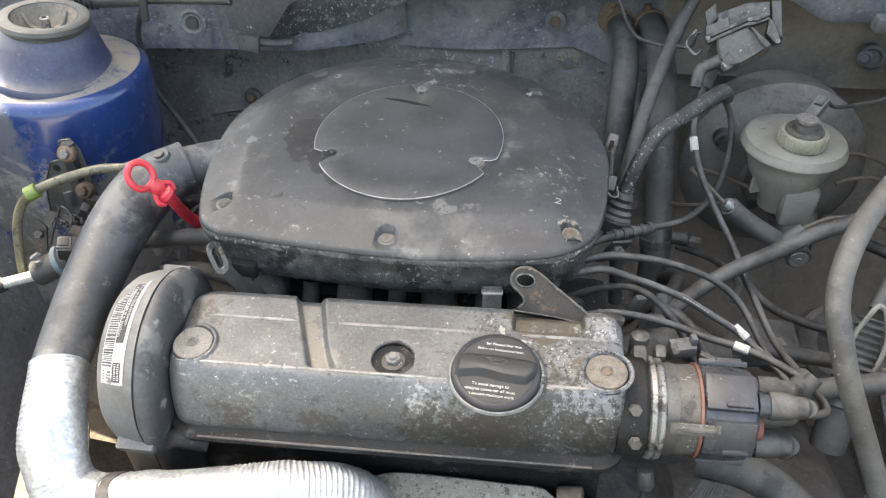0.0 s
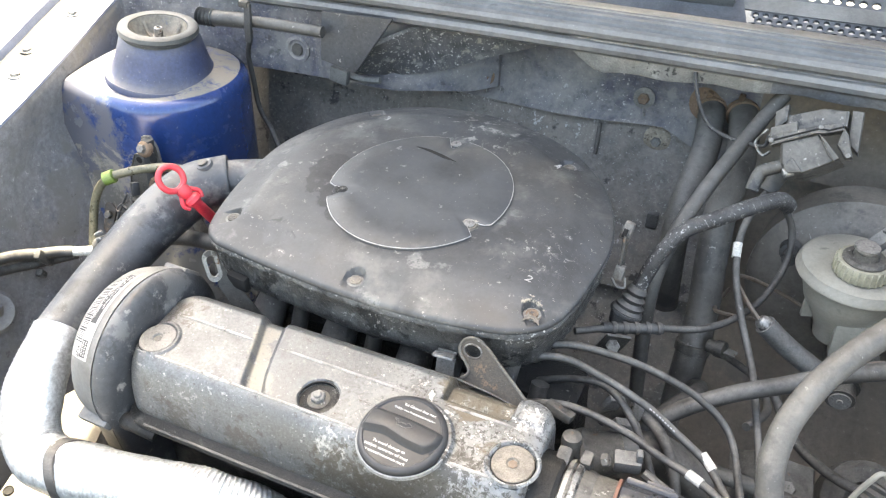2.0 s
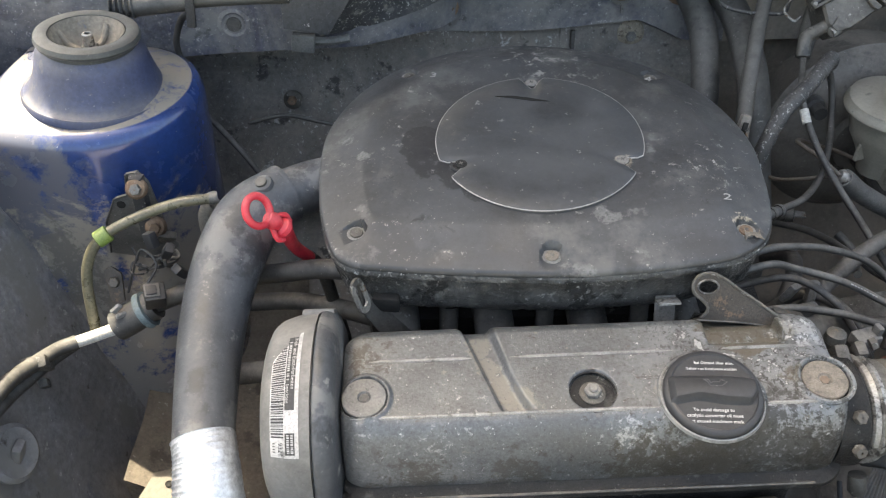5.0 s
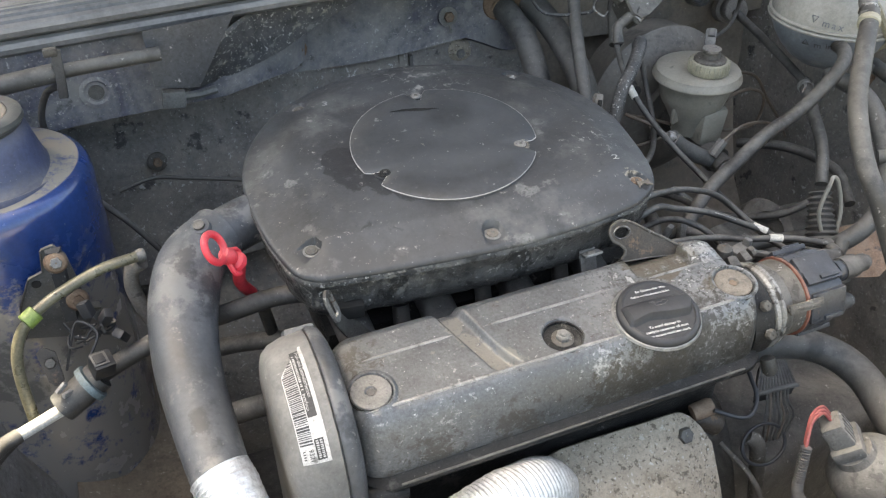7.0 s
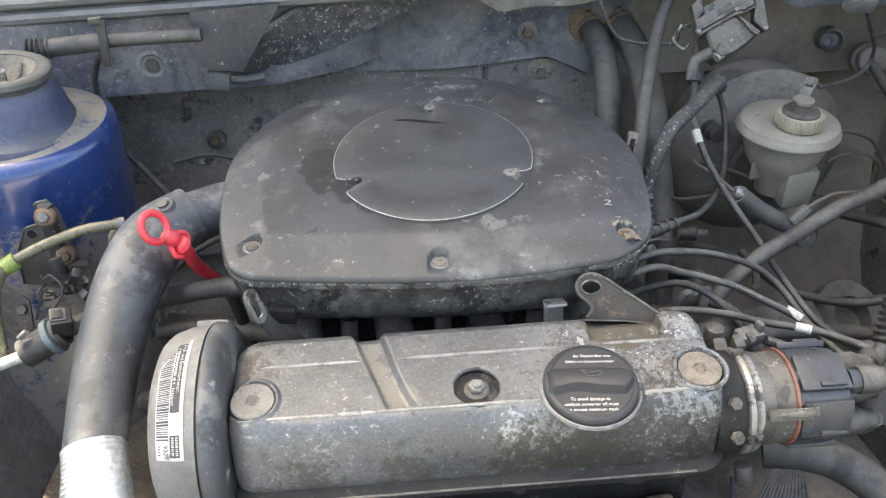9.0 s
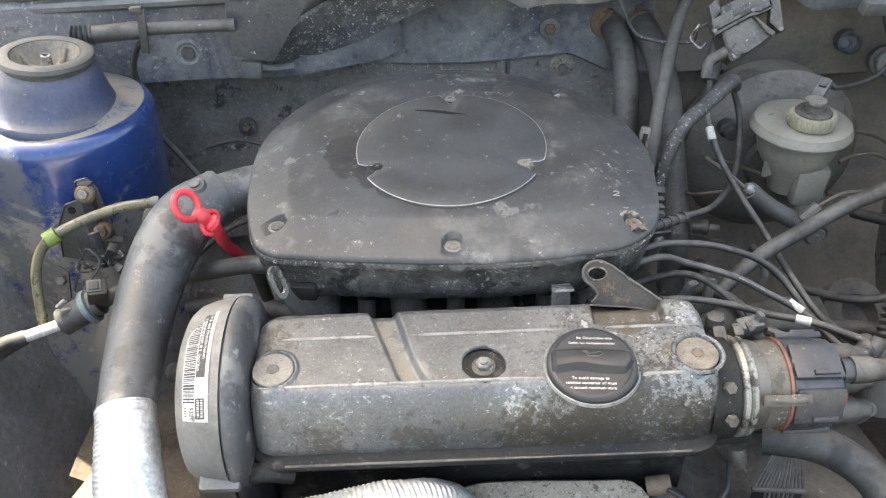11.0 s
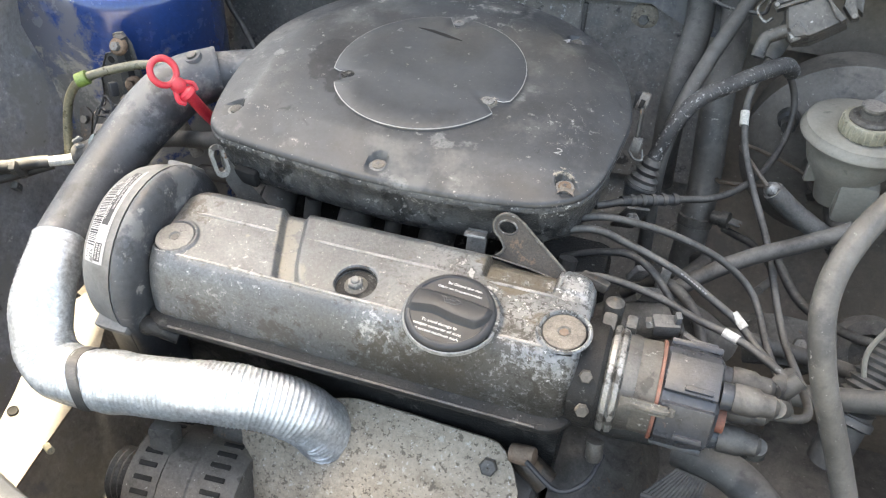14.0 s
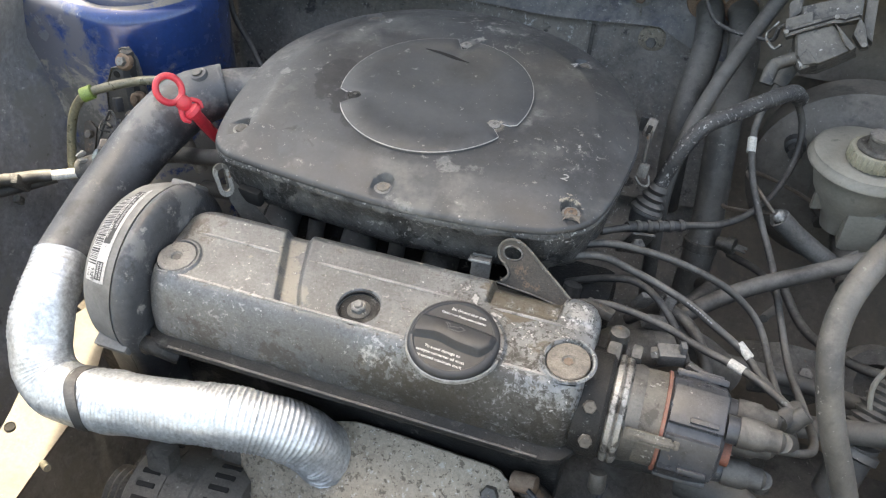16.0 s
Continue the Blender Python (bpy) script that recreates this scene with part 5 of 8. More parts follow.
def screw_head(at, tone):
    h = part("screw", lathe([(0.0064, -0.0006), (0.0064, 0.0008), (0.0060, 0.0014), (0.0046, 0.0012), (0.0040, 0.0018), (0.001, 0.0020)], at, SN, 20), tone, lid, "cross-head screw")
    for rz in (40, 130):
        part("slot", block((0.0046, 0.0011, 0.0006), axis_matrix(at + SN * 0.0020, SN) @ pose(0, 0, 0, 0, 0, rz), bev=0), M_DARK, h)


# left screw and recess coloured near-black for a deep, shaded pit
screw(-0.210, 0.752, 0.0022, M_CAP, 1.15)
screw(-0.049, 0.748, 0.0022, M_CHIP, 0.95)
screw(-0.126, 0.884, 0.0018, M_PLASTIC, 0.7)
for (s, o, sd), tone in zip(POCKETS, (M_CHIP, M_RUST, M_CAST, M_CAST, M_CAST)):
    part("pocket_floor", lathe([(0.0091, -0.002), (0.0091, 0.0003), (0.0085, 0.0004), (0.001, 0.0004)], V(s.x, s.y, lid_z(s.x, s.y) - min(0.0195, lid_drop(sd) + 0.0052)), SN, 24), M_FLOOR, lid, "pale dust in the screw pocket")
    screw_head(V(s.x, s.y, lid_z(s.x, s.y) - min(0.0195, lid_drop(sd) + 0.0052) + 0.0006), tone)
chip = [(x * 0.8, y * 0.8) for x, y in [(-0.0085, 0.004), (-0.0070, -0.001), (0.0068, -0.001), (0.0085, 0.003), (0.0092, -0.005), (0.0128, -0.0105), (0.0070, -0.0075), (0.0042, -0.0088), (0.0026, -0.0056), (-0.0020, -0.0060), (-0.0040, -0.0090), (-0.0056, -0.0078), (-0.0086, -0.0145)]]
part("chipped_seat", plate(chip, 0.0012, axis_matrix((0.0585, 0.6585, lid_z(0.0585, 0.6585) - 0.0125), (-0.03, -0.2, 1))), M_CHIP, lid, "chipped pale screw seat", smooth=False)
for s, x, y in (("2", 0.040, 0.687), ("4", 0.003, 0.880), ("3", -0.235, 0.905)):
    lettering("cast_number", s, axis_matrix((x, y, lid_z(x, y) + 0.0012), SN) @ Matrix.Diagonal((1.15, 0.8, 1.0, 1.0)), 0.015, M_PRINTDIM, lid)
# intake stub and black elbow
part("intake_stub", tube([(-0.335, 0.795, 0.846), (-0.365, 0.788, 0.845), (-0.405, 0.768, 0.843)], 0.0275, 28), M_ELBOW, ac)
elb = thing("intake_elbow", (-0.45, 0.62, 0.78), "thick dusty black plastic intake elbow", "intake hose")
EL = [(-0.392, 0.774, 0.8465), (-0.404, 0.765, 0.8455), (-0.4295, 0.740, 0.8375), (-0.4470, 0.690, 0.8185), (-0.4535, 0.632, 0.799), (-0.451, 0.572, 0.786), (-0.4458, 0.511, 0.7735)]
part("elbow_tube", tube(EL, lambda t: 0.0315 + 0.0035 * smooth01(0.10, 0.40, t) - 0.0085 * max(0.0, (t - 0.45) / 0.55), 40, 14), M_ELBOW, elb)
sp_ = V(-0.3935, 0.773, 0.8465)
st_ = (V(-0.404, 0.765, 0.8455) - V(-0.392, 0.774, 0.8465)).normalized()
part("elbow_lip", lathe([(0.0270, -0.0015), (0.0318, -0.0010), (0.0324, 0.0012), (0.0318, 0.0030)], sp_, st_, 48, caps=(False, False)), M_ELBOW, elb, "scuffed elbow lip")
part("screw_flat", lathe([(0.0125, -0.010), (0.0105, -0.0005), (0.0095, 0.0006), (0.001, 0.0006)], (-0.411, 0.752, 0.8765), (-0.15, -0.25, 1), 20), M_ELBOW, elb)
s = part("screw", lathe([(0.0062, 0.0), (0.0060, 0.0022), (0.004, 0.0030), (0.001, 0.0027)], (-0.412, 0.752, 0.8772), (-0.15, -0.25, 1), 16), M_DARKSTEEL, elb)

# ---- aluminium warm-air duct ----
duct = thing("warm_air_duct", (-0.13, 0.47, 0.56), "shiny corrugated aluminium warm-air duct held by a black strap", "duct")
DP = [(-0.4462, 0.516, 0.7745), (-0.441, 0.497, 0.767), (-0.437, 0.468, 0.750), (-0.430, 0.440, 0.720), (-0.412, 0.423, 0.697), (-0.382, 0.417, 0.690), (-0.340, 0.420, 0.694), (-0.290, 0.425, 0.700), (-0.240, 0.433, 0.705), (-0.193, 0.444, 0.702), (-0.154, 0.458, 0.682), (-0.134, 0.471, 0.645), (-0.130, 0.482, 0.606)]
path = curve_pts(DP, 60)
fr = frames(path)
rings = []
acc = 0.0
for i, (p, (a, b)) in enumerate(zip(path, fr)):
    if i:
        acc += (p - path[i - 1]).length
    u = i / len(path)
    ridge = (0.00050 + 0.00060 * smooth01(0.45, 0.70, u) + 0.00020 * noise.noise(p * 40)) * (1 - 2 * abs(math.sin(acc / 0.0044 * math.pi)) ** 0.7)
    mouth = -0.0030 * (1 - smooth01(0.0, 0.22, u))
    rings.append([p + (a * math.cos(q) + b * math.sin(q)) * (0.0306 + mouth + 0.0016 * math.exp(-((acc - 0.215) / 0.012) ** 2) + 0.0003 * smooth01(0.25, 0.5, u) + ridge * (0.6 + noise.noise(V(math.cos(q), math.sin(q), acc * 8))) + 0.0022 * noise.noise((p + a * math.cos(q) * 0.05 + b * math.sin(q) * 0.05) * 28) + 0.0006 * noise.noise((p + a * math.cos(q) * 0.05 + b * math.sin(q) * 0.05) * 120)) for q in (2 * math.pi * k / 48 for k in range(48))])
part("duct_foil", loft(rings), M_DUCT, duct, sharp=80)
i0 = min(range(len(path)), key=lambda i: (path[i] - V(-0.360, 0.418, 0.692)).length)
pp, (a, b) = path[i0], fr[i0]
tang = a.cross(b)
rows = []
for k in range(41):
    q = 2 * math.pi * k / 40
    d = a * math.cos(q) + b * math.sin(q)
    o = tang * (0.007 * math.sin(q * 2))
    rows.append([pp + o + d * 0.0298 - tang * 0.0062, pp + o + d * 0.0328 - tang * 0.0062, pp + o + d * 0.0328 + tang * 0.0062, pp + o + d * 0.0298 + tang * 0.0062])
part("strap", loft(rows, (False, False)), M_RUBBER, duct, "black rubber strap")

# ---- exhaust heat shield ----
hs = thing("heat_shield", (-0.08, 0.45, 0.55), "pitted grey cast heat shield over the exhaust manifold", "heat shield")
rows = []
HN = V(0, -0.79, 0.61)
down = V(0, -0.61, -0.79)
for k in range(33):
    u = k / 32
    x = -0.238 + 0.316 * u
    e = min(u, (1 - u) * 6 + 0.12)
    drop = 0.130 * (1 - (1 - min(1.0, e / 0.30)) ** 2.4) + 0.065
    cut = down * (0.060 * max(0.0, 1 - u / 0.42) ** 1.4 + 0.046 * max(0.0, (u - 0.87) / 0.13) ** 2.4)
    ln = [V(x, 0.507 - 0.001 * math.sin(u * 9), 0.661) + cut]
    for j in range(1, 9):
        s = j / 8
        bulge = 0.030 * math.sin(math.pi * min(1, s * 0.9)) * (1 - (2 * u - 1) ** 2) 
        ln.append(V(x, 0.507, 0.661) + cut * (1 - s) + down * (drop * s) + HN * (bulge - 0.012 * s * s))
    rows.append(ln + [p - HN * 0.004 for p in ln[::-1]])
part("shield_shell", loft(rows), M_SHIELD, hs, sharp=60)
at = V(0.044, 0.490, 0.640)
part("boss", lathe([(0.016, -0.006), (0.0145, 0.001), (0.001, 0.001)], at, HN, 20), M_SHIELD, hs)
part("bolt", hexhead(at + HN * 0.001, HN, 0.0095, 0.008), M_DARKSTEEL, hs)
part("mounting_stub", lathe([(0.0095, -0.012), (0.0105, -0.006), (0.0105, 0.010), (0.0090, 0.013), (0.001, 0.013)], (0.074, 0.502, 0.657), (1, -0.1, 0.25), 16), M_RUST, hs, "brown steel stub")
part("bolt", hexhead(V(-0.215, 0.495, 0.648), HN, 0.009, 0.007), M_DARKSTEEL, hs)
part("outlet_collar", lathe([(0.046, -0.006), (0.041, 0.006), (0.0375, 0.016), (0.036, 0.018)], (-0.139, 0.488, 0.575), (-0.02, -0.40, 0.9), 32, caps=(False, False)), M_SHIELD, hs)
mani = thing("exhaust_manifold", (0.0, 0.48, 0.5), "dark rusty exhaust manifold behind its shield", "manifold")
part("manifold_log", tube([(-0.26, 0.485, 0.585), (-0.10, 0.475, 0.58), (0.05, 0.485, 0.585)], 0.030, 16), M_DARKSTEEL, mani)
part("port_flange", tube([(0.072, 0.515, 0.632), (0.088, 0.508, 0.628), (0.102, 0.503, 0.620)], 0.0145, 14), M_BROWN, mani, "dirty manifold end")

# ---- red dipstick ----
dip = thing("dipstick", (-0.372, 0.745, 0.60), "red plastic dipstick handle with a ring", "dipstick")
RC = V(-0.404, 0.687, 0.892)
rn = V(0.85, -0.45, 0.42).normalized()
dd = (V(-0.391, 0.706, 0.846) - RC).normalized()
dd = (dd - rn * dd.dot(rn)).normalized()
de = rn.cross(dd)
loop = [RC + dd * 0.0155 * math.cos(q) + de * 0.0140 * math.sin(q) for q in (2 * math.pi * k / 28 for k in range(29))]
part("ring", tube(loop, 0.0038, 10, straight=True), M_RED, dip)
e0 = RC + dd * 0.019
part("collar", lathe([(0.006, -0.006), (0.009, 0.0), (0.0085, 0.006), (0.006, 0.010), (0.010, 0.013), (0.0105, 0.018), (0.006, 0.024)], e0, dd, 16), M_RED, dip)
for sgn in (1, -1):
    part("lug", tube([e0 + dd * 0.004 + de * 0.007 * sgn, e0 + dd * 0.014 + de * 0.013 * sgn, e0 + dd * 0.022 + de * 0.010 * sgn], 0.0028, 8), M_RED, dip)
part("sleeve", tube([e0 + dd * 0.020, (-0.384, 0.727, 0.813), (-0.371, 0.747, 0.776)], 0.0068, 12), M_RED, dip)
part("guide_tube", tube([(-0.373, 0.744, 0.782), (-0.362, 0.758, 0.74), (-0.345, 0.765, 0.60)], 0.0075, 12), M_DARKSTEEL, dip)


# ---- lifting eye and brackets ----
eye = thing("lifting_eye", (0.03, 0.625, 0.74), "bent steel lifting bracket with rust-brown stains", "bracket")
nn = V(-0.10, -0.86, 0.50).normalized()
ex = V(1, 0, 0)
ex = (ex - nn * ex.dot(nn)).normalized()
ey = nn.cross(ex)


def eyept(a, b, h=0.0):
    return V(0.013, 0.6205, 0.843) + ex * a + ey * b + nn * h


def pierced(outer, inner, h0, h1):
    """A flat plate with a hole, between two heights over the eye's plane."""
    bm = bmesh.new()
    sides = []
    for h in (h1, h0):
        loops = [[bm.verts.new(eyept(a, b, h)) for a, b in ring] for ring in (outer, inner)]
        edges = [bm.edges.new((l[i], l[(i + 1) % len(l)])) for l in loops for i in range(len(l))]
        bmesh.ops.triangle_fill(bm, use_beauty=True, use_dissolve=False, edges=edges)
        sides.append(loops)
    for l0, l1 in zip(*sides):
        for i in range(len(l0)):
            j = (i + 1) % len(l0)
            bm.faces.new((l0[i], l0[j], l1[j], l1[i]))
    bmesh.ops.recalc_face_normals(bm, faces=bm.faces[:])
    return bm


outer = [(0.0142 * math.cos(q), 0.0128 * math.sin(q)) for q in (radians(48 + 195 * k / 16) for k in range(17))]
shape = outer + [(-0.0015, -0.0165), (0.0005, -0.0205), (-0.0008, -0.0250), (-0.0055, -0.0295), (-0.0120, -0.0320), (0.004, -0.0330), (0.030, -0.0345), (0.052, -0.0375), (0.070, -0.0410), (0.075, -0.037), (0.050, -0.0185), (0.028, -0.0030), (0.0155, 0.0065)]
hole = [(0.0094 * math.cos(q), 0.0066 * math.sin(q) - 0.0005) for q in (2 * math.pi * k / 24 for k in range(24))]
part("eye_plate", pierced(shape, hole, -0.002, 0.002), M_BROWN, eye, "brown-stained steel", sharp=30)
part("hole_lip", tube([eyept(a, b, 0.002) for a, b in hole + hole[:1]], 0.0011, 6, straight=True), M_STEEL, eye)
part("edge_flange", tube([eyept(a, b, 0.0025) for a, b in shape[25:] + shape[:21]], 0.0016, 8, straight=True), M_CAST, eye, "worn steel edge")
part("lower_edge", tube([eyept(a, b, 0.0022) for a, b in shape[20:26]], 0.0009, 8, straight=True), M_DARKSTEEL, eye)
# web coloured near-black for the shade under the eye plate
part("web", panel([tuple(eyept(-0.010, -0.029, -0.005)), tuple(eyept(0.030, -0.032, -0.006)), tuple(eyept(0.074, -0.038, -0.006))], [(0.000, 0.612, 0.800), (0.038, 0.610, 0.799), (0.084, 0.608, 0.794)], 0.003, 8), M_DARKOIL, eye, "near-black web, shade below the plate put into its colour")
part("foot", block((0.080, 0.014, 0.006), (0.040, 0.606, 0.802), (-15, 1, 0), 0.002), M_DARKSTEEL, eye)
part("tab", block((0.020, 0.003, 0.028), (-0.020, 0.627, 0.808), (-20, 0, 4), 0.001), M_BOLTALU, eye, "worn pale steel tab")
part("tab_flange", block((0.022, 0.012, 0.003), (-0.020, 0.622, 0.822), (-20, 0, 4), 0.001), M_STEEL, eye)
part("end_clip", block((0.030, 0.014, 0.010), (0.103, 0.628, 0.792), (-20, 8, -12), 0.003), M_DARKSTEEL, eye)

lb = thing("slotted_bracket", (-0.30, 0.64, 0.72), "dark steel bracket with a long slot beside the belt cover", "bracket")
q0 = V(-0.309, 0.627, 0.836)
sh = [(0.0085 * math.cos(q), 0.0105 + 0.0085 * math.sin(q)) for q in (math.pi * k / 8 for k in range(9))] + [(-0.0085 * math.cos(q), -0.0105 - 0.0085 * math.sin(q)) for q in (math.pi * k / 8 for k in range(9))]
hl = [(0.0048 * math.cos(q), 0.008 + 0.0050 * math.sin(q)) for q in (math.pi * k / 8 for k in range(9))] + [(-0.0048 * math.cos(q), -0.008 - 0.0050 * math.sin(q)) for q in (math.pi * k / 8 for k in range(9))]
nb = V(0.85, -0.45, 0.30).normalized()
bu = (V(-0.05, 0.0, 1) - nb * V(-0.05, 0, 1).dot(nb)).normalized()
bx_ = bu.cross(nb)
pt = lambda a, b, h: q0 + bx_ * a + bu * b + nb * h
part("slot_plate", loft([[pt(a, b, 0.0015) for a, b in hl], [pt(a, b, 0.0015) for a, b in sh], [pt(a, b, -0.0015) for a, b in sh], [pt(a, b, -0.0015) for a, b in hl], [pt(a, b, 0.0015) for a, b in hl]], (False, False)), M_STEEL, lb, sharp=30)
part("arm", panel([(-0.312, 0.634, 0.846), (-0.295, 0.640, 0.815), (-0.262, 0.645, 0.765)], [(-0.306, 0.628, 0.808), (-0.292, 0.630, 0.780), (-0.268, 0.632, 0.745)], 0.003, 8), M_DARKSTEEL, lb)

# ---- distributor ----
dist = thing("distributor", (0.18, 0.540, 0.715), "distributor with a bluish-black cap and orange seal", "distributor")
DA = V(0.112, 0.538, 0.762)
AX = V(1, 0.02, 0.012).normalized()
dpt = lambda s: DA + AX * s
part("flange", lathe([(0.050, -0.006), (0.051, 0.0), (0.051, 0.018), (0.047, 0.022)], dpt(0), AX, 40), M_DARKOIL, dist)
part("clamp_ring", lathe([(0.046, 0.022), (0.049, 0.024), (0.050, 0.028), (0.047, 0.030), (0.050, 0.032), (0.049, 0.036), (0.045, 0.038)], dpt(0), AX, 36), M_STEEL, dist)
part("neck", lathe([(0.045, 0.036), (0.0445, 0.046), (0.043, 0.050)], dpt(0), AX, 36), M_DARKSTEEL, dist)
part("housing", lathe([(0.042, 0.044), (0.043, 0.049), (0.043, 0.068), (0.044, 0.071)], dpt(0), AX, 40), M_CAST, dist, "stained aluminium housing")
part("seal_ring", lathe([(0.0435, 0.0680), (0.0456, 0.0684), (0.0456, 0.0712), (0.0435, 0.0715)], dpt(0), AX, 40), M_ORANGE, dist, "orange rubber seal")
capd = part("cap_shell", lathe([(0.0445, 0.0710), (0.0465, 0.073), (0.0465, 0.102), (0.0445, 0.118), (0.040, 0.122), (0.001, 0.122)], dpt(0), AX, 10), M_DISTCAP, dist, "bluish-black cap", sharp=20)
for ang in (18, 74, 150, 230, 300):
    q = radians(ang)
    d = V(0, -math.sin(q), math.cos(q))
    m = Matrix.Translation(dpt(0.096) + d * 0.0435) @ Matrix.Rotation(radians(ang), 4, 'X')
    part("cap_rib", block((0.046, 0.036, 0.0065), m, bev=0.002), M_DISTCAP, capd)
    part("cap_ledge", block((0.024, 0.005, 0.004), m @ Matrix.Translation((0.006, -0.013, 0.0040)), bev=0.001), M_DISTCAP, capd)
qc = radians(62)
dq = V(0, -math.sin(qc), math.cos(qc))
part("spring_clip", tube([dpt(0.040) + dq * 0.047, dpt(0.052) + dq * 0.0495, dpt(0.072) + dq * 0.0515, dpt(0.081) + dq * 0.049], 0.0032, 8), M_CAST, dist, "rusty steel spring clip")
part("spring_clip_plate", block((0.040, 0.011, 0.003), Matrix.Translation(dpt(0.060) + dq * 0.0500) @ Matrix.Rotation(qc, 4, 'X'), bev=0.001), M_CAST, dist)
part("clip_anchor", block((0.006, 0.009, 0.004), Matrix.Translation(dpt(0.084) + dq * 0.0475) @ Matrix.Rotation(qc, 4, 'X'), bev=0.002), M_CAST, dist)
bolts = [((0.119, 0.501, 0.7990), (0.1, -0.7, 0.6)), ((0.122, 0.487, 0.771), (0.1, -0.9, 0.35)), ((0.160, 0.578, 0.803), (0.9, 0.1, 0.4))]
for p, a in bolts:
    part("bolt", hexhead(p, a, 0.0062, 0.006), M_ALTERN, dist)
part("tall_stud", lathe([(0.0095, -0.030), (0.0095, 0.0), (0.0085, 0.006), (0.010, 0.008), (0.009, 0.016), (0.004, 0.019), (0.001, 0.019)], (0.128, 0.583, 0.798), (0, 0.05, 1), 12), M_DARKSTEEL, dist)
part("flange_ear", block((0.014, 0.030, 0.040), (0.127, 0.566, 0.790), (25, 0, 0), 0.005), M_DARKSTEEL, dist)
part("drain_lug", lathe([(0.008, 0.0), (0.0085, 0.016), (0.006, 0.020), (0.001, 0.020)], (0.140, 0.494, 0.722), (0.1, -0.45, -0.9), 14), M_DARKSTEEL, dist)
part("clamp_lug", block((0.011, 0.016, 0.026), (0.147, 0.572, 0.797), (10, 0, 0), 0.004), M_DARKSTEEL, dist)
TW = [(0.012, 0.020), (0.030, -0.016), (-0.028, -0.014), (-0.012, 0.022), (0.0, 0.0)]
tips = []
for i, (dz, dy) in enumerate(TW):
    p0 = dpt(0.121) + V(0, dy, dz)
    p1 = p0 + AX * 0.016
    t = part("tower", lathe([(0.0125, 0.0), (0.0115, 0.014), (0.010, 0.016)], p0, AX, 16), M_DISTCAP, capd)
    part("boot", lathe([(0.0130, 0.010), (0.0135, 0.014), (0.0130, 0.030), (0.0105, 0.034), (0.0100, 0.044), (0.006, 0.048)], p0, AX, 16), M_RUBBER, t)
    tips.append(p0 + AX * 0.046)
part("red_mark", lathe([(0.0128, 0.002), (0.0130, 0.010)], dpt(0.121) + V(0, -0.016, 0.030 - 0.030), AX, 16), M_ORANGE, capd)


# ---- ignition leads ----
def lead(pts, mark=None, r=0.0040, label="plain black rubber ignition lead", bars=False):
    th = thing("ignition_lead", Vector(pts[-1]), label, "cable", "ignition leads")
    part("cable", tube(pts, r, 10, 10), M_RUBBER, th)
    if mark:
        part("sleeve", tube(mark, r + 0.0010, 12, straight=True), M_WHITE, th, "white plastic marker sleeve")
    end = Vector(pts[-1])
    prev = Vector(pts[-2])
    d = (end - prev).normalized()
    part("boot", tube([end - d * 0.040, end - d * 0.012, end], 0.0085, 12), M_GREYHOSE, th, "grey rubber boot")
    if bars:
        path = curve_pts(pts, 10)
        for k in range(*bars):
            a, b = path[k], path[k + 1]
            m = Matrix.Translation((a + b) / 2 + V(-0.1, -0.62, 0.75).normalized() * (r + 0.0001)) @ (b - a).to_track_quat('X', 'Z').to_matrix().to_4x4()
            part("print_bar", block(((b - a).length * 0.62, 0.0022, 0.0006), m, bev=0), M_PRINTDIM, th)
    return th


lead([(0.02, 0.665, 0.79), (0.082, 0.664, 0.826), (0.125, 0.675, 0.810), (0.178, 0.672, 0.792), (0.212, 0.665, 0.776), (0.246, 0.655, 0.760), (0.268, 0.630, 0.755), (0.292, 0.585, 0.768), tuple(tips[0])], [(0.241, 0.661, 0.763), (0.254, 0.650, 0.758)], label="black ignition lead with a white sleeve and faint print", bars=(31, 40))
lead([(0.05, 0.640, 0.77), (0.107, 0.648, 0.782), (0.165, 0.645, 0.776), (0.205, 0.632, 0.772), (0.240, 0.620, 0.772), (0.268, 0.602, 0.774), (0.296, 0.575, 0.772), tuple(tips[3])], [(0.233, 0.6235, 0.772), (0.247, 0.617, 0.772)], label="black ignition lead with a white sleeve")
lead([(0.03, 0.675, 0.80), (0.085, 0.685, 0.826), (0.13, 0.700, 0.818), (0.175, 0.712, 0.802), (0.224, 0.720, 0.777), (0.262, 0.715, 0.745), (0.285, 0.66, 0.725), (0.305, 0.58, 0.735), tuple(tips[1])])
lead([(0.04, 0.70, 0.74), (0.095, 0.698, 0.770), (0.135, 0.690, 0.782), (0.170, 0.665, 0.772), (0.20, 0.640, 0.735), (0.225, 0.60, 0.705), (0.285, 0.548, 0.700), tuple(tips[2])])

coil = thing("ignition_lead", (0.226, 1.004, 0.865), "long black coil lead with a white sleeve", "cable", "ignition leads")
CO = [(0.258, 1.050, 0.905), (0.240, 1.020, 0.880), (0.224, 0.975, 0.858), (0.218, 0.938, 0.838), (0.226, 0.898, 0.809), (0.246, 0.859, 0.777), (0.269, 0.818, 0.748), (0.287, 0.765, 0.724), (0.303, 0.70, 0.710), (0.316, 0.63, 0.725), (0.315, 0.56, 0.755), tuple(tips[4])]
part("cable", tube(CO, 0.0042, 10, 10), M_RUBBER, coil)
part("sleeve", tube([(0.2175, 0.932, 0.8345), (0.2195, 0.918, 0.8235)], 0.0054, 12, straight=True), M_WHITE, coil, "white plastic marker sleeve")
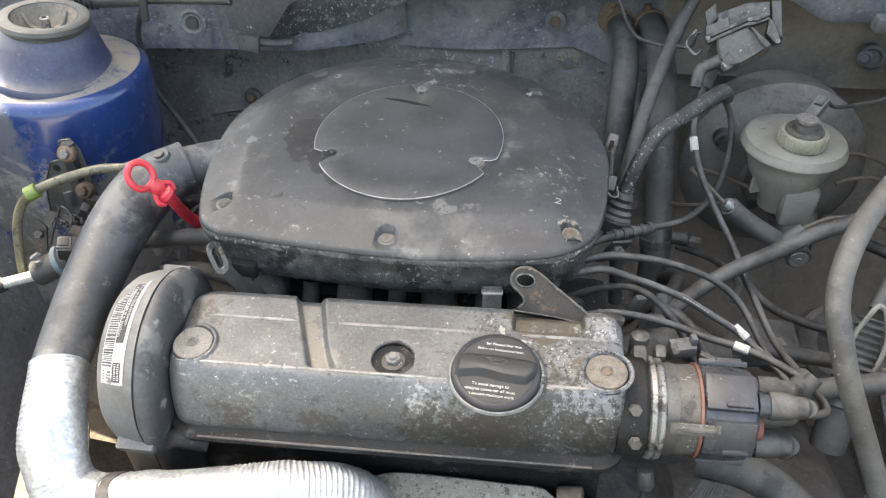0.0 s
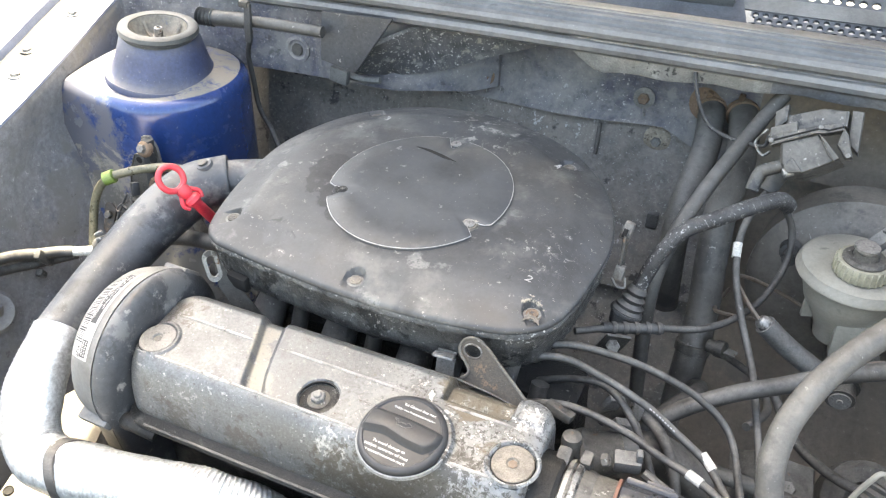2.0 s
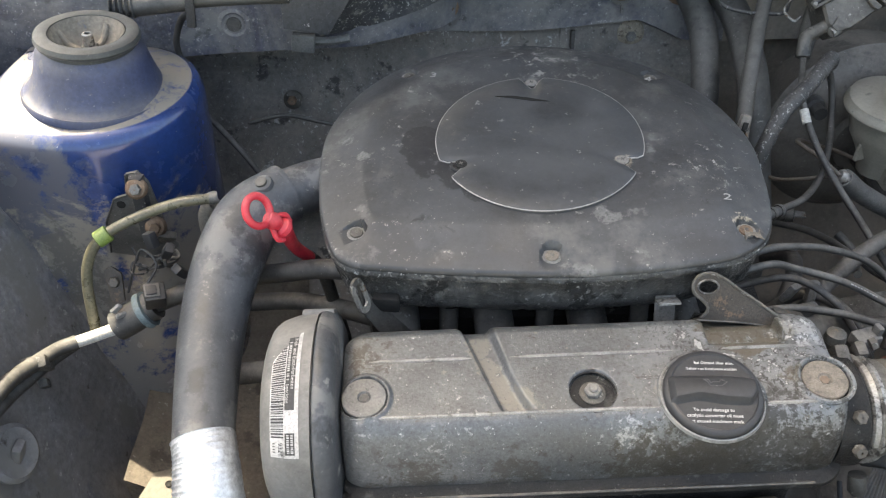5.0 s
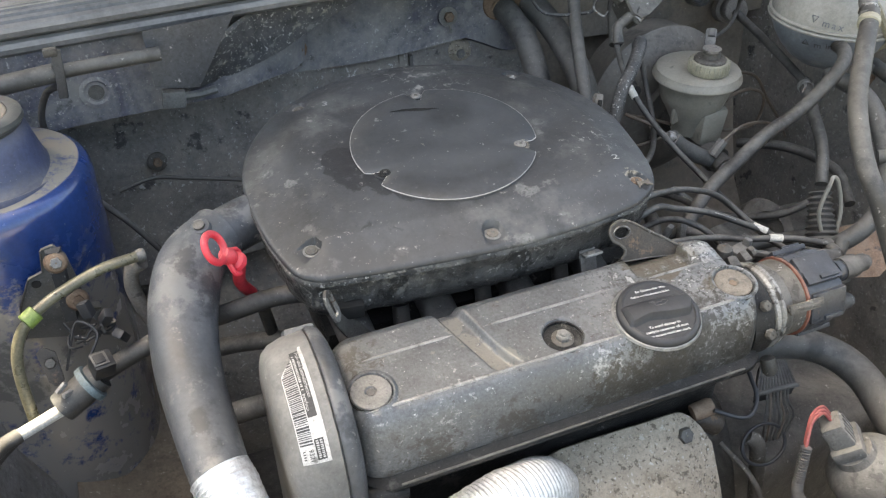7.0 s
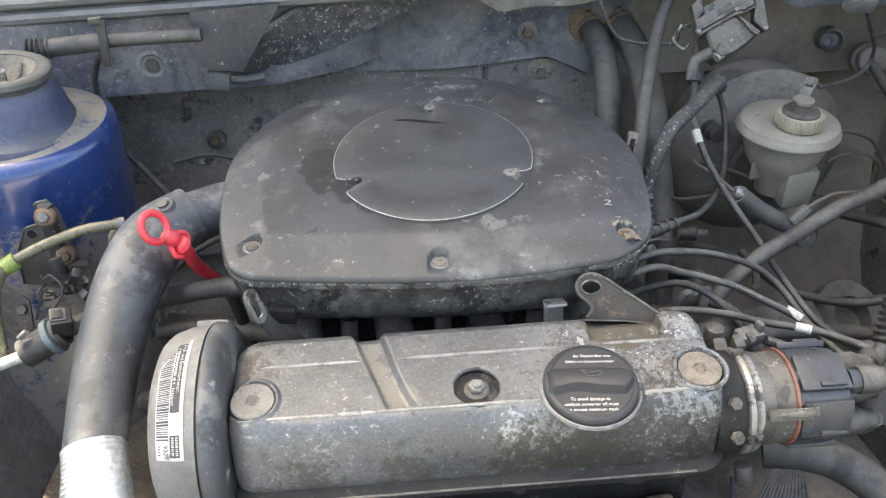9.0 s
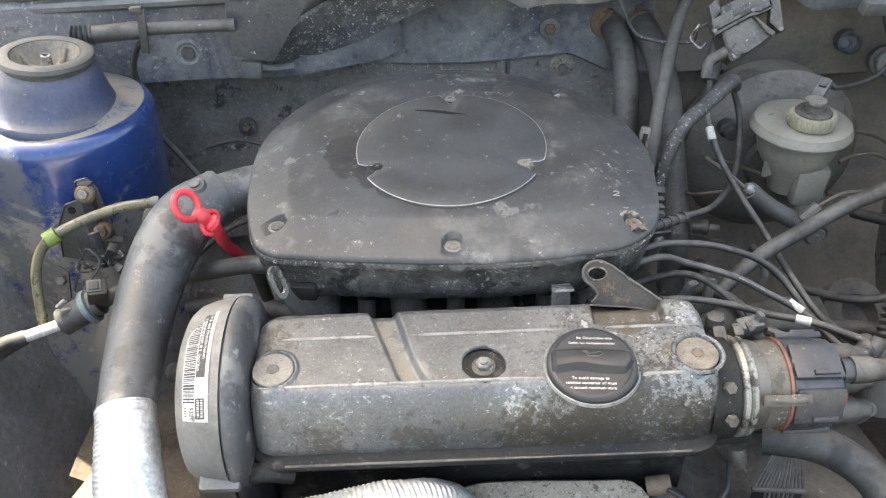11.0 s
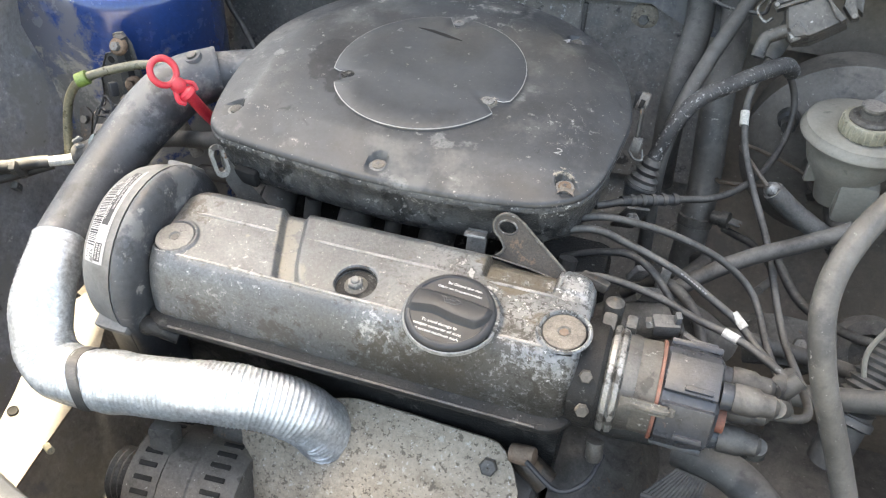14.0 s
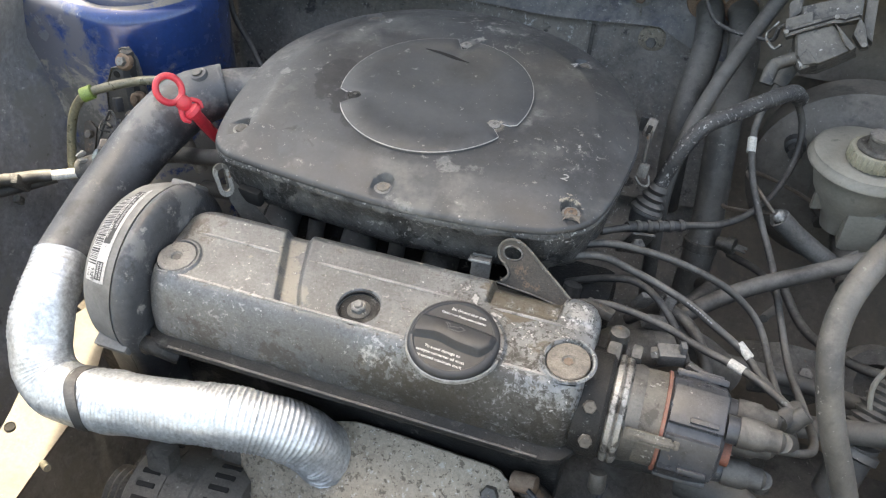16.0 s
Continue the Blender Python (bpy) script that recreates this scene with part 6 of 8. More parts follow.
part("boot", tube([(0.272, 1.068, 0.918), (0.252, 1.045, 0.905), (0.232, 1.003, 0.868)], lambda t: 0.0155 - 0.006 * t, 14), M_GREYHOSE, coil, "grey rubber boot")

# ---- heater hoses at the bulkhead ----
heat = "heater hoses at the bulkhead"
for pts, r in ((([(0.130, 1.205, 0.876), (0.137, 1.165, 0.866), (0.142, 1.115, 0.842), (0.136, 1.055, 0.800), (0.135, 1.03, 0.74), (0.14, 1.03, 0.64)]), 0.019),
               (([(0.172, 1.200, 0.880), (0.182, 1.160, 0.872), (0.190, 1.100, 0.850), (0.186, 1.020, 0.820), (0.190, 0.985, 0.765), (0.196, 0.960, 0.710), (0.197, 0.925, 0.66), (0.195, 0.90, 0.58)]), 0.0205)):
    h = thing("heater_hose", pts[-1], "thick dusty black heater hose bending down from the bulkhead", "hose", heat)
    part("hose_body", tube(pts, r, 18, 10), M_GREYHOSE, h)
    p0, p1 = Vector(pts[0]), Vector(pts[1])
    part("spring_clamp", lathe([(r + 0.001, 0.008), (r + 0.003, 0.009), (r + 0.003, 0.017), (r + 0.001, 0.018)], p0, p1 - p0, 20), M_RUST, h, "rusty spring clamp")
    part("clamp_ear", block((0.008, 0.006, 0.014), tuple(p0 + (p1 - p0).normalized() * 0.012 + V(-0.006, -0.006, r + 0.003)), (20, 10, 0), 0.0015), M_RUST, h)
    part("pipe_stub", lathe([(r - 0.003, -0.025), (r - 0.003, 0.005)], p0, p1 - p0, 16), M_RUST, h)
c = thing("hose_clamp", (0.197, 0.927, 0.665), "steel screw clamp round the heater hose", "clamp")
part("clamp_band", lathe([(0.0212, -0.007), (0.0228, -0.006), (0.0228, 0.006), (0.0212, 0.007)], (0.1965, 0.928, 0.665), (0.0, 0.33, 0.95), 24), M_DARKSTEEL, c)
part("clamp_screw", lathe([(0.009, 0), (0.009, 0.012), (0.011, 0.012), (0.011, 0.022), (0.004, 0.024)], (0.215, 0.915, 0.685), (1, -0.3, 0.2), 14), M_DARKSTEEL, c)
part("clamp_ear", block((0.026, 0.012, 0.003), (0.238, 0.908, 0.690), (0, 0, -15), 0.001), M_STEEL, c)
rustp = part("pipe_surround", lathe([(0.030, -0.004), (0.028, 0.002), (0.022, 0.004), (0.018, 0.004)], (0.128, 1.191, 0.882), (0, -1, 0.15), 24, caps=(True, True)), M_RUST)
tagged(rustp, "rust-stained surround of the heater pipe", "pipe flange", kind="structure")

# ---- bulkhead fixings ----
for x, y, z, r in ((0.037, 1.187, 0.873, 0.0115), (-0.209, 1.180, 0.862, 0.0115)):
    b = thing("bulkhead_bolt", (x, y, z), "rusty flanged bolt on the bulkhead", "bolt", "bulkhead bolts")
    part("washer", lathe([(r * 1.35, 0.0), (r * 1.35, 0.002), (r * 0.9, 0.003)], (x, y - 0.001, z), (0, -1, 0.2), 20), M_BOLTALU if x > 0 else M_RUST, b)
    part("head", hexhead((x, y - 0.003, z), (0, -1, 0.2), r * 0.75, 0.007), M_RUST, b)
    part("rust_run", tube([(x + 0.002, y - 0.004, z - 0.010), (x + 0.004, y - 0.005, z - 0.026)], 0.0022, 6, straight=True), M_BOLTALU, b)
g = thing("grommet", (0.063, 1.205, 0.802), "round brown-grey stained washer with a stud", "grommet")
part("grommet_disc", lathe([(0.022, 0.0), (0.0225, 0.006), (0.019, 0.010), (0.009, 0.012)], (0.063, 1.208, 0.802), (0, -1, 0.1), 26), M_SHIELD, g)
part("stud", hexhead((0.063, 1.200, 0.802), (0, -1, 0.1), 0.008, 0.009), M_BOLTALU, g)
g = thing("grommet", (-0.492, 1.085, 0.886), "oval blanking plug in the blue corner panel", "grommet")
part("grommet_disc", lathe([(0.021, 0.0), (0.021, 0.003), (0.016, 0.004), (0.013, 0.0015), (0.001, 0.0015)], (-0.492, 1.091, 0.886), (0.05, -1, 0.1), 28), M_BLUEDUST, g)
part("grommet_centre", lathe([(0.010, 0.001), (0.009, 0.004), (0.001, 0.004)], (-0.492, 1.090, 0.886), (0.05, -1, 0.1), 20), M_DARK, g)

# drain hose along the left corner
d = thing("drain_hose", (-0.515, 1.02, 0.945), "pale grey drain hose clipped along the corner panel", "hose")
part("hose_body", tube([(-0.540, 1.027, 0.946), (-0.50, 1.029, 0.9475), (-0.46, 1.030, 0.9485), (-0.405, 1.032, 0.949)], 0.0085, 14), M_GREYHOSE, d)
part("sleeve", tube([(-0.592, 1.022, 0.943), (-0.56, 1.025, 0.945), (-0.527, 1.027, 0.947)], 0.0115, 16), M_GREYHOSE, d, "wider grey sleeve")
part("bellows", tube([(-0.618, 1.018, 0.944), (-0.604, 1.020, 0.943), (-0.588, 1.022, 0.943)], lambda t: 0.0118 + 0.0020 * math.sin(t * 30), 16, 14), M_PLASTIC, d)
part("clip_strap", block((0.011, 0.006, 0.060), (-0.521, 1.013, 0.950), (0, 6, 0), 0.002), M_PLASTIC, d)
part("clip_nut", block((0.016, 0.010, 0.010), (-0.524, 1.013, 0.978), (0, 0, 0), 0.003), M_DARKSTEEL, d)
hose("loose_cable", [(-0.523, 1.018, 0.935), (-0.545, 1.045, 0.915), (-0.560, 1.052, 0.88), (-0.558, 1.054, 0.838), (-0.552, 1.052, 0.79), (-0.528, 1.045, 0.757), (-0.49, 1.02, 0.72), (-0.45, 1.00, 0.66)], 0.0042, M_RUBBER, "loose dark cable hanging down behind the strut tower", "cable")
hose("loose_cable", [(-0.50, 1.11, 0.722), (-0.45, 1.118, 0.728), (-0.40, 1.118, 0.716), (-0.33, 1.115, 0.698), (-0.28, 1.11, 0.68)], 0.0032, M_GREYHOSE, "thin grey cable lying across the lower bulkhead", "cable")
g = thing("grommet", (-0.44, 1.14, 0.738), "rusty washer and stud on the lower bulkhead", "grommet")
part("grommet_disc", lathe([(0.014, 0.0), (0.014, 0.004), (0.010, 0.006)], (-0.44, 1.150, 0.736), (0, -1, 0.25), 22), M_CAST, g)
part("stud", hexhead((-0.44, 1.145, 0.738), (0, -1, 0.25), 0.007, 0.010), M_RUST, g)

# ---- pressure valve block at the bulkhead ----
vb = thing("pressure_valve", (0.262, 0.99, 0.90), "tilted dusty grey boxy valve unit with a faceted face", "valve")
VZ = V(-0.15, -0.80, 0.58).normalized()
VX = V(0.983, -0.184, 0.0)
VX = (VX - VZ * VX.dot(VZ)).normalized()
VY = VZ.cross(VX)
VC = V(0.262, 0.985, 0.937)
VM = Matrix(((VX.x, VY.x, VZ.x, VC.x), (VX.y, VY.y, VZ.y, VC.y), (VX.z, VY.z, VZ.z, VC.z), (0, 0, 0, 1)))


def slab(outline, z0, z1, bev=0.0015, grow=1.0):
    """A bevelled slab of an outline in the valve's own plane, wider or narrower at its back."""
    cx = sum(p[0] for p in outline) / len(outline)
    cy = sum(p[1] for p in outline) / len(outline)
    ring = lambda k, z: [VM @ V(cx + (x - cx) * k, cy + (y - cy) * k, z) for x, y in outline]
    e = bev / 0.03
    return loft([ring(grow, z0), ring(1.0, z1 - bev), ring(1.0 - e, z1), ring(0.5, z1 + 0.0008)])


FACE = [(-0.0315, 0.0062), (0.0036, 0.0272), (0.0200, 0.0165), (0.0344, 0.0055), (0.0190, -0.0085), (0.0037, -0.0210), (-0.0113, -0.0262), (-0.0226, -0.0175)]
part("valve_body", slab(FACE, -0.045, 0.0, 0.003, 1.12), M_BLOCK, vb, smooth=False)
part("face_rib", slab([(0.0050, 0.0262), (0.0120, 0.0225), (0.0350, 0.0060), (0.0310, 0.0015), (0.0240, 0.0050)], -0.010, 0.006, 0.002), M_BLOCK, vb, smooth=False)
part("face_facet", slab([(-0.0120, -0.0075), (0.0030, -0.0200), (-0.0110, -0.0255), (-0.0180, -0.0200)], -0.010, 0.003, 0.002), M_BLOCK, vb, smooth=False)
part("flange", slab([(-0.0452, 0.0050), (-0.0393, -0.0010), (0.0030, 0.0262), (0.0132, 0.0290), (0.0275, 0.0370), (0.0250, 0.0440), (0.0028, 0.0360), (-0.0430, 0.0100)], -0.012, 0.004, 0.0015), M_BLOCK, vb, smooth=False)
part("flange_seam", tube([VM @ V(x, y, 0.0046) for x, y in ((-0.041, 0.0035), (0.0030, 0.0312), (0.0140, 0.0325), (0.0265, 0.0405))], 0.0012, 6, straight=True), M_HOLE, vb)
part("upper_shell", slab([(-0.0370, 0.0380), (-0.0016, 0.0570), (0.0245, 0.0610), (0.0280, 0.0440), (0.0048, 0.0350), (-0.0300, 0.0150)], -0.045, -0.006, 0.003, 1.05), M_BLOCK, vb, smooth=False)
part("side_block", slab([(-0.0466, 0.0182), (-0.0214, 0.0336), (-0.0171, 0.0224), (-0.0431, 0.0069)], -0.020, 0.005, 0.002), M_BLOCK, vb, smooth=False)
part("side_tab", slab([(-0.0500, 0.0390), (-0.0385, 0.0520), (-0.0340, 0.0320), (-0.0430, 0.0185)], -0.022, -0.006, 0.002), M_BLOCK, vb, smooth=False)
part("valve_lug", slab([(0.0264, 0.0200), (0.0266, 0.0403), (0.0335, 0.0345), (0.0468, 0.0105), (0.0400, 0.0075)], -0.014, 0.002, 0.003), M_BLOCK, vb, smooth=False)
part("mounting_post", slab([(0.0264, 0.0640), (0.0383, 0.0660), (0.0487, 0.0186), (0.0352, 0.0268)], -0.030, -0.014, 0.002), M_BLOCK, vb, smooth=False)
for x, y, z in ((-0.0405, 0.0045, 0.004), (0.0415, 0.0115, 0.002), (0.0045, 0.0335, 0.004)):
    part("cover_screw", lathe([(0.0028, 0.0), (0.0026, 0.002), (0.001, 0.002)], VM @ V(x, y, z), VZ, 12), M_BOLTALU, vb)
part("valve_nipple", tube([VM @ V(-0.008, -0.020, -0.006), VM @ V(-0.0165, -0.0265, -0.004)], 0.0062, 12, straight=True), M_STEEL, vb)
part("outlet_elbow", tube([VM @ V(-0.016, -0.014, -0.010), VM @ V(-0.028, -0.022, -0.012), VM @ V(-0.0395, -0.0300, -0.012), VM @ V(-0.0425, -0.037, -0.012), VM @ V(-0.0430, -0.055, -0.012)], 0.0078, 14), M_BLOCK, vb, "grey rubber elbow")
part("spring_wire", tube([(0.215, 1.035, 0.935), (0.205, 1.03, 0.918), (0.216, 1.02, 0.908), (0.224, 1.02, 0.914)], 0.0018, 6), M_STEEL, vb)

# long hose from the scuttle down behind the air cleaner, and the vacuum hose
hose("breather_hose", [(0.222, 1.12, 0.945), (0.208, 1.10, 0.925), (0.185, 1.045, 0.893), (0.163, 0.985, 0.862), (0.145, 0.93, 0.825), (0.135, 0.895, 0.770), (0.138, 0.88, 0.69), (0.145, 0.87, 0.60)], 0.0095, M_GREYHOSE, "long dusty grey breather hose running down from the scuttle")
vac = thing("vacuum_hose", (0.127, 0.835, 0.79), "cracked black vacuum hose with a bellows end", "hose")
VH = [(0.124, 0.826, 0.792), (0.131, 0.838, 0.818), (0.142, 0.848, 0.850), (0.160, 0.865, 0.876), (0.190, 0.893, 0.885), (0.222, 0.930, 0.888), (0.248, 0.965, 0.884), (0.260, 0.985, 0.868)]
part("hose_body", tube(VH, lambda t: 0.0085 + 0.0015 * t, 14, 10), M_BRAID, vac)
part("bellows", lathe([(0.018, -0.004), (0.019, 0.0), (0.016, 0.004), (0.017, 0.008), (0.012, 0.012), (0.0145, 0.017), (0.010, 0.021), (0.0125, 0.026), (0.0095, 0.032)], (0.121, 0.822, 0.781), (0.25, 0.35, 1), 22), M_RUBBER, vac)
part("bellows_flange", lathe([(0.014, -0.020), (0.017, -0.006), (0.0195, -0.004), (0.0195, -0.001)], (0.121, 0.822, 0.781), (0.25, 0.35, 1), 22), M_GREYPLASTIC, vac)
hose("thin_cable", [(0.255, 0.982, 0.870), (0.272, 0.985, 0.835), (0.276, 0.968, 0.800), (0.262, 0.925, 0.775), (0.236, 0.880, 0.765), (0.205, 0.845, 0.765), (0.168, 0.815, 0.775), (0.125, 0.785, 0.785), (0.08, 0.75, 0.79)], 0.0042, M_RUBBER, "thin black throttle cable in a wide loop", "cable")
ad = thing("cable_adjuster", (0.13, 0.79, 0.786), "threaded plastic cable adjuster beside the air cleaner", "cable adjuster")
part("sleeve", tube([(0.105, 0.772, 0.787), (0.165, 0.812, 0.776)], 0.0062, 12, straight=True), M_PLASTIC, ad)
for k in range(5):
    s = k / 4
    p = V(0.115 + 0.045 * s, 0.779 + 0.030 * s, 0.785 - 0.008 * s)
    part("thread_nut", lathe([(0.0074, -0.002), (0.0080, 0.002), (0.0068, 0.004)], p, (0.06, 0.04, -0.011), 10), M_RUBBER, ad)

# cover clip at the side of the air cleaner
cl = thing("cover_clip", (0.108, 0.815, 0.84), "grubby brown clip with a tab beside the air cleaner", "clip")
part("clip_strap", block((0.004, 0.014, 0.050), (0.106, 0.822, 0.852), (-18, -4, -6), 0.001), M_DARKSTEEL, cl)
part("clip_hook", block((0.013, 0.011, 0.022), (0.104, 0.836, 0.878), (-18, 10, -6), 0.003, taper=0.85), M_BUSH, cl, "grubby plastic tab")
part("clip_slot", block((0.005, 0.003, 0.010), (0.103, 0.829, 0.879), (-18, 10, -6), 0.0005), M_HOLE, cl)
part("clip_foot", block((0.011, 0.010, 0.016), (0.107, 0.812, 0.838), (-18, 5, -6), 0.002), M_BOLTALU, cl)
part("clip_loop", tube([(0.100, 0.806, 0.832), (0.108, 0.801, 0.826), (0.116, 0.803, 0.826), (0.114, 0.810, 0.834)], 0.0014, 6), M_BOLTALU, cl)

# ---- brake booster, master cylinder and reservoir ----
bo = thing("brake_booster", (0.362, 1.10, 0.63), "large dark round brake booster drum", "brake booster")
BO, BA = V(0.364, 1.075, 0.722), V(0, -1, 0.05)
part("rear_shell", lathe([(0.10, -0.06), (0.124, -0.04), (0.126, 0.0), (0.127, 0.010)], BO, BA, 56, caps=(True, False)), M_BOOSTER, bo)
part("crimped_rim", lathe([(0.1265, 0.0095), (0.1305, 0.012), (0.1305, 0.020), (0.1258, 0.0245)], BO, BA, 56, caps=(False, False)), M_BOOSTER, bo)
part("front_shell", lathe([(0.1262, 0.024), (0.120, 0.030), (0.112, 0.040), (0.085, 0.050), (0.05, 0.053), (0.045, 0.062), (0.001, 0.062)], BO, BA, 56, caps=(False, True)), M_BOOSTER, bo)
for q in (60, 240):
    part("stud_nut", hexhead(BO + BA * 0.056 + V(0.05 * math.cos(radians(q)), 0, 0.05 * math.sin(radians(q))), BA, 0.009, 0.010), M_DARKSTEEL, bo)
part("vacuum_port", lathe([(0.014, 0.0), (0.013, 0.012), (0.009, 0.014), (0.009, 0.03)], BO + V(-0.085, -0.045, 0.06), BA, 16), M_PLASTIC, bo)
mc = thing("master_cylinder", (0.365, 0.93, 0.68), "cast brake master cylinder with pipe unions", "master cylinder")
part("cylinder_body", tube([(0.363, 1.02, 0.715), (0.366, 0.96, 0.708), (0.370, 0.89, 0.700)], 0.021, 18), M_DARKSTEEL, mc)
part("cylinder_end", tube([(0.370, 0.892, 0.700), (0.371, 0.872, 0.697)], 0.0165, 18, straight=True), M_DARKSTEEL, mc)
part("end_plug", lathe([(0.0125, 0.0), (0.012, 0.003), (0.004, 0.003), (0.003, 0.0045), (0.001, 0.0045)], (0.371, 0.872, 0.697), (0.02, -1, -0.05), 20), M_BOLTALU, mc)
part("union", tube([(0.352, 0.884, 0.716), (0.371, 0.888, 0.736)], 0.008, 8, straight=True), M_BOLTALU, mc)
part("union", tube([(0.385, 0.945, 0.710), (0.402, 0.935, 0.718)], 0.008, 8, straight=True), M_BOLTALU, mc)
sw = part("pressure_regulator", tube([(0.270, 0.886, 0.764), (0.300, 0.890, 0.738), (0.340, 0.893, 0.712), (0.362, 0.894, 0.702)], 0.0125, 14), M_GREYPLASTIC, mc, "grey inclined union body")
part("regulator_tip", lathe([(0.007, 0.0), (0.010, 0.006), (0.009, 0.014), (0.006, 0.018)], (0.277, 0.886, 0.759), (-1, -0.05, 0.75), 12), M_STEEL, sw)
for pts in ([(0.370, 0.888, 0.735), (0.388, 0.889, 0.747), (0.405, 0.89, 0.754), (0.430, 0.89, 0.7545), (0.455, 0.893, 0.747), (0.484, 0.90, 0.728), (0.51, 0.94, 0.68)], [(0.420, 0.955, 0.762), (0.437, 0.96, 0.768), (0.465, 0.96, 0.772), (0.492, 0.96, 0.760), (0.504, 0.962, 0.738), (0.500, 0.965, 0.702), (0.470, 0.97, 0.692), (0.425, 0.97, 0.700)],
            [(0.405, 0.95, 0.812), (0.447, 0.97, 0.800), (0.485, 0.97, 0.784), (0.516, 0.97, 0.742), (0.556, 0.97, 0.694), (0.59, 0.98, 0.65)], [(0.262, 0.884, 0.770), (0.240, 0.900, 0.785), (0.225, 0.935, 0.785), (0.250, 0.965, 0.765), (0.30, 0.97, 0.745), (0.33, 0.96, 0.735)],
            [(0.265, 0.89, 0.765), (0.225, 0.91, 0.745), (0.21, 0.95, 0.72), (0.22, 1.05, 0.68)]):
    tagged(part("brake_pipe", tube(pts, 0.0027, 8, 10), M_COPPER), "thin brown brake pipe curving from the master cylinder", "brake pipe", "brake pipes")
rs = thing("brake_reservoir", (0.347, 0.925, 0.72), "yellowed translucent brake fluid reservoir with a ribbed cap", "reservoir")
RA = V(0.350, 0.952, -0.009)
RK = V(0.350, 0.930, -0.006)
part("bowl", lathe([(0.024, 0.735), (0.028, 0.755), (0.038, 0.774), (0.048, 0.790), (0.053, 0.806), (0.0550, 0.820), (0.0580, 0.8245), (0.0650, 0.826), (0.0668, 0.829), (0.0662, 0.833), (0.0635, 0.836), (0.0625, 0.8405), (0.058, 0.8430), (0.030, 0.8455), (0.001, 0.8455)], RA, (0, 0, 1), 56), M_RESERVOIR, rs)
part("foot_box", block((0.040, 0.036, 0.06), (0.366, 0.928, 0.748), (0, 0, 0), 0.008, taper=1.15), M_RESERVOIR, rs)
for q in (20, 200, 300):
    d = V(math.cos(radians(q)), math.sin(radians(q)), 0)
    part("web", block((0.006, 0.030, 0.045), tuple(RA + d * 0.032 + V(0, 0, 0.785)), (0, 0, q + 90), 0.002), M_RESERVOIR, rs)
rc = part("cap", lathe([(0.0280, 0.843), (0.0287, 0.845), (0.0287, 0.858), (0.0276, 0.8605), (0.0258, 0.861), (0.0225, 0.8600), (0.001, 0.8600)], RK, (0, 0, 1), 40), M_CAPYEL, rs, "yellowed ribbed screw cap")
for k in range(26):
    q = 2 * math.pi * k / 26
    part("cap_rib", block((0.0030, 0.0026, 0.017), tuple(RK + V(0.0287 * math.cos(q), 0.0287 * math.sin(q), 0.8515)), (0, 0, math.degrees(q)), 0.0008, segs=1), M_CAPYEL, rc)
part("float_switch", lathe([(0.0235, 0.8600), (0.0235, 0.8625), (0.0208, 0.8655), (0.014, 0.866), (0.013, 0.872), (0.012, 0.8725), (0.0115, 0.877), (0.006, 0.8775)], RK, (0, 0, 1), 28), M_ALTERN, rs)
part("switch_button", lathe([(0.0135, 0.8765), (0.0135, 0.8795), (0.006, 0.8808), (0.001, 0.880)], RK + V(-0.002, -0.002, 0), (0, 0, 1), 20), M_BUSH, rs)
pg = thing("switch_plug", (0.366, 0.953, 0.89), "grey plastic plug on the reservoir switch", "plug")
part("plug_body", block((0.016, 0.040, 0.014), (0.365, 0.956, 0.871), (20, 0, -38), 0.003), M_GREYPLASTIC, pg)
part("plug_latch", block((0.010, 0.016, 0.006), (0.369, 0.960, 0.881), (20, 0, -38), 0.001), M_PLASTIC, pg)
part("plug_wire", tube([(0.376, 0.972, 0.880), (0.395, 0.985, 0.862), (0.413, 1.000, 0.854), (0.448, 1.03, 0.843), (0.496, 1.07, 0.833), (0.524, 1.093, 0.841), (0.523, 1.09, 0.866), (0.509, 1.08, 0.887), (0.490, 1.065, 0.912), (0.468, 1.05, 0.945)], 0.003, 8), M_GREYHOSE, pg)
part("wire_branch", tube([(0.505, 1.075, 0.892), (0.506, 1.05, 0.903), (0.519, 1.045, 0.914), (0.516, 1.05, 0.934), (0.506, 1.06, 0.960)], 0.0026, 8), M_GREYHOSE, pg)
part("loom_plug", block((0.040, 0.018, 0.020), (0.452, 1.040, 0.952), (10, 5, 5), 0.004), M_GREYPLASTIC, pg, "grey connector at the bulkhead")

# ---- coolant tank and its hoses ----
tk = thing("coolant_tank", (0.515, 0.88, 0.83), "dusty pale blue round coolant expansion tank", "coolant tank")
TK = V(0.537, 0.902, 0.905)
TA = (0.02, 0, 1)
part("lower_shell", lathe([(0.02, -0.072), (0.036, -0.069), (0.053, -0.058), (0.067, -0.044), (0.0785, -0.028), (0.0860, -0.013), (0.0900, 0.0)], TK, TA, 56, caps=(True, False)), M_TANK, tk)
part("seam", lathe([(0.0890, -0.0045), (0.0930, -0.0040), (0.0938, -0.0015), (0.0925, 0.0005), (0.0905, 0.0008), (0.0915, 0.0020), (0.0932, 0.0035), (0.0925, 0.0055), (0.0890, 0.0065)], TK, TA, 56, caps=(False, False)), M_TANKTOP, tk)
part("upper_shell", lathe([(0.0895, 0.005), (0.0890, 0.012), (0.0860, 0.024), (0.0800, 0.036), (0.070, 0.047), (0.056, 0.056), (0.046, 0.062), (0.042, 0.070)], TK, TA, 56, caps=(False, True)), M_TANKTOP, tk)
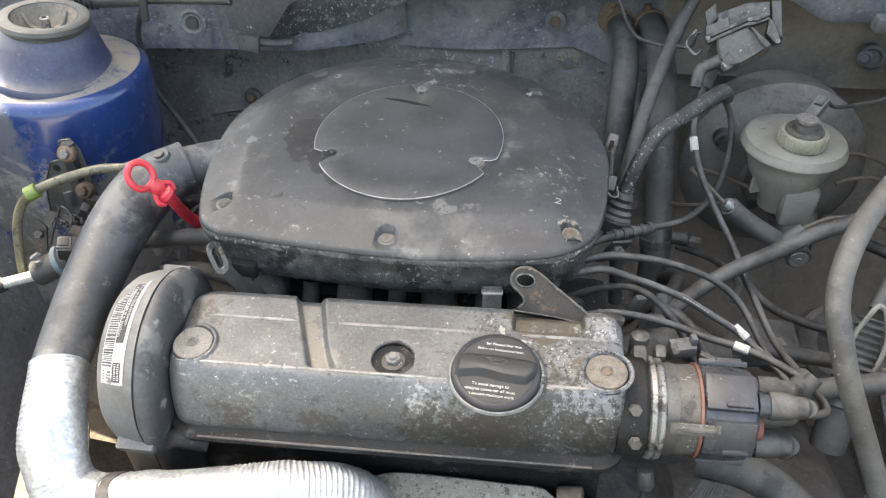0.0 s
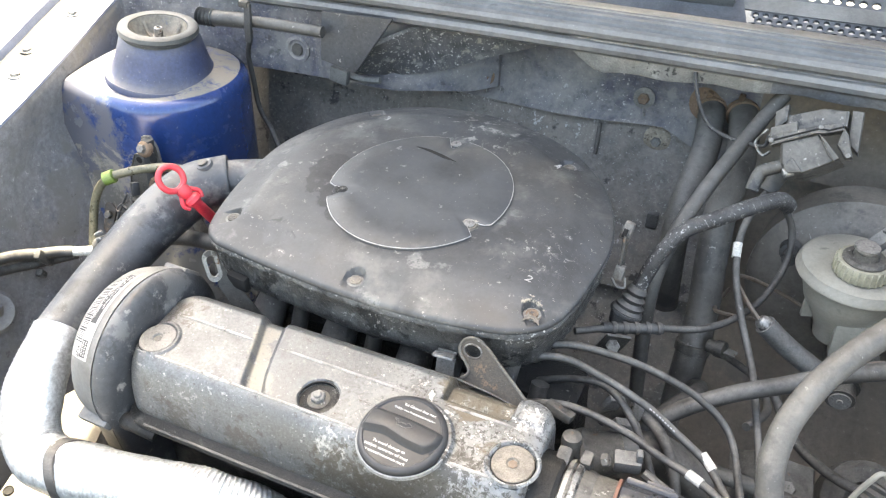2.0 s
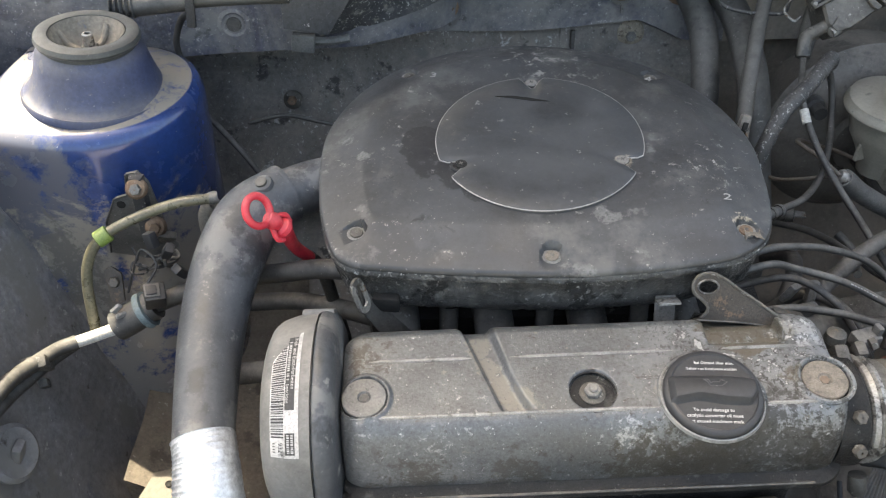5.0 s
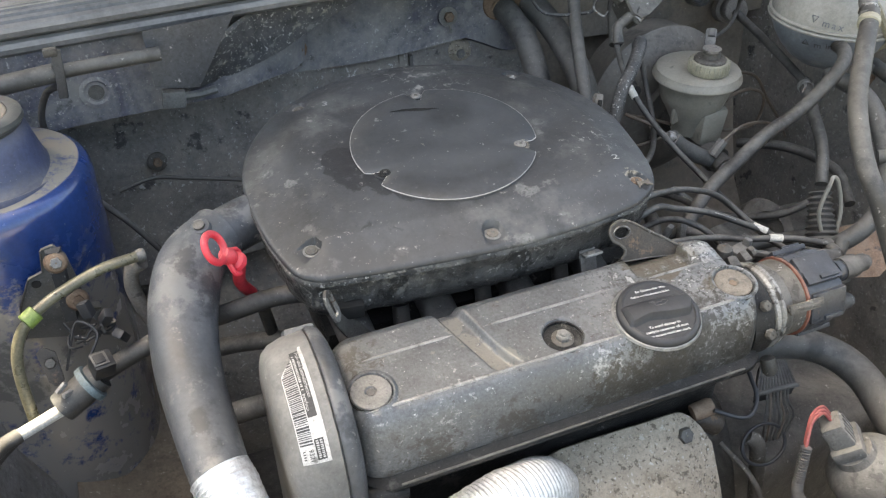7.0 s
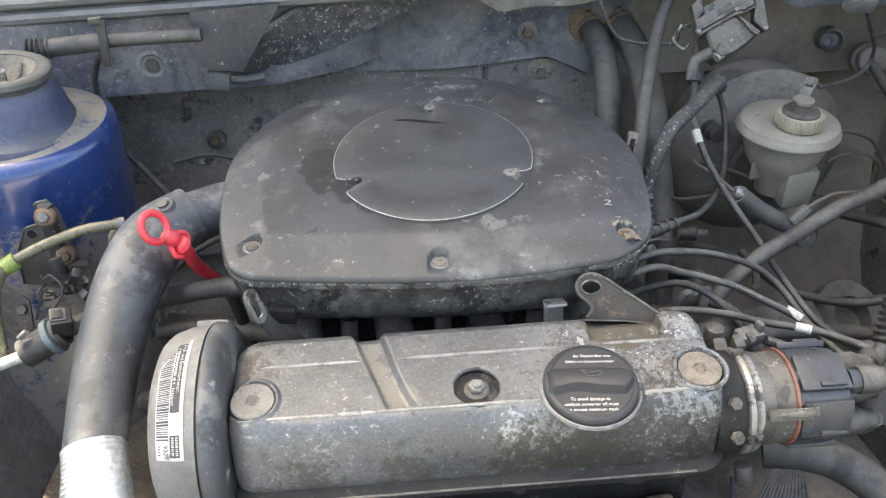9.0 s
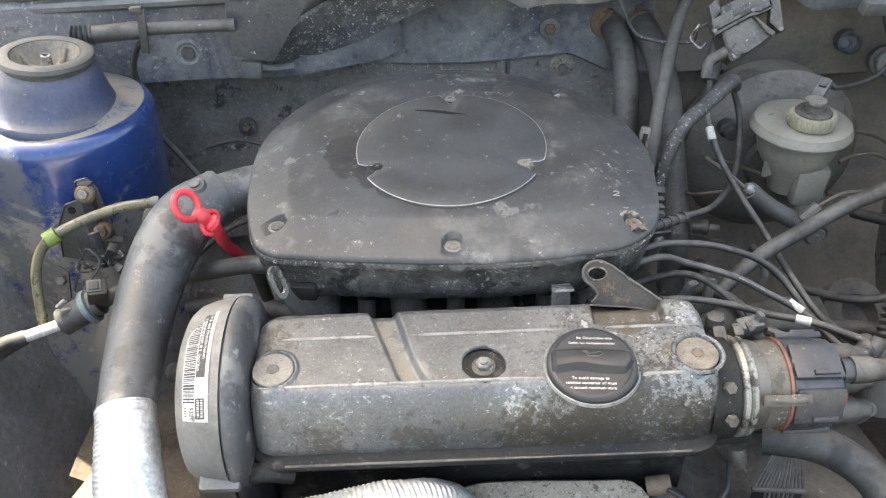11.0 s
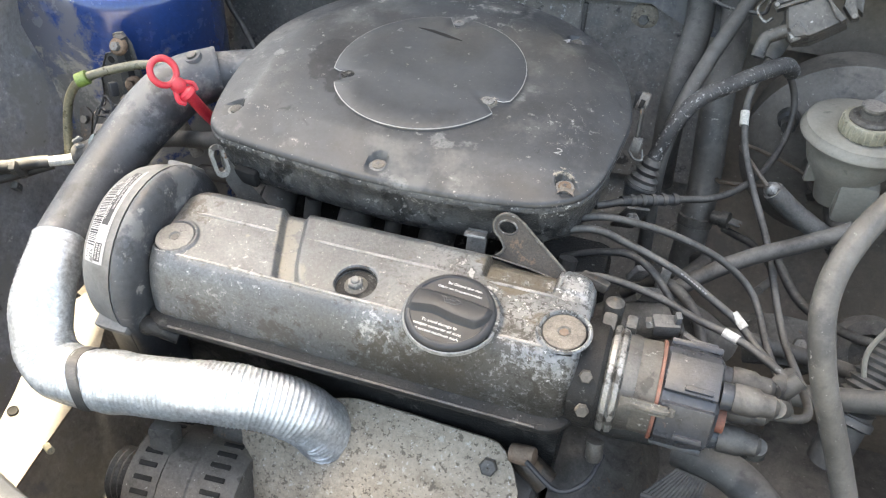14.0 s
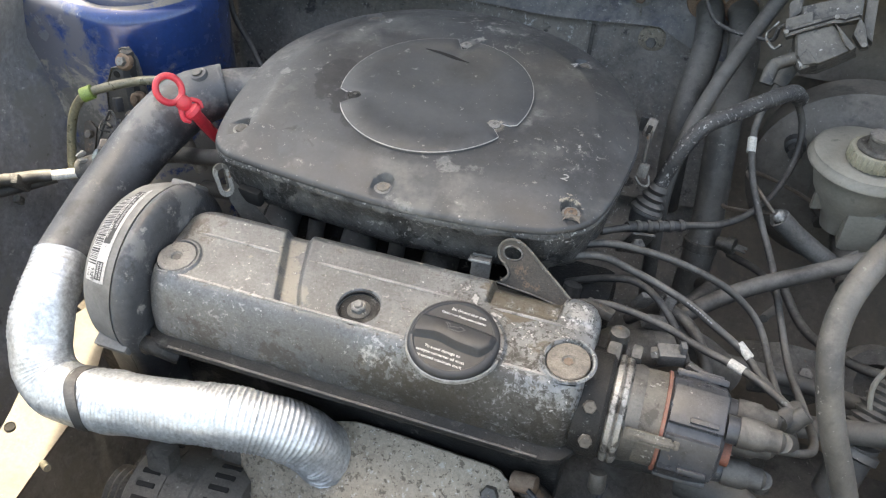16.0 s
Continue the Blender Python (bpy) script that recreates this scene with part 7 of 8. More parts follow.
part("filler_cap", lathe([(0.044, 0.064), (0.046, 0.068), (0.046, 0.090), (0.042, 0.095), (0.001, 0.096)], TK + V(0.02, 0.02, 0), TA, 30), M_GREYPLASTIC, tk)
part("moulded_rib", tube([(0.436, 0.766, 0.994), (0.466, 0.776, 0.975), (0.512, 0.796, 0.938), (0.548, 0.810, 0.905), (0.560, 0.816, 0.892), (0.559, 0.830, 0.880)], 0.0050, 8), M_CAPYEL, tk, "yellowed plastic strap")
part("level_sensor", block((0.030, 0.018, 0.016), (0.580, 0.846, 0.836), (0, 20, 15), 0.003), M_BOLTALU, tk)
part("sensor_plug", block((0.024, 0.014, 0.020), (0.566, 0.838, 0.826), (10, 30, 15), 0.003), M_RUST, tk, "brown sensor plug")
for s, ang, hz, rr in (("max", 208, 0.0195, 0.0880), ("min", 206, -0.0140, 0.0875)):
    q = radians(ang)
    d = V(math.cos(q), math.sin(q), 0.0)
    m = Matrix.Translation(TK + d * (rr + 0.0012) + V(0, 0, hz - 0.003)) @ (Matrix.Rotation(radians(ang + 90), 4, 'Z') @ Matrix.Rotation(radians(112 if s == "min" else 68), 4, 'X'))
    cu = 5.5
    for i, ch in enumerate(s):
        x = (0.0235, 0.0340, 0.0430)[i] if s == "max" else (0.0235, 0.0350, 0.0395)[i]
        lettering("level_mark", ch, m @ Matrix.Translation((x - 0.008, -0.003, -cu * (x - 0.008) ** 2)) @ Matrix.Rotation(2 * cu * (x - 0.008), 4, 'Y'), 0.0140, M_PRINTDARK if s == "max" else M_INK, tk)
    tri = [(-0.006, 0.0), (0.003, 0.0), (-0.0015, 0.0085), (-0.006, 0.0)] if s == "min" else [(-0.006, 0.0085), (0.003, 0.0085), (-0.0015, 0.0), (-0.006, 0.0085)]
    part("level_triangle", tube([m @ V(x, y, -cu * x * x) for x, y in tri], 0.0008, 5, straight=True), M_PRINTDARK if s == "max" else M_INK, tk)
hb = thing("coolant_hose", (0.36, 0.50, 0.70), "thick grey coolant hose hanging from the tank in a wide bow", "hose", "coolant hoses")
HB = [(0.409, 0.735, 0.992), (0.402, 0.724, 0.985), (0.368, 0.690, 0.968), (0.322, 0.640, 0.937), (0.298, 0.600, 0.910), (0.291, 0.572, 0.885), (0.295, 0.551, 0.862), (0.308, 0.536, 0.826), (0.329, 0.526, 0.782), (0.348, 0.515, 0.742), (0.364, 0.500, 0.705), (0.372, 0.485, 0.66)]
part("hose_body", tube(HB, 0.0108, 18, 10), M_GREYHOSE, hb)
part("spring_clamp", lathe([(0.0115, -0.005), (0.0130, -0.004), (0.0130, 0.004), (0.0115, 0.005)], (0.398, 0.721, 0.983), (0.7, 0.7, 0.35), 20), M_CAPYEL, hb)
part("spring_clamp", lathe([(0.0115, -0.005), (0.0130, -0.004), (0.0130, 0.004), (0.0115, 0.005)], (0.365, 0.498, 0.700), (-0.3, 0.4, 1), 20), M_STEEL, hb)
part("spring_clamp", lathe([(0.0112, -0.003), (0.0124, -0.002), (0.0124, 0.002), (0.0112, 0.003)], (0.409, 0.735, 0.990), (0.7, 0.7, 0.35), 20), M_STEEL, hb)
part("nipple", tube([(0.403, 0.727, 0.986), (0.418, 0.747, 0.992), (0.436, 0.772, 1.000), (0.470, 0.820, 1.003), (0.510, 0.868, 0.985)], 0.0108, 14), M_GREYPLASTIC, hb, "dusty grey outlet pipe")
hose("coolant_hose", [(0.155, 0.70, 0.70), (0.205, 0.735, 0.735), (0.252, 0.762, 0.756), (0.301, 0.776, 0.779), (0.347, 0.785, 0.805), (0.394, 0.783, 0.834), (0.432, 0.784, 0.868), (0.453, 0.788, 0.890), (0.472, 0.808, 0.897), (0.490, 0.842, 0.892)], 0.0094, M_RUBBER, "straight dark grey coolant hose rising to the tank", "hose", "coolant hoses", seg=16)
hose("coolant_hose", [(0.515, 0.86, 0.835), (0.51, 0.77, 0.828), (0.475, 0.68, 0.77), (0.43, 0.65, 0.72), (0.36, 0.66, 0.68), (0.29, 0.67, 0.65), (0.22, 0.66, 0.62)], 0.0125, M_GREYHOSE, "grey coolant hose running low behind the distributor", "hose", "coolant hoses", seg=16)
loom = thing("clutch_cable", (0.412, 0.726, 0.745), "dusty grey sheathed cable with a pale spring clamp", "cable")
part("sheath", tube([(0.540, 1.112, 0.832), (0.533, 1.075, 0.830), (0.522, 0.990, 0.820), (0.501, 0.887, 0.809), (0.488, 0.860, 0.803)], 0.0068, 12), M_GREYHOSE, loom)
part("rear_sleeve", tube([(0.502, 0.890, 0.8095), (0.480, 0.848, 0.802), (0.465, 0.822, 0.796), (0.438, 0.766, 0.777), (0.412, 0.726, 0.745)], lambda t: 0.0098 - 0.0012 * t, 14), M_GREYHOSE, loom)
part("spring_clamp", lathe([(0.0100, -0.004), (0.0116, -0.0035), (0.0116, 0.0035), (0.0100, 0.004)], (0.497, 0.880, 0.8078), (0.4, 0.9, 0.18), 18), M_STEEL, loom, "pale steel clamp")
part("clamp_ear", tube([(0.490, 0.876, 0.816), (0.484, 0.868, 0.815), (0.480, 0.866, 0.806)], 0.0018, 6), M_STEEL, loom)
boot = thing("bulkhead_boot", (0.546, 1.15, 0.83), "round dirty rubber boot on the bulkhead", "boot")
part("boot_drum", lathe([(0.024, -0.050), (0.0235, -0.030), (0.0185, -0.026), (0.0185, -0.014), (0.0215, -0.010), (0.0215, 0.0), (0.0195, 0.003), (0.010, 0.004), (0.001, 0.004)], (0.548, 1.122, 0.832), (-0.30, -1, 0.35), 26), M_BUSH, boot)
g = thing("grommet", (0.482, 1.19, 0.86), "dark ribbed rubber grommet on the bulkhead", "grommet")
part("grommet_ring", lathe([(0.018, -0.035), (0.018, 0.0), (0.014, 0.004), (0.012, 0.0), (0.010, -0.004), (0.001, -0.004)], (0.492, 1.150, 0.855), (-0.25, -1, 0.3), 22), M_GREYPLASTIC, g)
part("grommet_centre", lathe([(0.0105, 0.0), (0.0105, 0.006), (0.007, 0.008), (0.006, 0.004), (0.001, 0.004)], (0.480, 1.146, 0.857), (-0.25, -1, 0.3), 18), M_COWLDARK, g)
hose("vent_hose", [(0.585, 0.85, 0.842), (0.56, 0.76, 0.84), (0.53, 0.70, 0.82), (0.50, 0.68, 0.80), (0.47, 0.70, 0.79)], 0.010, M_GREYHOSE, "short grey vent hose beside the tank")

# ---- spring boot with wire loop ----
sb = thing("clutch_cable_boot", (0.39, 0.66, 0.62), "grey ribbed rubber boot with a wire safety loop", "cable boot")
BT, BB = V(0.410, 0.722, 0.735), V(0.388, 0.668, 0.668)
part("bellows", tube([BT.lerp(BB, k / 88) for k in range(89)], lambda t: 0.0135 + 0.009 * t + 0.0020 * math.sin(t * 2 * math.pi * 11), 20, straight=True), M_GREYHOSE, sb)
part("body", tube([BB, BB.lerp(V(0.380, 0.645, 0.600), 0.5), (0.380, 0.645, 0.600)], 0.0205, 20), M_PLASTIC, sb)
part("collar", lathe([(0.021, -0.006), (0.0245, -0.004), (0.0245, 0.004), (0.021, 0.006)], (0.386, 0.662, 0.655), BT - BB, 22), M_PLASTIC, sb)
LP = [(0.392, 0.695, 0.768), (0.380, 0.688, 0.730), (0.388, 0.676, 0.695), (0.398, 0.670, 0.678), (0.410, 0.676, 0.695), (0.418, 0.688, 0.728), (0.408, 0.697, 0.766), (0.400, 0.700, 0.774)]
part("wire_loop", tube(curve_pts(LP, 8, True) + [Vector(LP[0])], 0.0028, 8, straight=True), M_RESERVOIR, sb, "pale plastic safety loop")
part("loop_eye", tube([V(0.399 + 0.0085 * math.cos(q), 0.667 - 0.003 * math.sin(q), 0.669 + 0.0085 * math.sin(q)) for q in (2 * math.pi * k / 20 for k in range(21))], 0.0030, 8, straight=True), M_RESERVOIR, sb)

# ---- gearbox area ----
gb = thing("gearbox", (0.30, 0.62, 0.24), "dirty cast gearbox housing deep in the bay", "gearbox")
part("gear_case", block((0.30, 0.30, 0.26), (0.30, 0.66, 0.36), (0, 6, 10), 0.05, segs=4), M_DARK, gb)
part("bell_housing", lathe([(0.15, 0.0), (0.155, 0.03), (0.13, 0.09), (0.10, 0.12)], (0.10, 0.64, 0.40), (1, 0, 0), 28), M_DARKSTEEL, gb)
part("selector_tower", lathe([(0.03, 0.0), (0.028, 0.05), (0.02, 0.07), (0.001, 0.072)], (0.30, 0.72, 0.50), (0, 0, 1), 18), M_DARKSTEEL, gb)
th_ = thing("thermostat_hose", (0.25, 0.60, 0.55), "wide dusty grey radiator hose curving forward", "hose")
part("hose_body", tube([(0.225, 0.600, 0.610), (0.268, 0.585, 0.618), (0.300, 0.565, 0.618), (0.326, 0.538, 0.610), (0.334, 0.500, 0.602), (0.322, 0.450, 0.595), (0.315, 0.400, 0.575)], 0.0205, 22), M_GREYHOSE, th_)
part("housing", lathe([(0.036, -0.02), (0.040, 0.0), (0.036, 0.02), (0.032, 0.045)], (0.155, 0.61, 0.645), (1, -0.1, 0), 24), M_DARKSTEEL, th_)
rp = thing("rusty_tray", (0.47, 0.67, 0.60), "brown rusty steel tray edge", "tray")
RT = [(0.428, 0.70, 0.680), (0.530, 0.70, 0.678), (0.540, 0.655, 0.655), (0.476, 0.636, 0.628), (0.440, 0.645, 0.630)]
bm = loft([[V(*p) for p in RT], [V(x, y + 0.004, z - 0.004) for x, y, z in RT]])
part("tray_sheet", bm, M_RUSTPLATE, rp, smooth=False)
part("tray_lip", tube([(0.428, 0.70, 0.681), (0.434, 0.670, 0.652), (0.440, 0.645, 0.631)], 0.004, 8), M_DARKSTEEL, rp)

# low connector with red wires
cn = thing("fan_switch_plug", (0.25, 0.44, 0.50), "dirty clear plug with red wires on a ribbed loom", "plug")
PA = V(-0.55, 0.35, 0.76).normalized()
PM = Matrix.Translation((0.220, 0.422, 0.624)) @ PA.to_track_quat('Z', 'Y').to_matrix().to_4x4()
part("plug_body", block((0.030, 0.027, 0.034), PM @ Matrix.Translation((0, 0, 0.024)), bev=0.004, taper=0.88), M_PLUG, cn)
for k in range(4):
    part("plug_ridge", block((0.0015, 0.028, 0.026), PM @ Matrix.Translation((-0.010 + 0.0066 * k, 0, 0.022)), bev=0), M_PLUG, cn)
part("plug_collar", block((0.042, 0.036, 0.015), PM @ Matrix.Translation((0, 0, 0.000)), bev=0.004), M_PLUG, cn)
part("plug_collar", block((0.036, 0.032, 0.010), PM @ Matrix.Translation((0, 0, -0.011)), bev=0.003), M_PLUG, cn)
part("plug_latch", block((0.012, 0.009, 0.026), PM @ Matrix.Translation((-0.022, -0.006, -0.004)), bev=0.002), M_GREYPLASTIC, cn)
part("plug_base", lathe([(0.040, -0.105), (0.047, -0.080), (0.047, -0.055), (0.043, -0.040), (0.033, -0.028), (0.025, -0.022), (0.023, -0.012)], PM.translation, PA, 30), M_PLUG, cn, "dusty grey switch housing")
part("base_knob", lathe([(0.006, 0.0), (0.0055, 0.006), (0.001, 0.008)], PM @ V(0.016, -0.022, -0.034), (0, -0.4, 0.9), 12), M_GREYPLASTIC, cn)
for k in range(3):
    o = V(0.003 * k, 0.004 * k, 0)
    part("red_wire", tube([V(0.199, 0.436, 0.656) + o, V(0.188, 0.440, 0.668) + o, V(0.171, 0.436, 0.666) + o, V(0.161, 0.427, 0.652) + o, V(0.156, 0.421, 0.642) + o], 0.0019, 8), M_REDWIRE, cn)
part("ribbed_loom", tube([(0.157, 0.422, 0.645), (0.149, 0.412, 0.618), (0.146, 0.405, 0.594), (0.154, 0.398, 0.578), (0.178, 0.392, 0.568), (0.22, 0.388, 0.555)], lambda t: 0.0056 + 0.0010 * math.sin(t * 300), 12, 40), M_GREYHOSE, cn)
pl_ = thing("loom_connector", (0.23, 0.55, 0.58), "black connector with a fan of ribs below the distributor", "connector")
TL, TR, BL, BR = V(0.229, 0.575, 0.607), V(0.259, 0.568, 0.607), V(0.199, 0.541, 0.594), V(0.252, 0.533, 0.598)
for k in range(13):
    part("rib", tube([TL.lerp(TR, k / 12), BL.lerp(BR, k / 12)], 0.0017, 6, straight=True), M_DARK, pl_)
part("connector_body", loft([[TL + d, TR + d, BR + d, BL + d] for d in (V(0, 0, -0.001), V(0, 0.002, -0.020))]), M_CAP, pl_, smooth=False)
part("end_bar", tube([BL + V(-0.002, -0.001, 0), BR + V(0.002, -0.001, 0)], 0.0032, 8, straight=True), M_DARK, pl_)
for k in range(7):
    a = BL.lerp(BR, 0.25 + 0.09 * k)
    part("wire", tube([a, a + V(-0.004, -0.010, -0.014), a + V(-0.012 + 0.002 * k, -0.022, -0.032), a + V(-0.014, -0.030, -0.060)], 0.0016, 6), (M_RUBBER, M_COPPER, M_DARKSTEEL)[k % 3], pl_)
hose("low_pipe", [(0.150, 0.495, 0.585), (0.160, 0.488, 0.578), (0.166, 0.485, 0.555), (0.176, 0.484, 0.51), (0.19, 0.482, 0.44)], 0.0095, M_CAST, "dirty steel pipe low in the bay", "pipe")
hose("low_rod", [(0.122, 0.506, 0.572), (0.139, 0.465, 0.552), (0.150, 0.44, 0.52)], 0.0038, M_CAST, "thin grey rod low beside the shield", "rod")
hose("earth_cable", [(0.08, 0.49, 0.665), (0.115, 0.475, 0.655), (0.14, 0.49, 0.66), (0.15, 0.52, 0.67)], 0.0026, M_CAP, "short black cable below the valve cover", "cable")
sp = thing("sensor_plug", (0.17, 0.62, 0.76), "black sensor plug behind the distributor", "plug")
part("plug_body", block((0.026, 0.018, 0.014), (0.178, 0.610, 0.775), (0, 0, 15), 0.003), M_GREYPLASTIC, sp)
part("plug_latch", block((0.006, 0.010, 0.022), (0.188, 0.612, 0.780), (0, 0, 15), 0.002), M_GREYPLASTIC, sp)
part("plug_wire", tube([(0.195, 0.606, 0.772), (0.225, 0.600, 0.762), (0.235, 0.62, 0.735)], 0.005, 8), M_RUBBER, sp)
fl = thing("coolant_flange", (0.13, 0.66, 0.66), "dirty coolant flange with clips between the leads", "flange")
part("flange_body", lathe([(0.030, 0.0), (0.032, 0.02), (0.024, 0.03), (0.022, 0.06)], (0.115, 0.66, 0.690), (0.8, 0.35, 0.3), 20), M_DARKSTEEL, fl)
part("clip_ears", block((0.030, 0.010, 0.016), (0.160, 0.690, 0.735), (10, 20, 30), 0.003), M_BOLTALU, fl)
part("hose_end", tube([(0.16, 0.68, 0.705), (0.20, 0.70, 0.70), (0.25, 0.705, 0.665)], 0.022, 16), M_RUBBER, fl)

# ---- alternator ----
al = thing("alternator", (-0.26, 0.40, 0.45), "dusty alternator with slotted end frame and pulley", "alternator")
AA, AC = V(1, 0.06, 0.05).normalized(), V(-0.336, 0.415, 0.526)
part("end_frame", lathe([(0.030, 0.0), (0.055, 0.004), (0.068, 0.012), (0.072, 0.03), (0.072, 0.052)], AC, AA, 36, caps=(True, False)), M_ALTERN, al)
part("stator", lathe([(0.0715, 0.0525), (0.0735, 0.054), (0.0735, 0.085), (0.0715, 0.087)], AC, AA, 36, caps=(False, False)), M_ALTERN, al)
part("rear_frame", lathe([(0.0715, 0.0865), (0.072, 0.12), (0.062, 0.135), (0.02, 0.14)], AC, AA, 36, caps=(False, True)), M_ALTERN, al)
for row, s0 in ((0.034, 0.026), (0.112, 0.028)):
    for k in range(30):
        q = radians(12 * k)
        a = AA.orthogonal().normalized()
        b = AA.cross(a)
        d = a * math.cos(q) + b * math.sin(q)
        m = Matrix.Translation(AC + AA * row + d * 0.0718) @ Matrix([[AA.x, d.cross(AA).x, d.x, 0], [AA.y, d.cross(AA).y, d.y, 0], [AA.z, d.cross(AA).z, d.z, 0], [0, 0, 0, 1]])
        part("vent_slot", block((s0 * 0.8, 0.0055, 0.003), m, bev=0.001), M_HOLE, al)
part("pulley", lathe([(0.012, -0.034), (0.030, -0.034), (0.033, -0.031), (0.030, -0.027), (0.033, -0.023), (0.030, -0.019), (0.033, -0.015), (0.030, -0.011), (0.033, -0.007), (0.030, -0.003), (0.012, -0.002)], AC, AA, 30), M_DARKSTEEL, al, "worn steel pulley")
part("lug", block((0.03, 0.022, 0.05), (-0.298, 0.425, 0.603), (-10, 0, 0), 0.006), M_ALTERN, al)
hose("drive_belt", [(-0.338, 0.385, 0.526), (-0.338, 0.40, 0.505), (-0.333, 0.45, 0.45), (-0.333, 0.52, 0.36)], 0.009, M_RUBBER, "black ribbed drive belt leaving the pulley", "belt")
hose("support_rod", [(-0.34, 0.49, 0.70), (-0.32, 0.475, 0.73), (-0.29, 0.48, 0.72)], 0.010, M_DARKOIL, "black strut beneath the belt cover", "bracket")

# ---- left side: fuel tube, purge valve, brackets ----
ft = thing("fuel_tube", (-0.61, 0.75, 0.70), "yellowed clear fuel tube with a green clip", "tube")
FT = [(-0.475, 0.794, 0.8275), (-0.490, 0.790, 0.8285), (-0.515, 0.788, 0.826), (-0.545, 0.784, 0.818), (-0.575, 0.773, 0.810), (-0.596, 0.760, 0.802), (-0.612, 0.752, 0.782), (-0.620, 0.742, 0.750), (-0.620, 0.72, 0.69)]
part("tube_body", tube(FT, 0.0060, 14, 10), M_CLEARTUBE, ft)
part("clip_ring", lathe([(0.0072, -0.008), (0.0095, -0.007), (0.0095, 0.007), (0.0072, 0.008)], (-0.594, 0.7615, 0.8035), (-0.6, -0.35, -0.25), 18), M_GREEN, ft, "green plastic clip")
part("open_end", lathe([(0.0070, -0.006), (0.0078, 0.0), (0.0068, 0.003), (0.004, 0.003)], (-0.4755, 0.794, 0.8275), (1, 0.25, -0.05), 14), M_BOLTALU, ft)
hk = thing("mounting_bracket", (-0.565, 0.82, 0.78), "dark bent steel bracket with two rusty bolts on the tower", "bracket")
HM = Matrix(((1, 0, 0, 0), (0, 0, -1, 0.815), (0, 1, 0, 0), (0, 0, 0, 1)))
part("bracket_plate", plate([(-0.573, 0.846), (-0.5755, 0.830), (-0.578, 0.8185), (-0.594, 0.8130), (-0.600, 0.803), (-0.611, 0.780), (-0.618, 0.735), (-0.560, 0.720), (-0.545, 0.745), (-0.547, 0.790), (-0.551, 0.834), (-0.560, 0.849)], 0.004, HM), M_DARK, hk)
part("plate_hole", lathe([(0.0050, 0.0), (0.0048, 0.0008), (0.001, 0.0008)], (-0.588, 0.8148, 0.805), (0, -1, 0.0), 14), M_HOLE, hk)
part("edge_lip", tube([(-0.573, 0.8145, 0.846), (-0.578, 0.8145, 0.8185), (-0.594, 0.8145, 0.813), (-0.611, 0.8145, 0.780), (-0.618, 0.8145, 0.735)], 0.0012, 6, straight=True), M_DARKSTEEL, hk)
part("channel", loft([[V(x + a, y, z) for a, y in ((-0.0085, 0.815), (-0.0070, 0.806), (0.0060, 0.805), (0.0080, 0.815))] for x, z in ((-0.5605, 0.846), (-0.5625, 0.815), (-0.5645, 0.780), (-0.5660, 0.752))]), M_FLAP, hk, "pressed channel")
for p, tone in (((-0.561, 0.8055, 0.834), M_BOLTALU), ((-0.553, 0.8060, 0.779), M_RUST)):
    wsh = part("washer", lathe([(0.0120, 0.0), (0.0120, 0.003), (0.0095, 0.007), (0.006, 0.008)], p, (0.15, -0.8, 0.5), 18), M_RUST, hk)
    part("bolt_head", hexhead(Vector(p) + V(0.001, -0.006, 0.003), (0.15, -0.8, 0.5), 0.0065, 0.008), tone, wsh)
part("square_nut", block((0.020, 0.010, 0.012), (-0.543, 0.803, 0.766), (20, 20, 15), 0.002), M_CAST, hk)
part("nut_hole", lathe([(0.0062, 0.0), (0.0062, 0.004), (0.0045, 0.004), (0.0045, 0.001)], (-0.537, 0.800, 0.755), (0.3, -0.8, 0.5), 16), M_DARKSTEEL, hk)
tp_ = thing("steel_pipe", (-0.488, 0.80, 0.74), "brown stained pipe below the fuel tube's end", "pipe")
part("pipe_body", tube([(-0.478, 0.799, 0.815), (-0.489, 0.803, 0.806), (-0.494, 0.804, 0.790), (-0.494, 0.803, 0.770), (-0.486, 0.800, 0.735), (-0.470, 0.800, 0.69)], 0.0085, 12), M_BUSH, tp_)
pv = thing("purge_valve", (-0.57, 0.72, 0.70), "black purge valve with a faded blue band and white stub", "valve")
part("valve_body", tube([(-0.588, 0.712, 0.716), (-0.565, 0.718, 0.727), (-0.545, 0.724, 0.737)], 0.017, 18), M_PLASTIC, pv)
part("band", lathe([(0.0165, -0.004), (0.0210, -0.003), (0.0210, 0.004), (0.0165, 0.005)], (-0.556, 0.7205, 0.7315), (1, 0.25, 0.45), 24), M_BLUEGREY, pv, "faded blue band")
part("white_stub", tube([(-0.634, 0.702, 0.703), (-0.612, 0.707, 0.708), (-0.590, 0.711, 0.714)], 0.0068, 14), M_WHITE, pv, "white plastic stub")
part("plug", block((0.022, 0.022, 0.022), (-0.538, 0.714, 0.759), (20, 10, 20), 0.003), M_CAP, pv)
part("plug_frame", block((0.016, 0.016, 0.003), (-0.538, 0.7105, 0.770), (20, 10, 20), 0.001), M_PLASTIC, pv)
part("plug_face", block((0.011, 0.011, 0.004), (-0.538, 0.710, 0.771), (20, 10, 20), 0.001), M_CAP, pv)
part("white_tab", block((0.013, 0.004, 0.007), (-0.581, 0.709, 0.746), (20, -35, 20), 0.0015), M_WORN, pv)
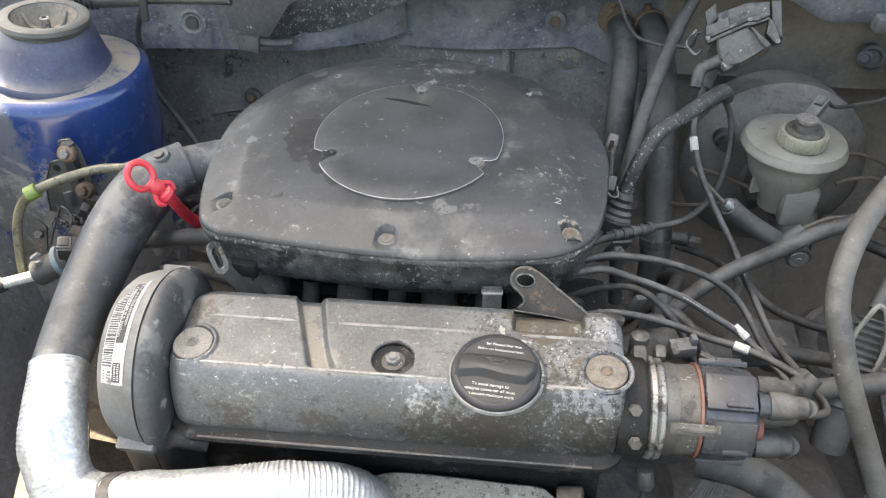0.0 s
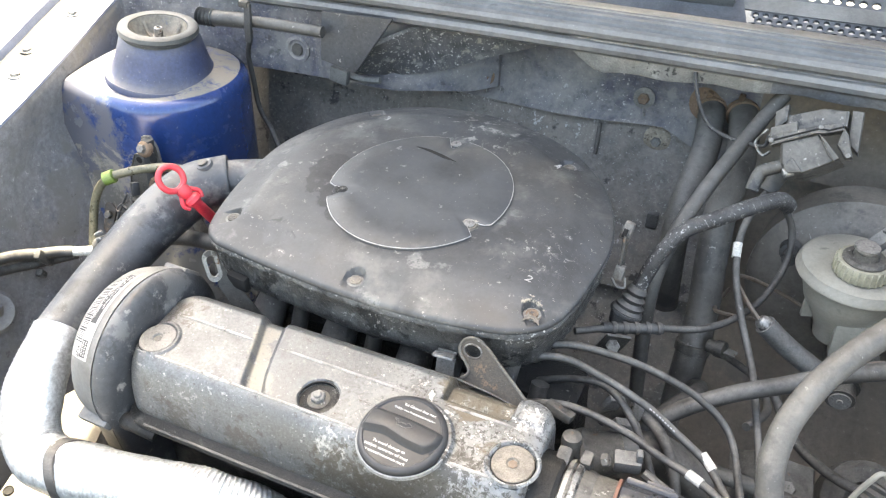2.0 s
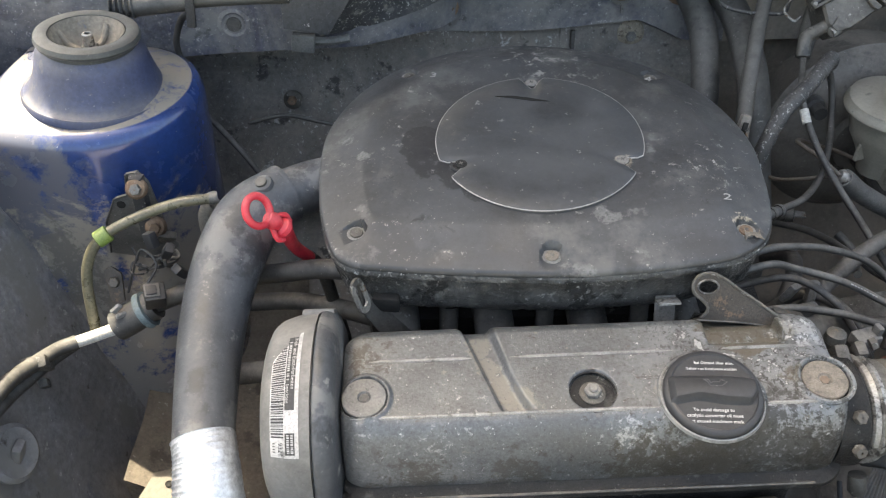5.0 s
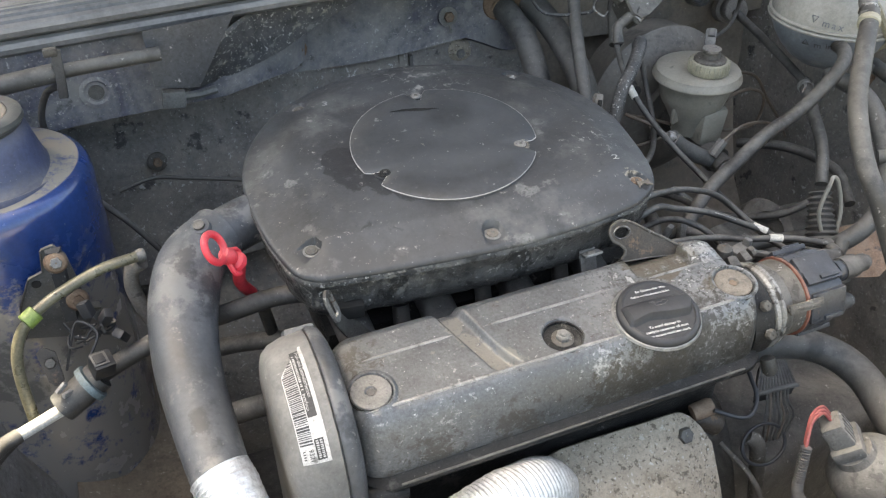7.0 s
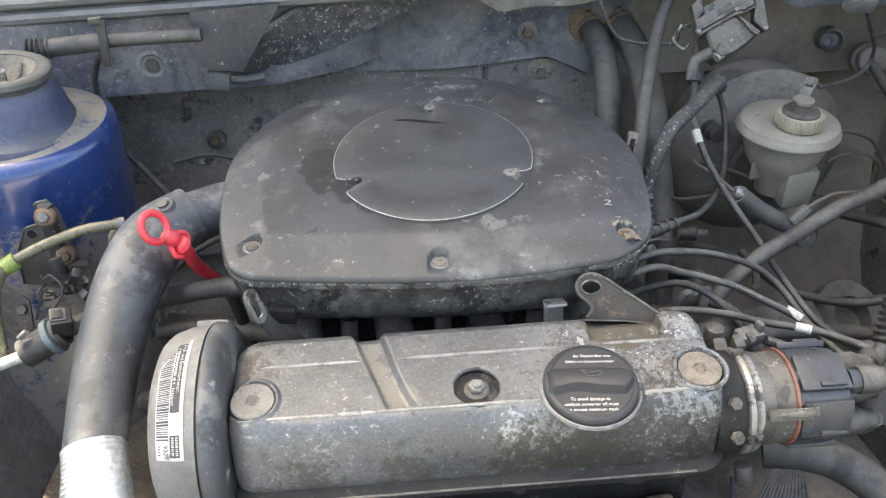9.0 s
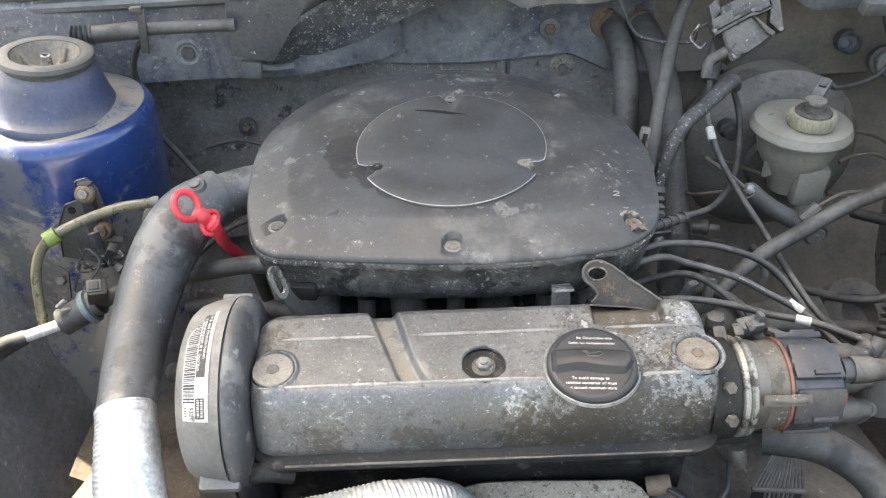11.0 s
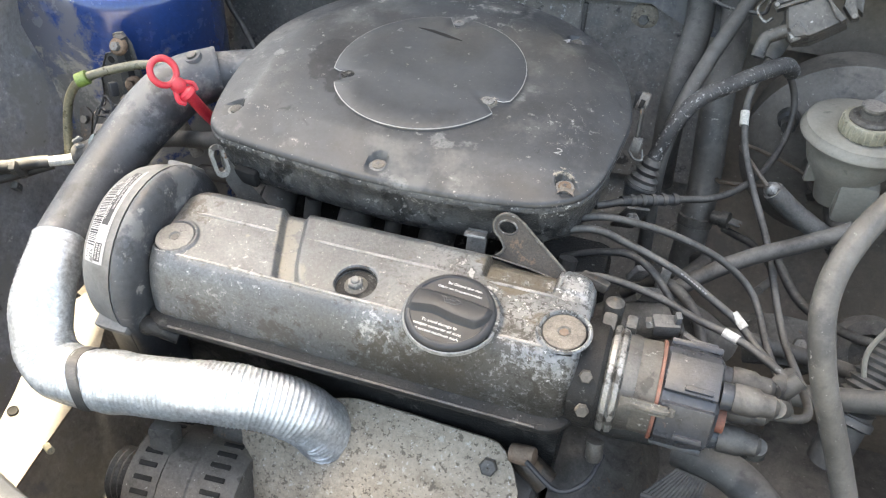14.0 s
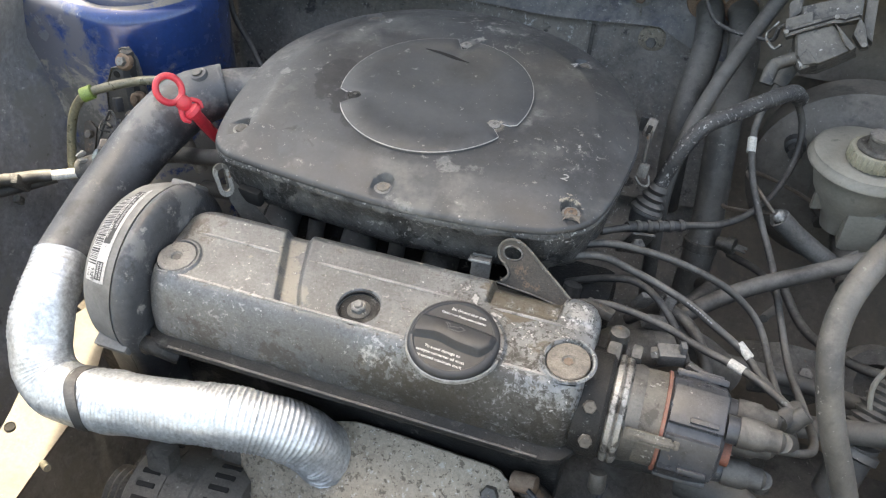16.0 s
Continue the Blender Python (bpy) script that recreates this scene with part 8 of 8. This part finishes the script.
part("white_tab", block((0.011, 0.004, 0.006), (-0.577, 0.706, 0.739), (10, 10, 40), 0.0015), M_WORN, pv)
part("outlet_pipe", tube([(-0.545, 0.724, 0.737), (-0.515, 0.735, 0.742), (-0.46, 0.742, 0.755), (-0.40, 0.72, 0.782), (-0.355, 0.705, 0.800), (-0.32, 0.70, 0.80)], 0.0105, 14), M_RUBBER, pv)
part("wire", tube([(-0.548, 0.722, 0.765), (-0.535, 0.735, 0.785), (-0.552, 0.748, 0.795), (-0.565, 0.742, 0.770), (-0.575, 0.735, 0.745)], 0.0014, 6), M_CAP, pv)
hose("vent_pipe", [(-0.634, 0.702, 0.703), (-0.650, 0.690, 0.705), (-0.662, 0.660, 0.716), (-0.668, 0.62, 0.735), (-0.675, 0.55, 0.752), (-0.685, 0.46, 0.760)], 0.0085, M_RUBBER, "dusty dark vent pipe along the inner wing")
for pts, r in (([(-0.47, 0.80, 0.66), (-0.40, 0.78, 0.68), (-0.33, 0.74, 0.70), (-0.26, 0.70, 0.71)], 0.011), ([(-0.48, 0.72, 0.62), (-0.42, 0.69, 0.66), (-0.36, 0.66, 0.69), (-0.30, 0.65, 0.69)], 0.013), ([(-0.30, 1.05, 0.70), (-0.38, 0.98, 0.69), (-0.44, 0.93, 0.69), (-0.49, 0.90, 0.66)], 0.004)):
    hose("low_hose", pts, r, M_RUBBER, "dark hose low beside the engine", "hose", "low hoses")

# ---- clutter deep in the bay ----
lk = thing("gear_linkage", (0.30, 0.74, 0.50), "dirty gear selector rods and brackets above the gearbox", "linkage")
part("rod", tube([(0.20, 0.74, 0.655), (0.30, 0.735, 0.66), (0.42, 0.725, 0.655), (0.52, 0.72, 0.64)], 0.0095, 12), M_GREYHOSE, lk)
part("lever", panel([(0.27, 0.80, 0.64), (0.31, 0.79, 0.66), (0.36, 0.80, 0.65)], [(0.28, 0.74, 0.62), (0.32, 0.73, 0.64), (0.37, 0.74, 0.63)], 0.006, 6), M_DARKSTEEL, lk)
part("pivot", lathe([(0.030, 0.0), (0.032, 0.012), (0.024, 0.020), (0.010, 0.024), (0.001, 0.024)], (0.335, 0.775, 0.622), (0.1, -0.5, 0.9), 24), M_DARKSTEEL, lk)
part("pivot_nut", hexhead((0.337, 0.764, 0.642), (0.1, -0.5, 0.9), 0.009, 0.008), M_BOLTALU, lk)
gm = thing("engine_mount", (0.43, 0.80, 0.50), "dark rubber engine mount on a steel arm", "mount")
part("mount_ring", lathe([(0.045, -0.02), (0.052, -0.012), (0.052, 0.012), (0.045, 0.02), (0.028, 0.016), (0.026, -0.016)], (0.425, 0.815, 0.60), (0.2, -0.6, 0.8), 28), M_DARK, gm)
part("mount_arm", panel([(0.40, 0.83, 0.60), (0.48, 0.86, 0.60), (0.60, 0.88, 0.58)], [(0.41, 0.78, 0.58), (0.48, 0.80, 0.58), (0.60, 0.82, 0.56)], 0.010, 6), M_DARKSTEEL, gm)
for pts, r, m in (([(0.16, 0.74, 0.66), (0.20, 0.80, 0.68), (0.22, 0.86, 0.66), (0.20, 0.92, 0.60)], 0.010, M_RUBBER), ([(0.13, 0.72, 0.70), (0.165, 0.715, 0.735), (0.20, 0.69, 0.735), (0.225, 0.66, 0.70), (0.23, 0.62, 0.66)], 0.0065, M_RUBBER),
                  ([(0.30, 0.90, 0.66), (0.34, 0.84, 0.64), (0.40, 0.78, 0.66), (0.46, 0.76, 0.69)], 0.006, M_RUBBER), ([(0.46, 0.95, 0.68), (0.50, 0.88, 0.70), (0.52, 0.80, 0.70), (0.50, 0.74, 0.68)], 0.008, M_RUBBER),
                  ([(0.24, 0.98, 0.62), (0.28, 0.93, 0.64), (0.30, 0.86, 0.66), (0.28, 0.80, 0.68)], 0.005, M_GREYHOSE)):
    hose("bay_cable", pts, r, m, "dark cable running low through the bay", "cable", "bay cables")
tp = thing("throttle_linkage", (0.12, 0.79, 0.72), "dusty throttle lever beside the air cleaner", "linkage")
part("lever_plate", block((0.030, 0.004, 0.040), (0.118, 0.775, 0.765), (20, 15, 30), 0.002), M_DARKSTEEL, tp)
part("lever_nut", hexhead((0.120, 0.768, 0.770), (0.4, -0.8, 0.3), 0.008, 0.006), M_BOLTALU, tp)
fb = thing("flange_clip", (0.15, 0.70, 0.74), "pale dirty hose clip ears between the ignition leads", "clip")
part("ear", block((0.020, 0.008, 0.022), (0.142, 0.700, 0.752), (15, 20, 40), 0.003), M_BOLTALU, fb)
part("ear", block((0.012, 0.008, 0.026), (0.168, 0.705, 0.748), (-15, 10, 10), 0.003), M_BOLTALU, fb)

# second pipe on the inner wing with its rubber clamp
hose("wing_pipe", [(-0.640, 0.712, 0.690), (-0.658, 0.690, 0.690), (-0.668, 0.655, 0.700), (-0.674, 0.61, 0.716), (-0.682, 0.53, 0.735), (-0.690, 0.45, 0.745)], 0.0065, M_RUBBER, "second dark pipe on the inner wing", "pipe")
wc_ = thing("pipe_clamp", (-0.664, 0.668, 0.70), "black plastic clamp joining two pipes on the wing", "clamp")
part("clamp_block", block((0.026, 0.014, 0.040), (-0.664, 0.668, 0.706), (35, 0, 18), 0.004), M_DARK, wc_)
part("clamp_ear", block((0.010, 0.010, 0.016), (-0.664, 0.664, 0.680), (35, 0, 18), 0.003), M_DARK, wc_)
# small wiring above the purge valve
wr = thing("wiring_tails", (-0.545, 0.75, 0.78), "tangle of thin dark wires and small plugs above the purge valve", "wiring")
random.seed(11)
for k in range(6):
    p = V(-0.552 + random.uniform(-0.012, 0.02), 0.742 + random.uniform(-0.01, 0.015), 0.768)
    pts = [p]
    for s in range(5):
        p = p + V(random.uniform(-0.009, 0.012), random.uniform(-0.008, 0.010), random.uniform(-0.004, 0.012))
        pts.append(p)
    part("wire", tube(pts, random.choice((0.0012, 0.0016, 0.0020)), 6), random.choice((M_CAP, M_RUBBER, M_CAP)), wr)
for c, r in (((-0.524, 0.748, 0.792), (20, 30, 10)), ((-0.514, 0.740, 0.770), (10, -30, 40)), ((-0.540, 0.752, 0.805), (-20, 10, 60))):
    part("plug", block((0.010, 0.012, 0.018), c, r, 0.002), M_CAP, wr)
rs_ = thing("rusty_tab", (-0.588, 0.74, 0.72), "rust-brown steel tab beside the purge valve", "bracket")
part("tab_plate", panel([(-0.600, 0.748, 0.766), (-0.592, 0.750, 0.770), (-0.582, 0.748, 0.762)], [(-0.594, 0.730, 0.738), (-0.588, 0.728, 0.733), (-0.580, 0.731, 0.736)], 0.003, 6), M_BROWN, rs_)
part("tab_bolt", hexhead((-0.588, 0.740, 0.756), (0, -0.8, 0.6), 0.006, 0.005), M_DARKSTEEL, rs_)
bl = thing("blanking_plate", (-0.672, 0.585, 0.64), "muddy round blanking plate on the inner wing", "plate")
part("plate_disc", lathe([(0.030, -0.004), (0.031, 0.004), (0.026, 0.008), (0.020, 0.005), (0.001, 0.006)], (-0.676, 0.585, 0.665), (1, -0.15, 0.45), 24), M_WINGDIRT, bl)
part("plate_boss", block((0.010, 0.018, 0.024), (-0.668, 0.585, 0.668), (0, 20, 0), 0.004), M_WINGDIRT, bl)
# looped wire and a dirty pipe in front of the gearbox
hose("wire_loop", [V(0.163 + 0.031 * math.cos(q), 0.479 + 0.014 * math.sin(q), 0.582 + 0.020 * math.sin(q)) for q in (0.6 + 5.9 * k / 16 for k in range(17))], 0.0022, M_CAP, "thin black wire loop below the distributor", "cable")

# braided cable that hangs from the scuttle across the heater hoses
hose("braided_cable", [(0.112, 1.092, 0.965), (0.117, 1.085, 0.950), (0.128, 1.080, 0.925), (0.144, 1.075, 0.905), (0.168, 1.060, 0.902), (0.193, 1.055, 0.902), (0.215, 1.050, 0.905), (0.219, 1.050, 0.922), (0.234, 1.050, 0.930)], 0.0026, M_BRAID, "thin braided cable looping from the scuttle", "cable")
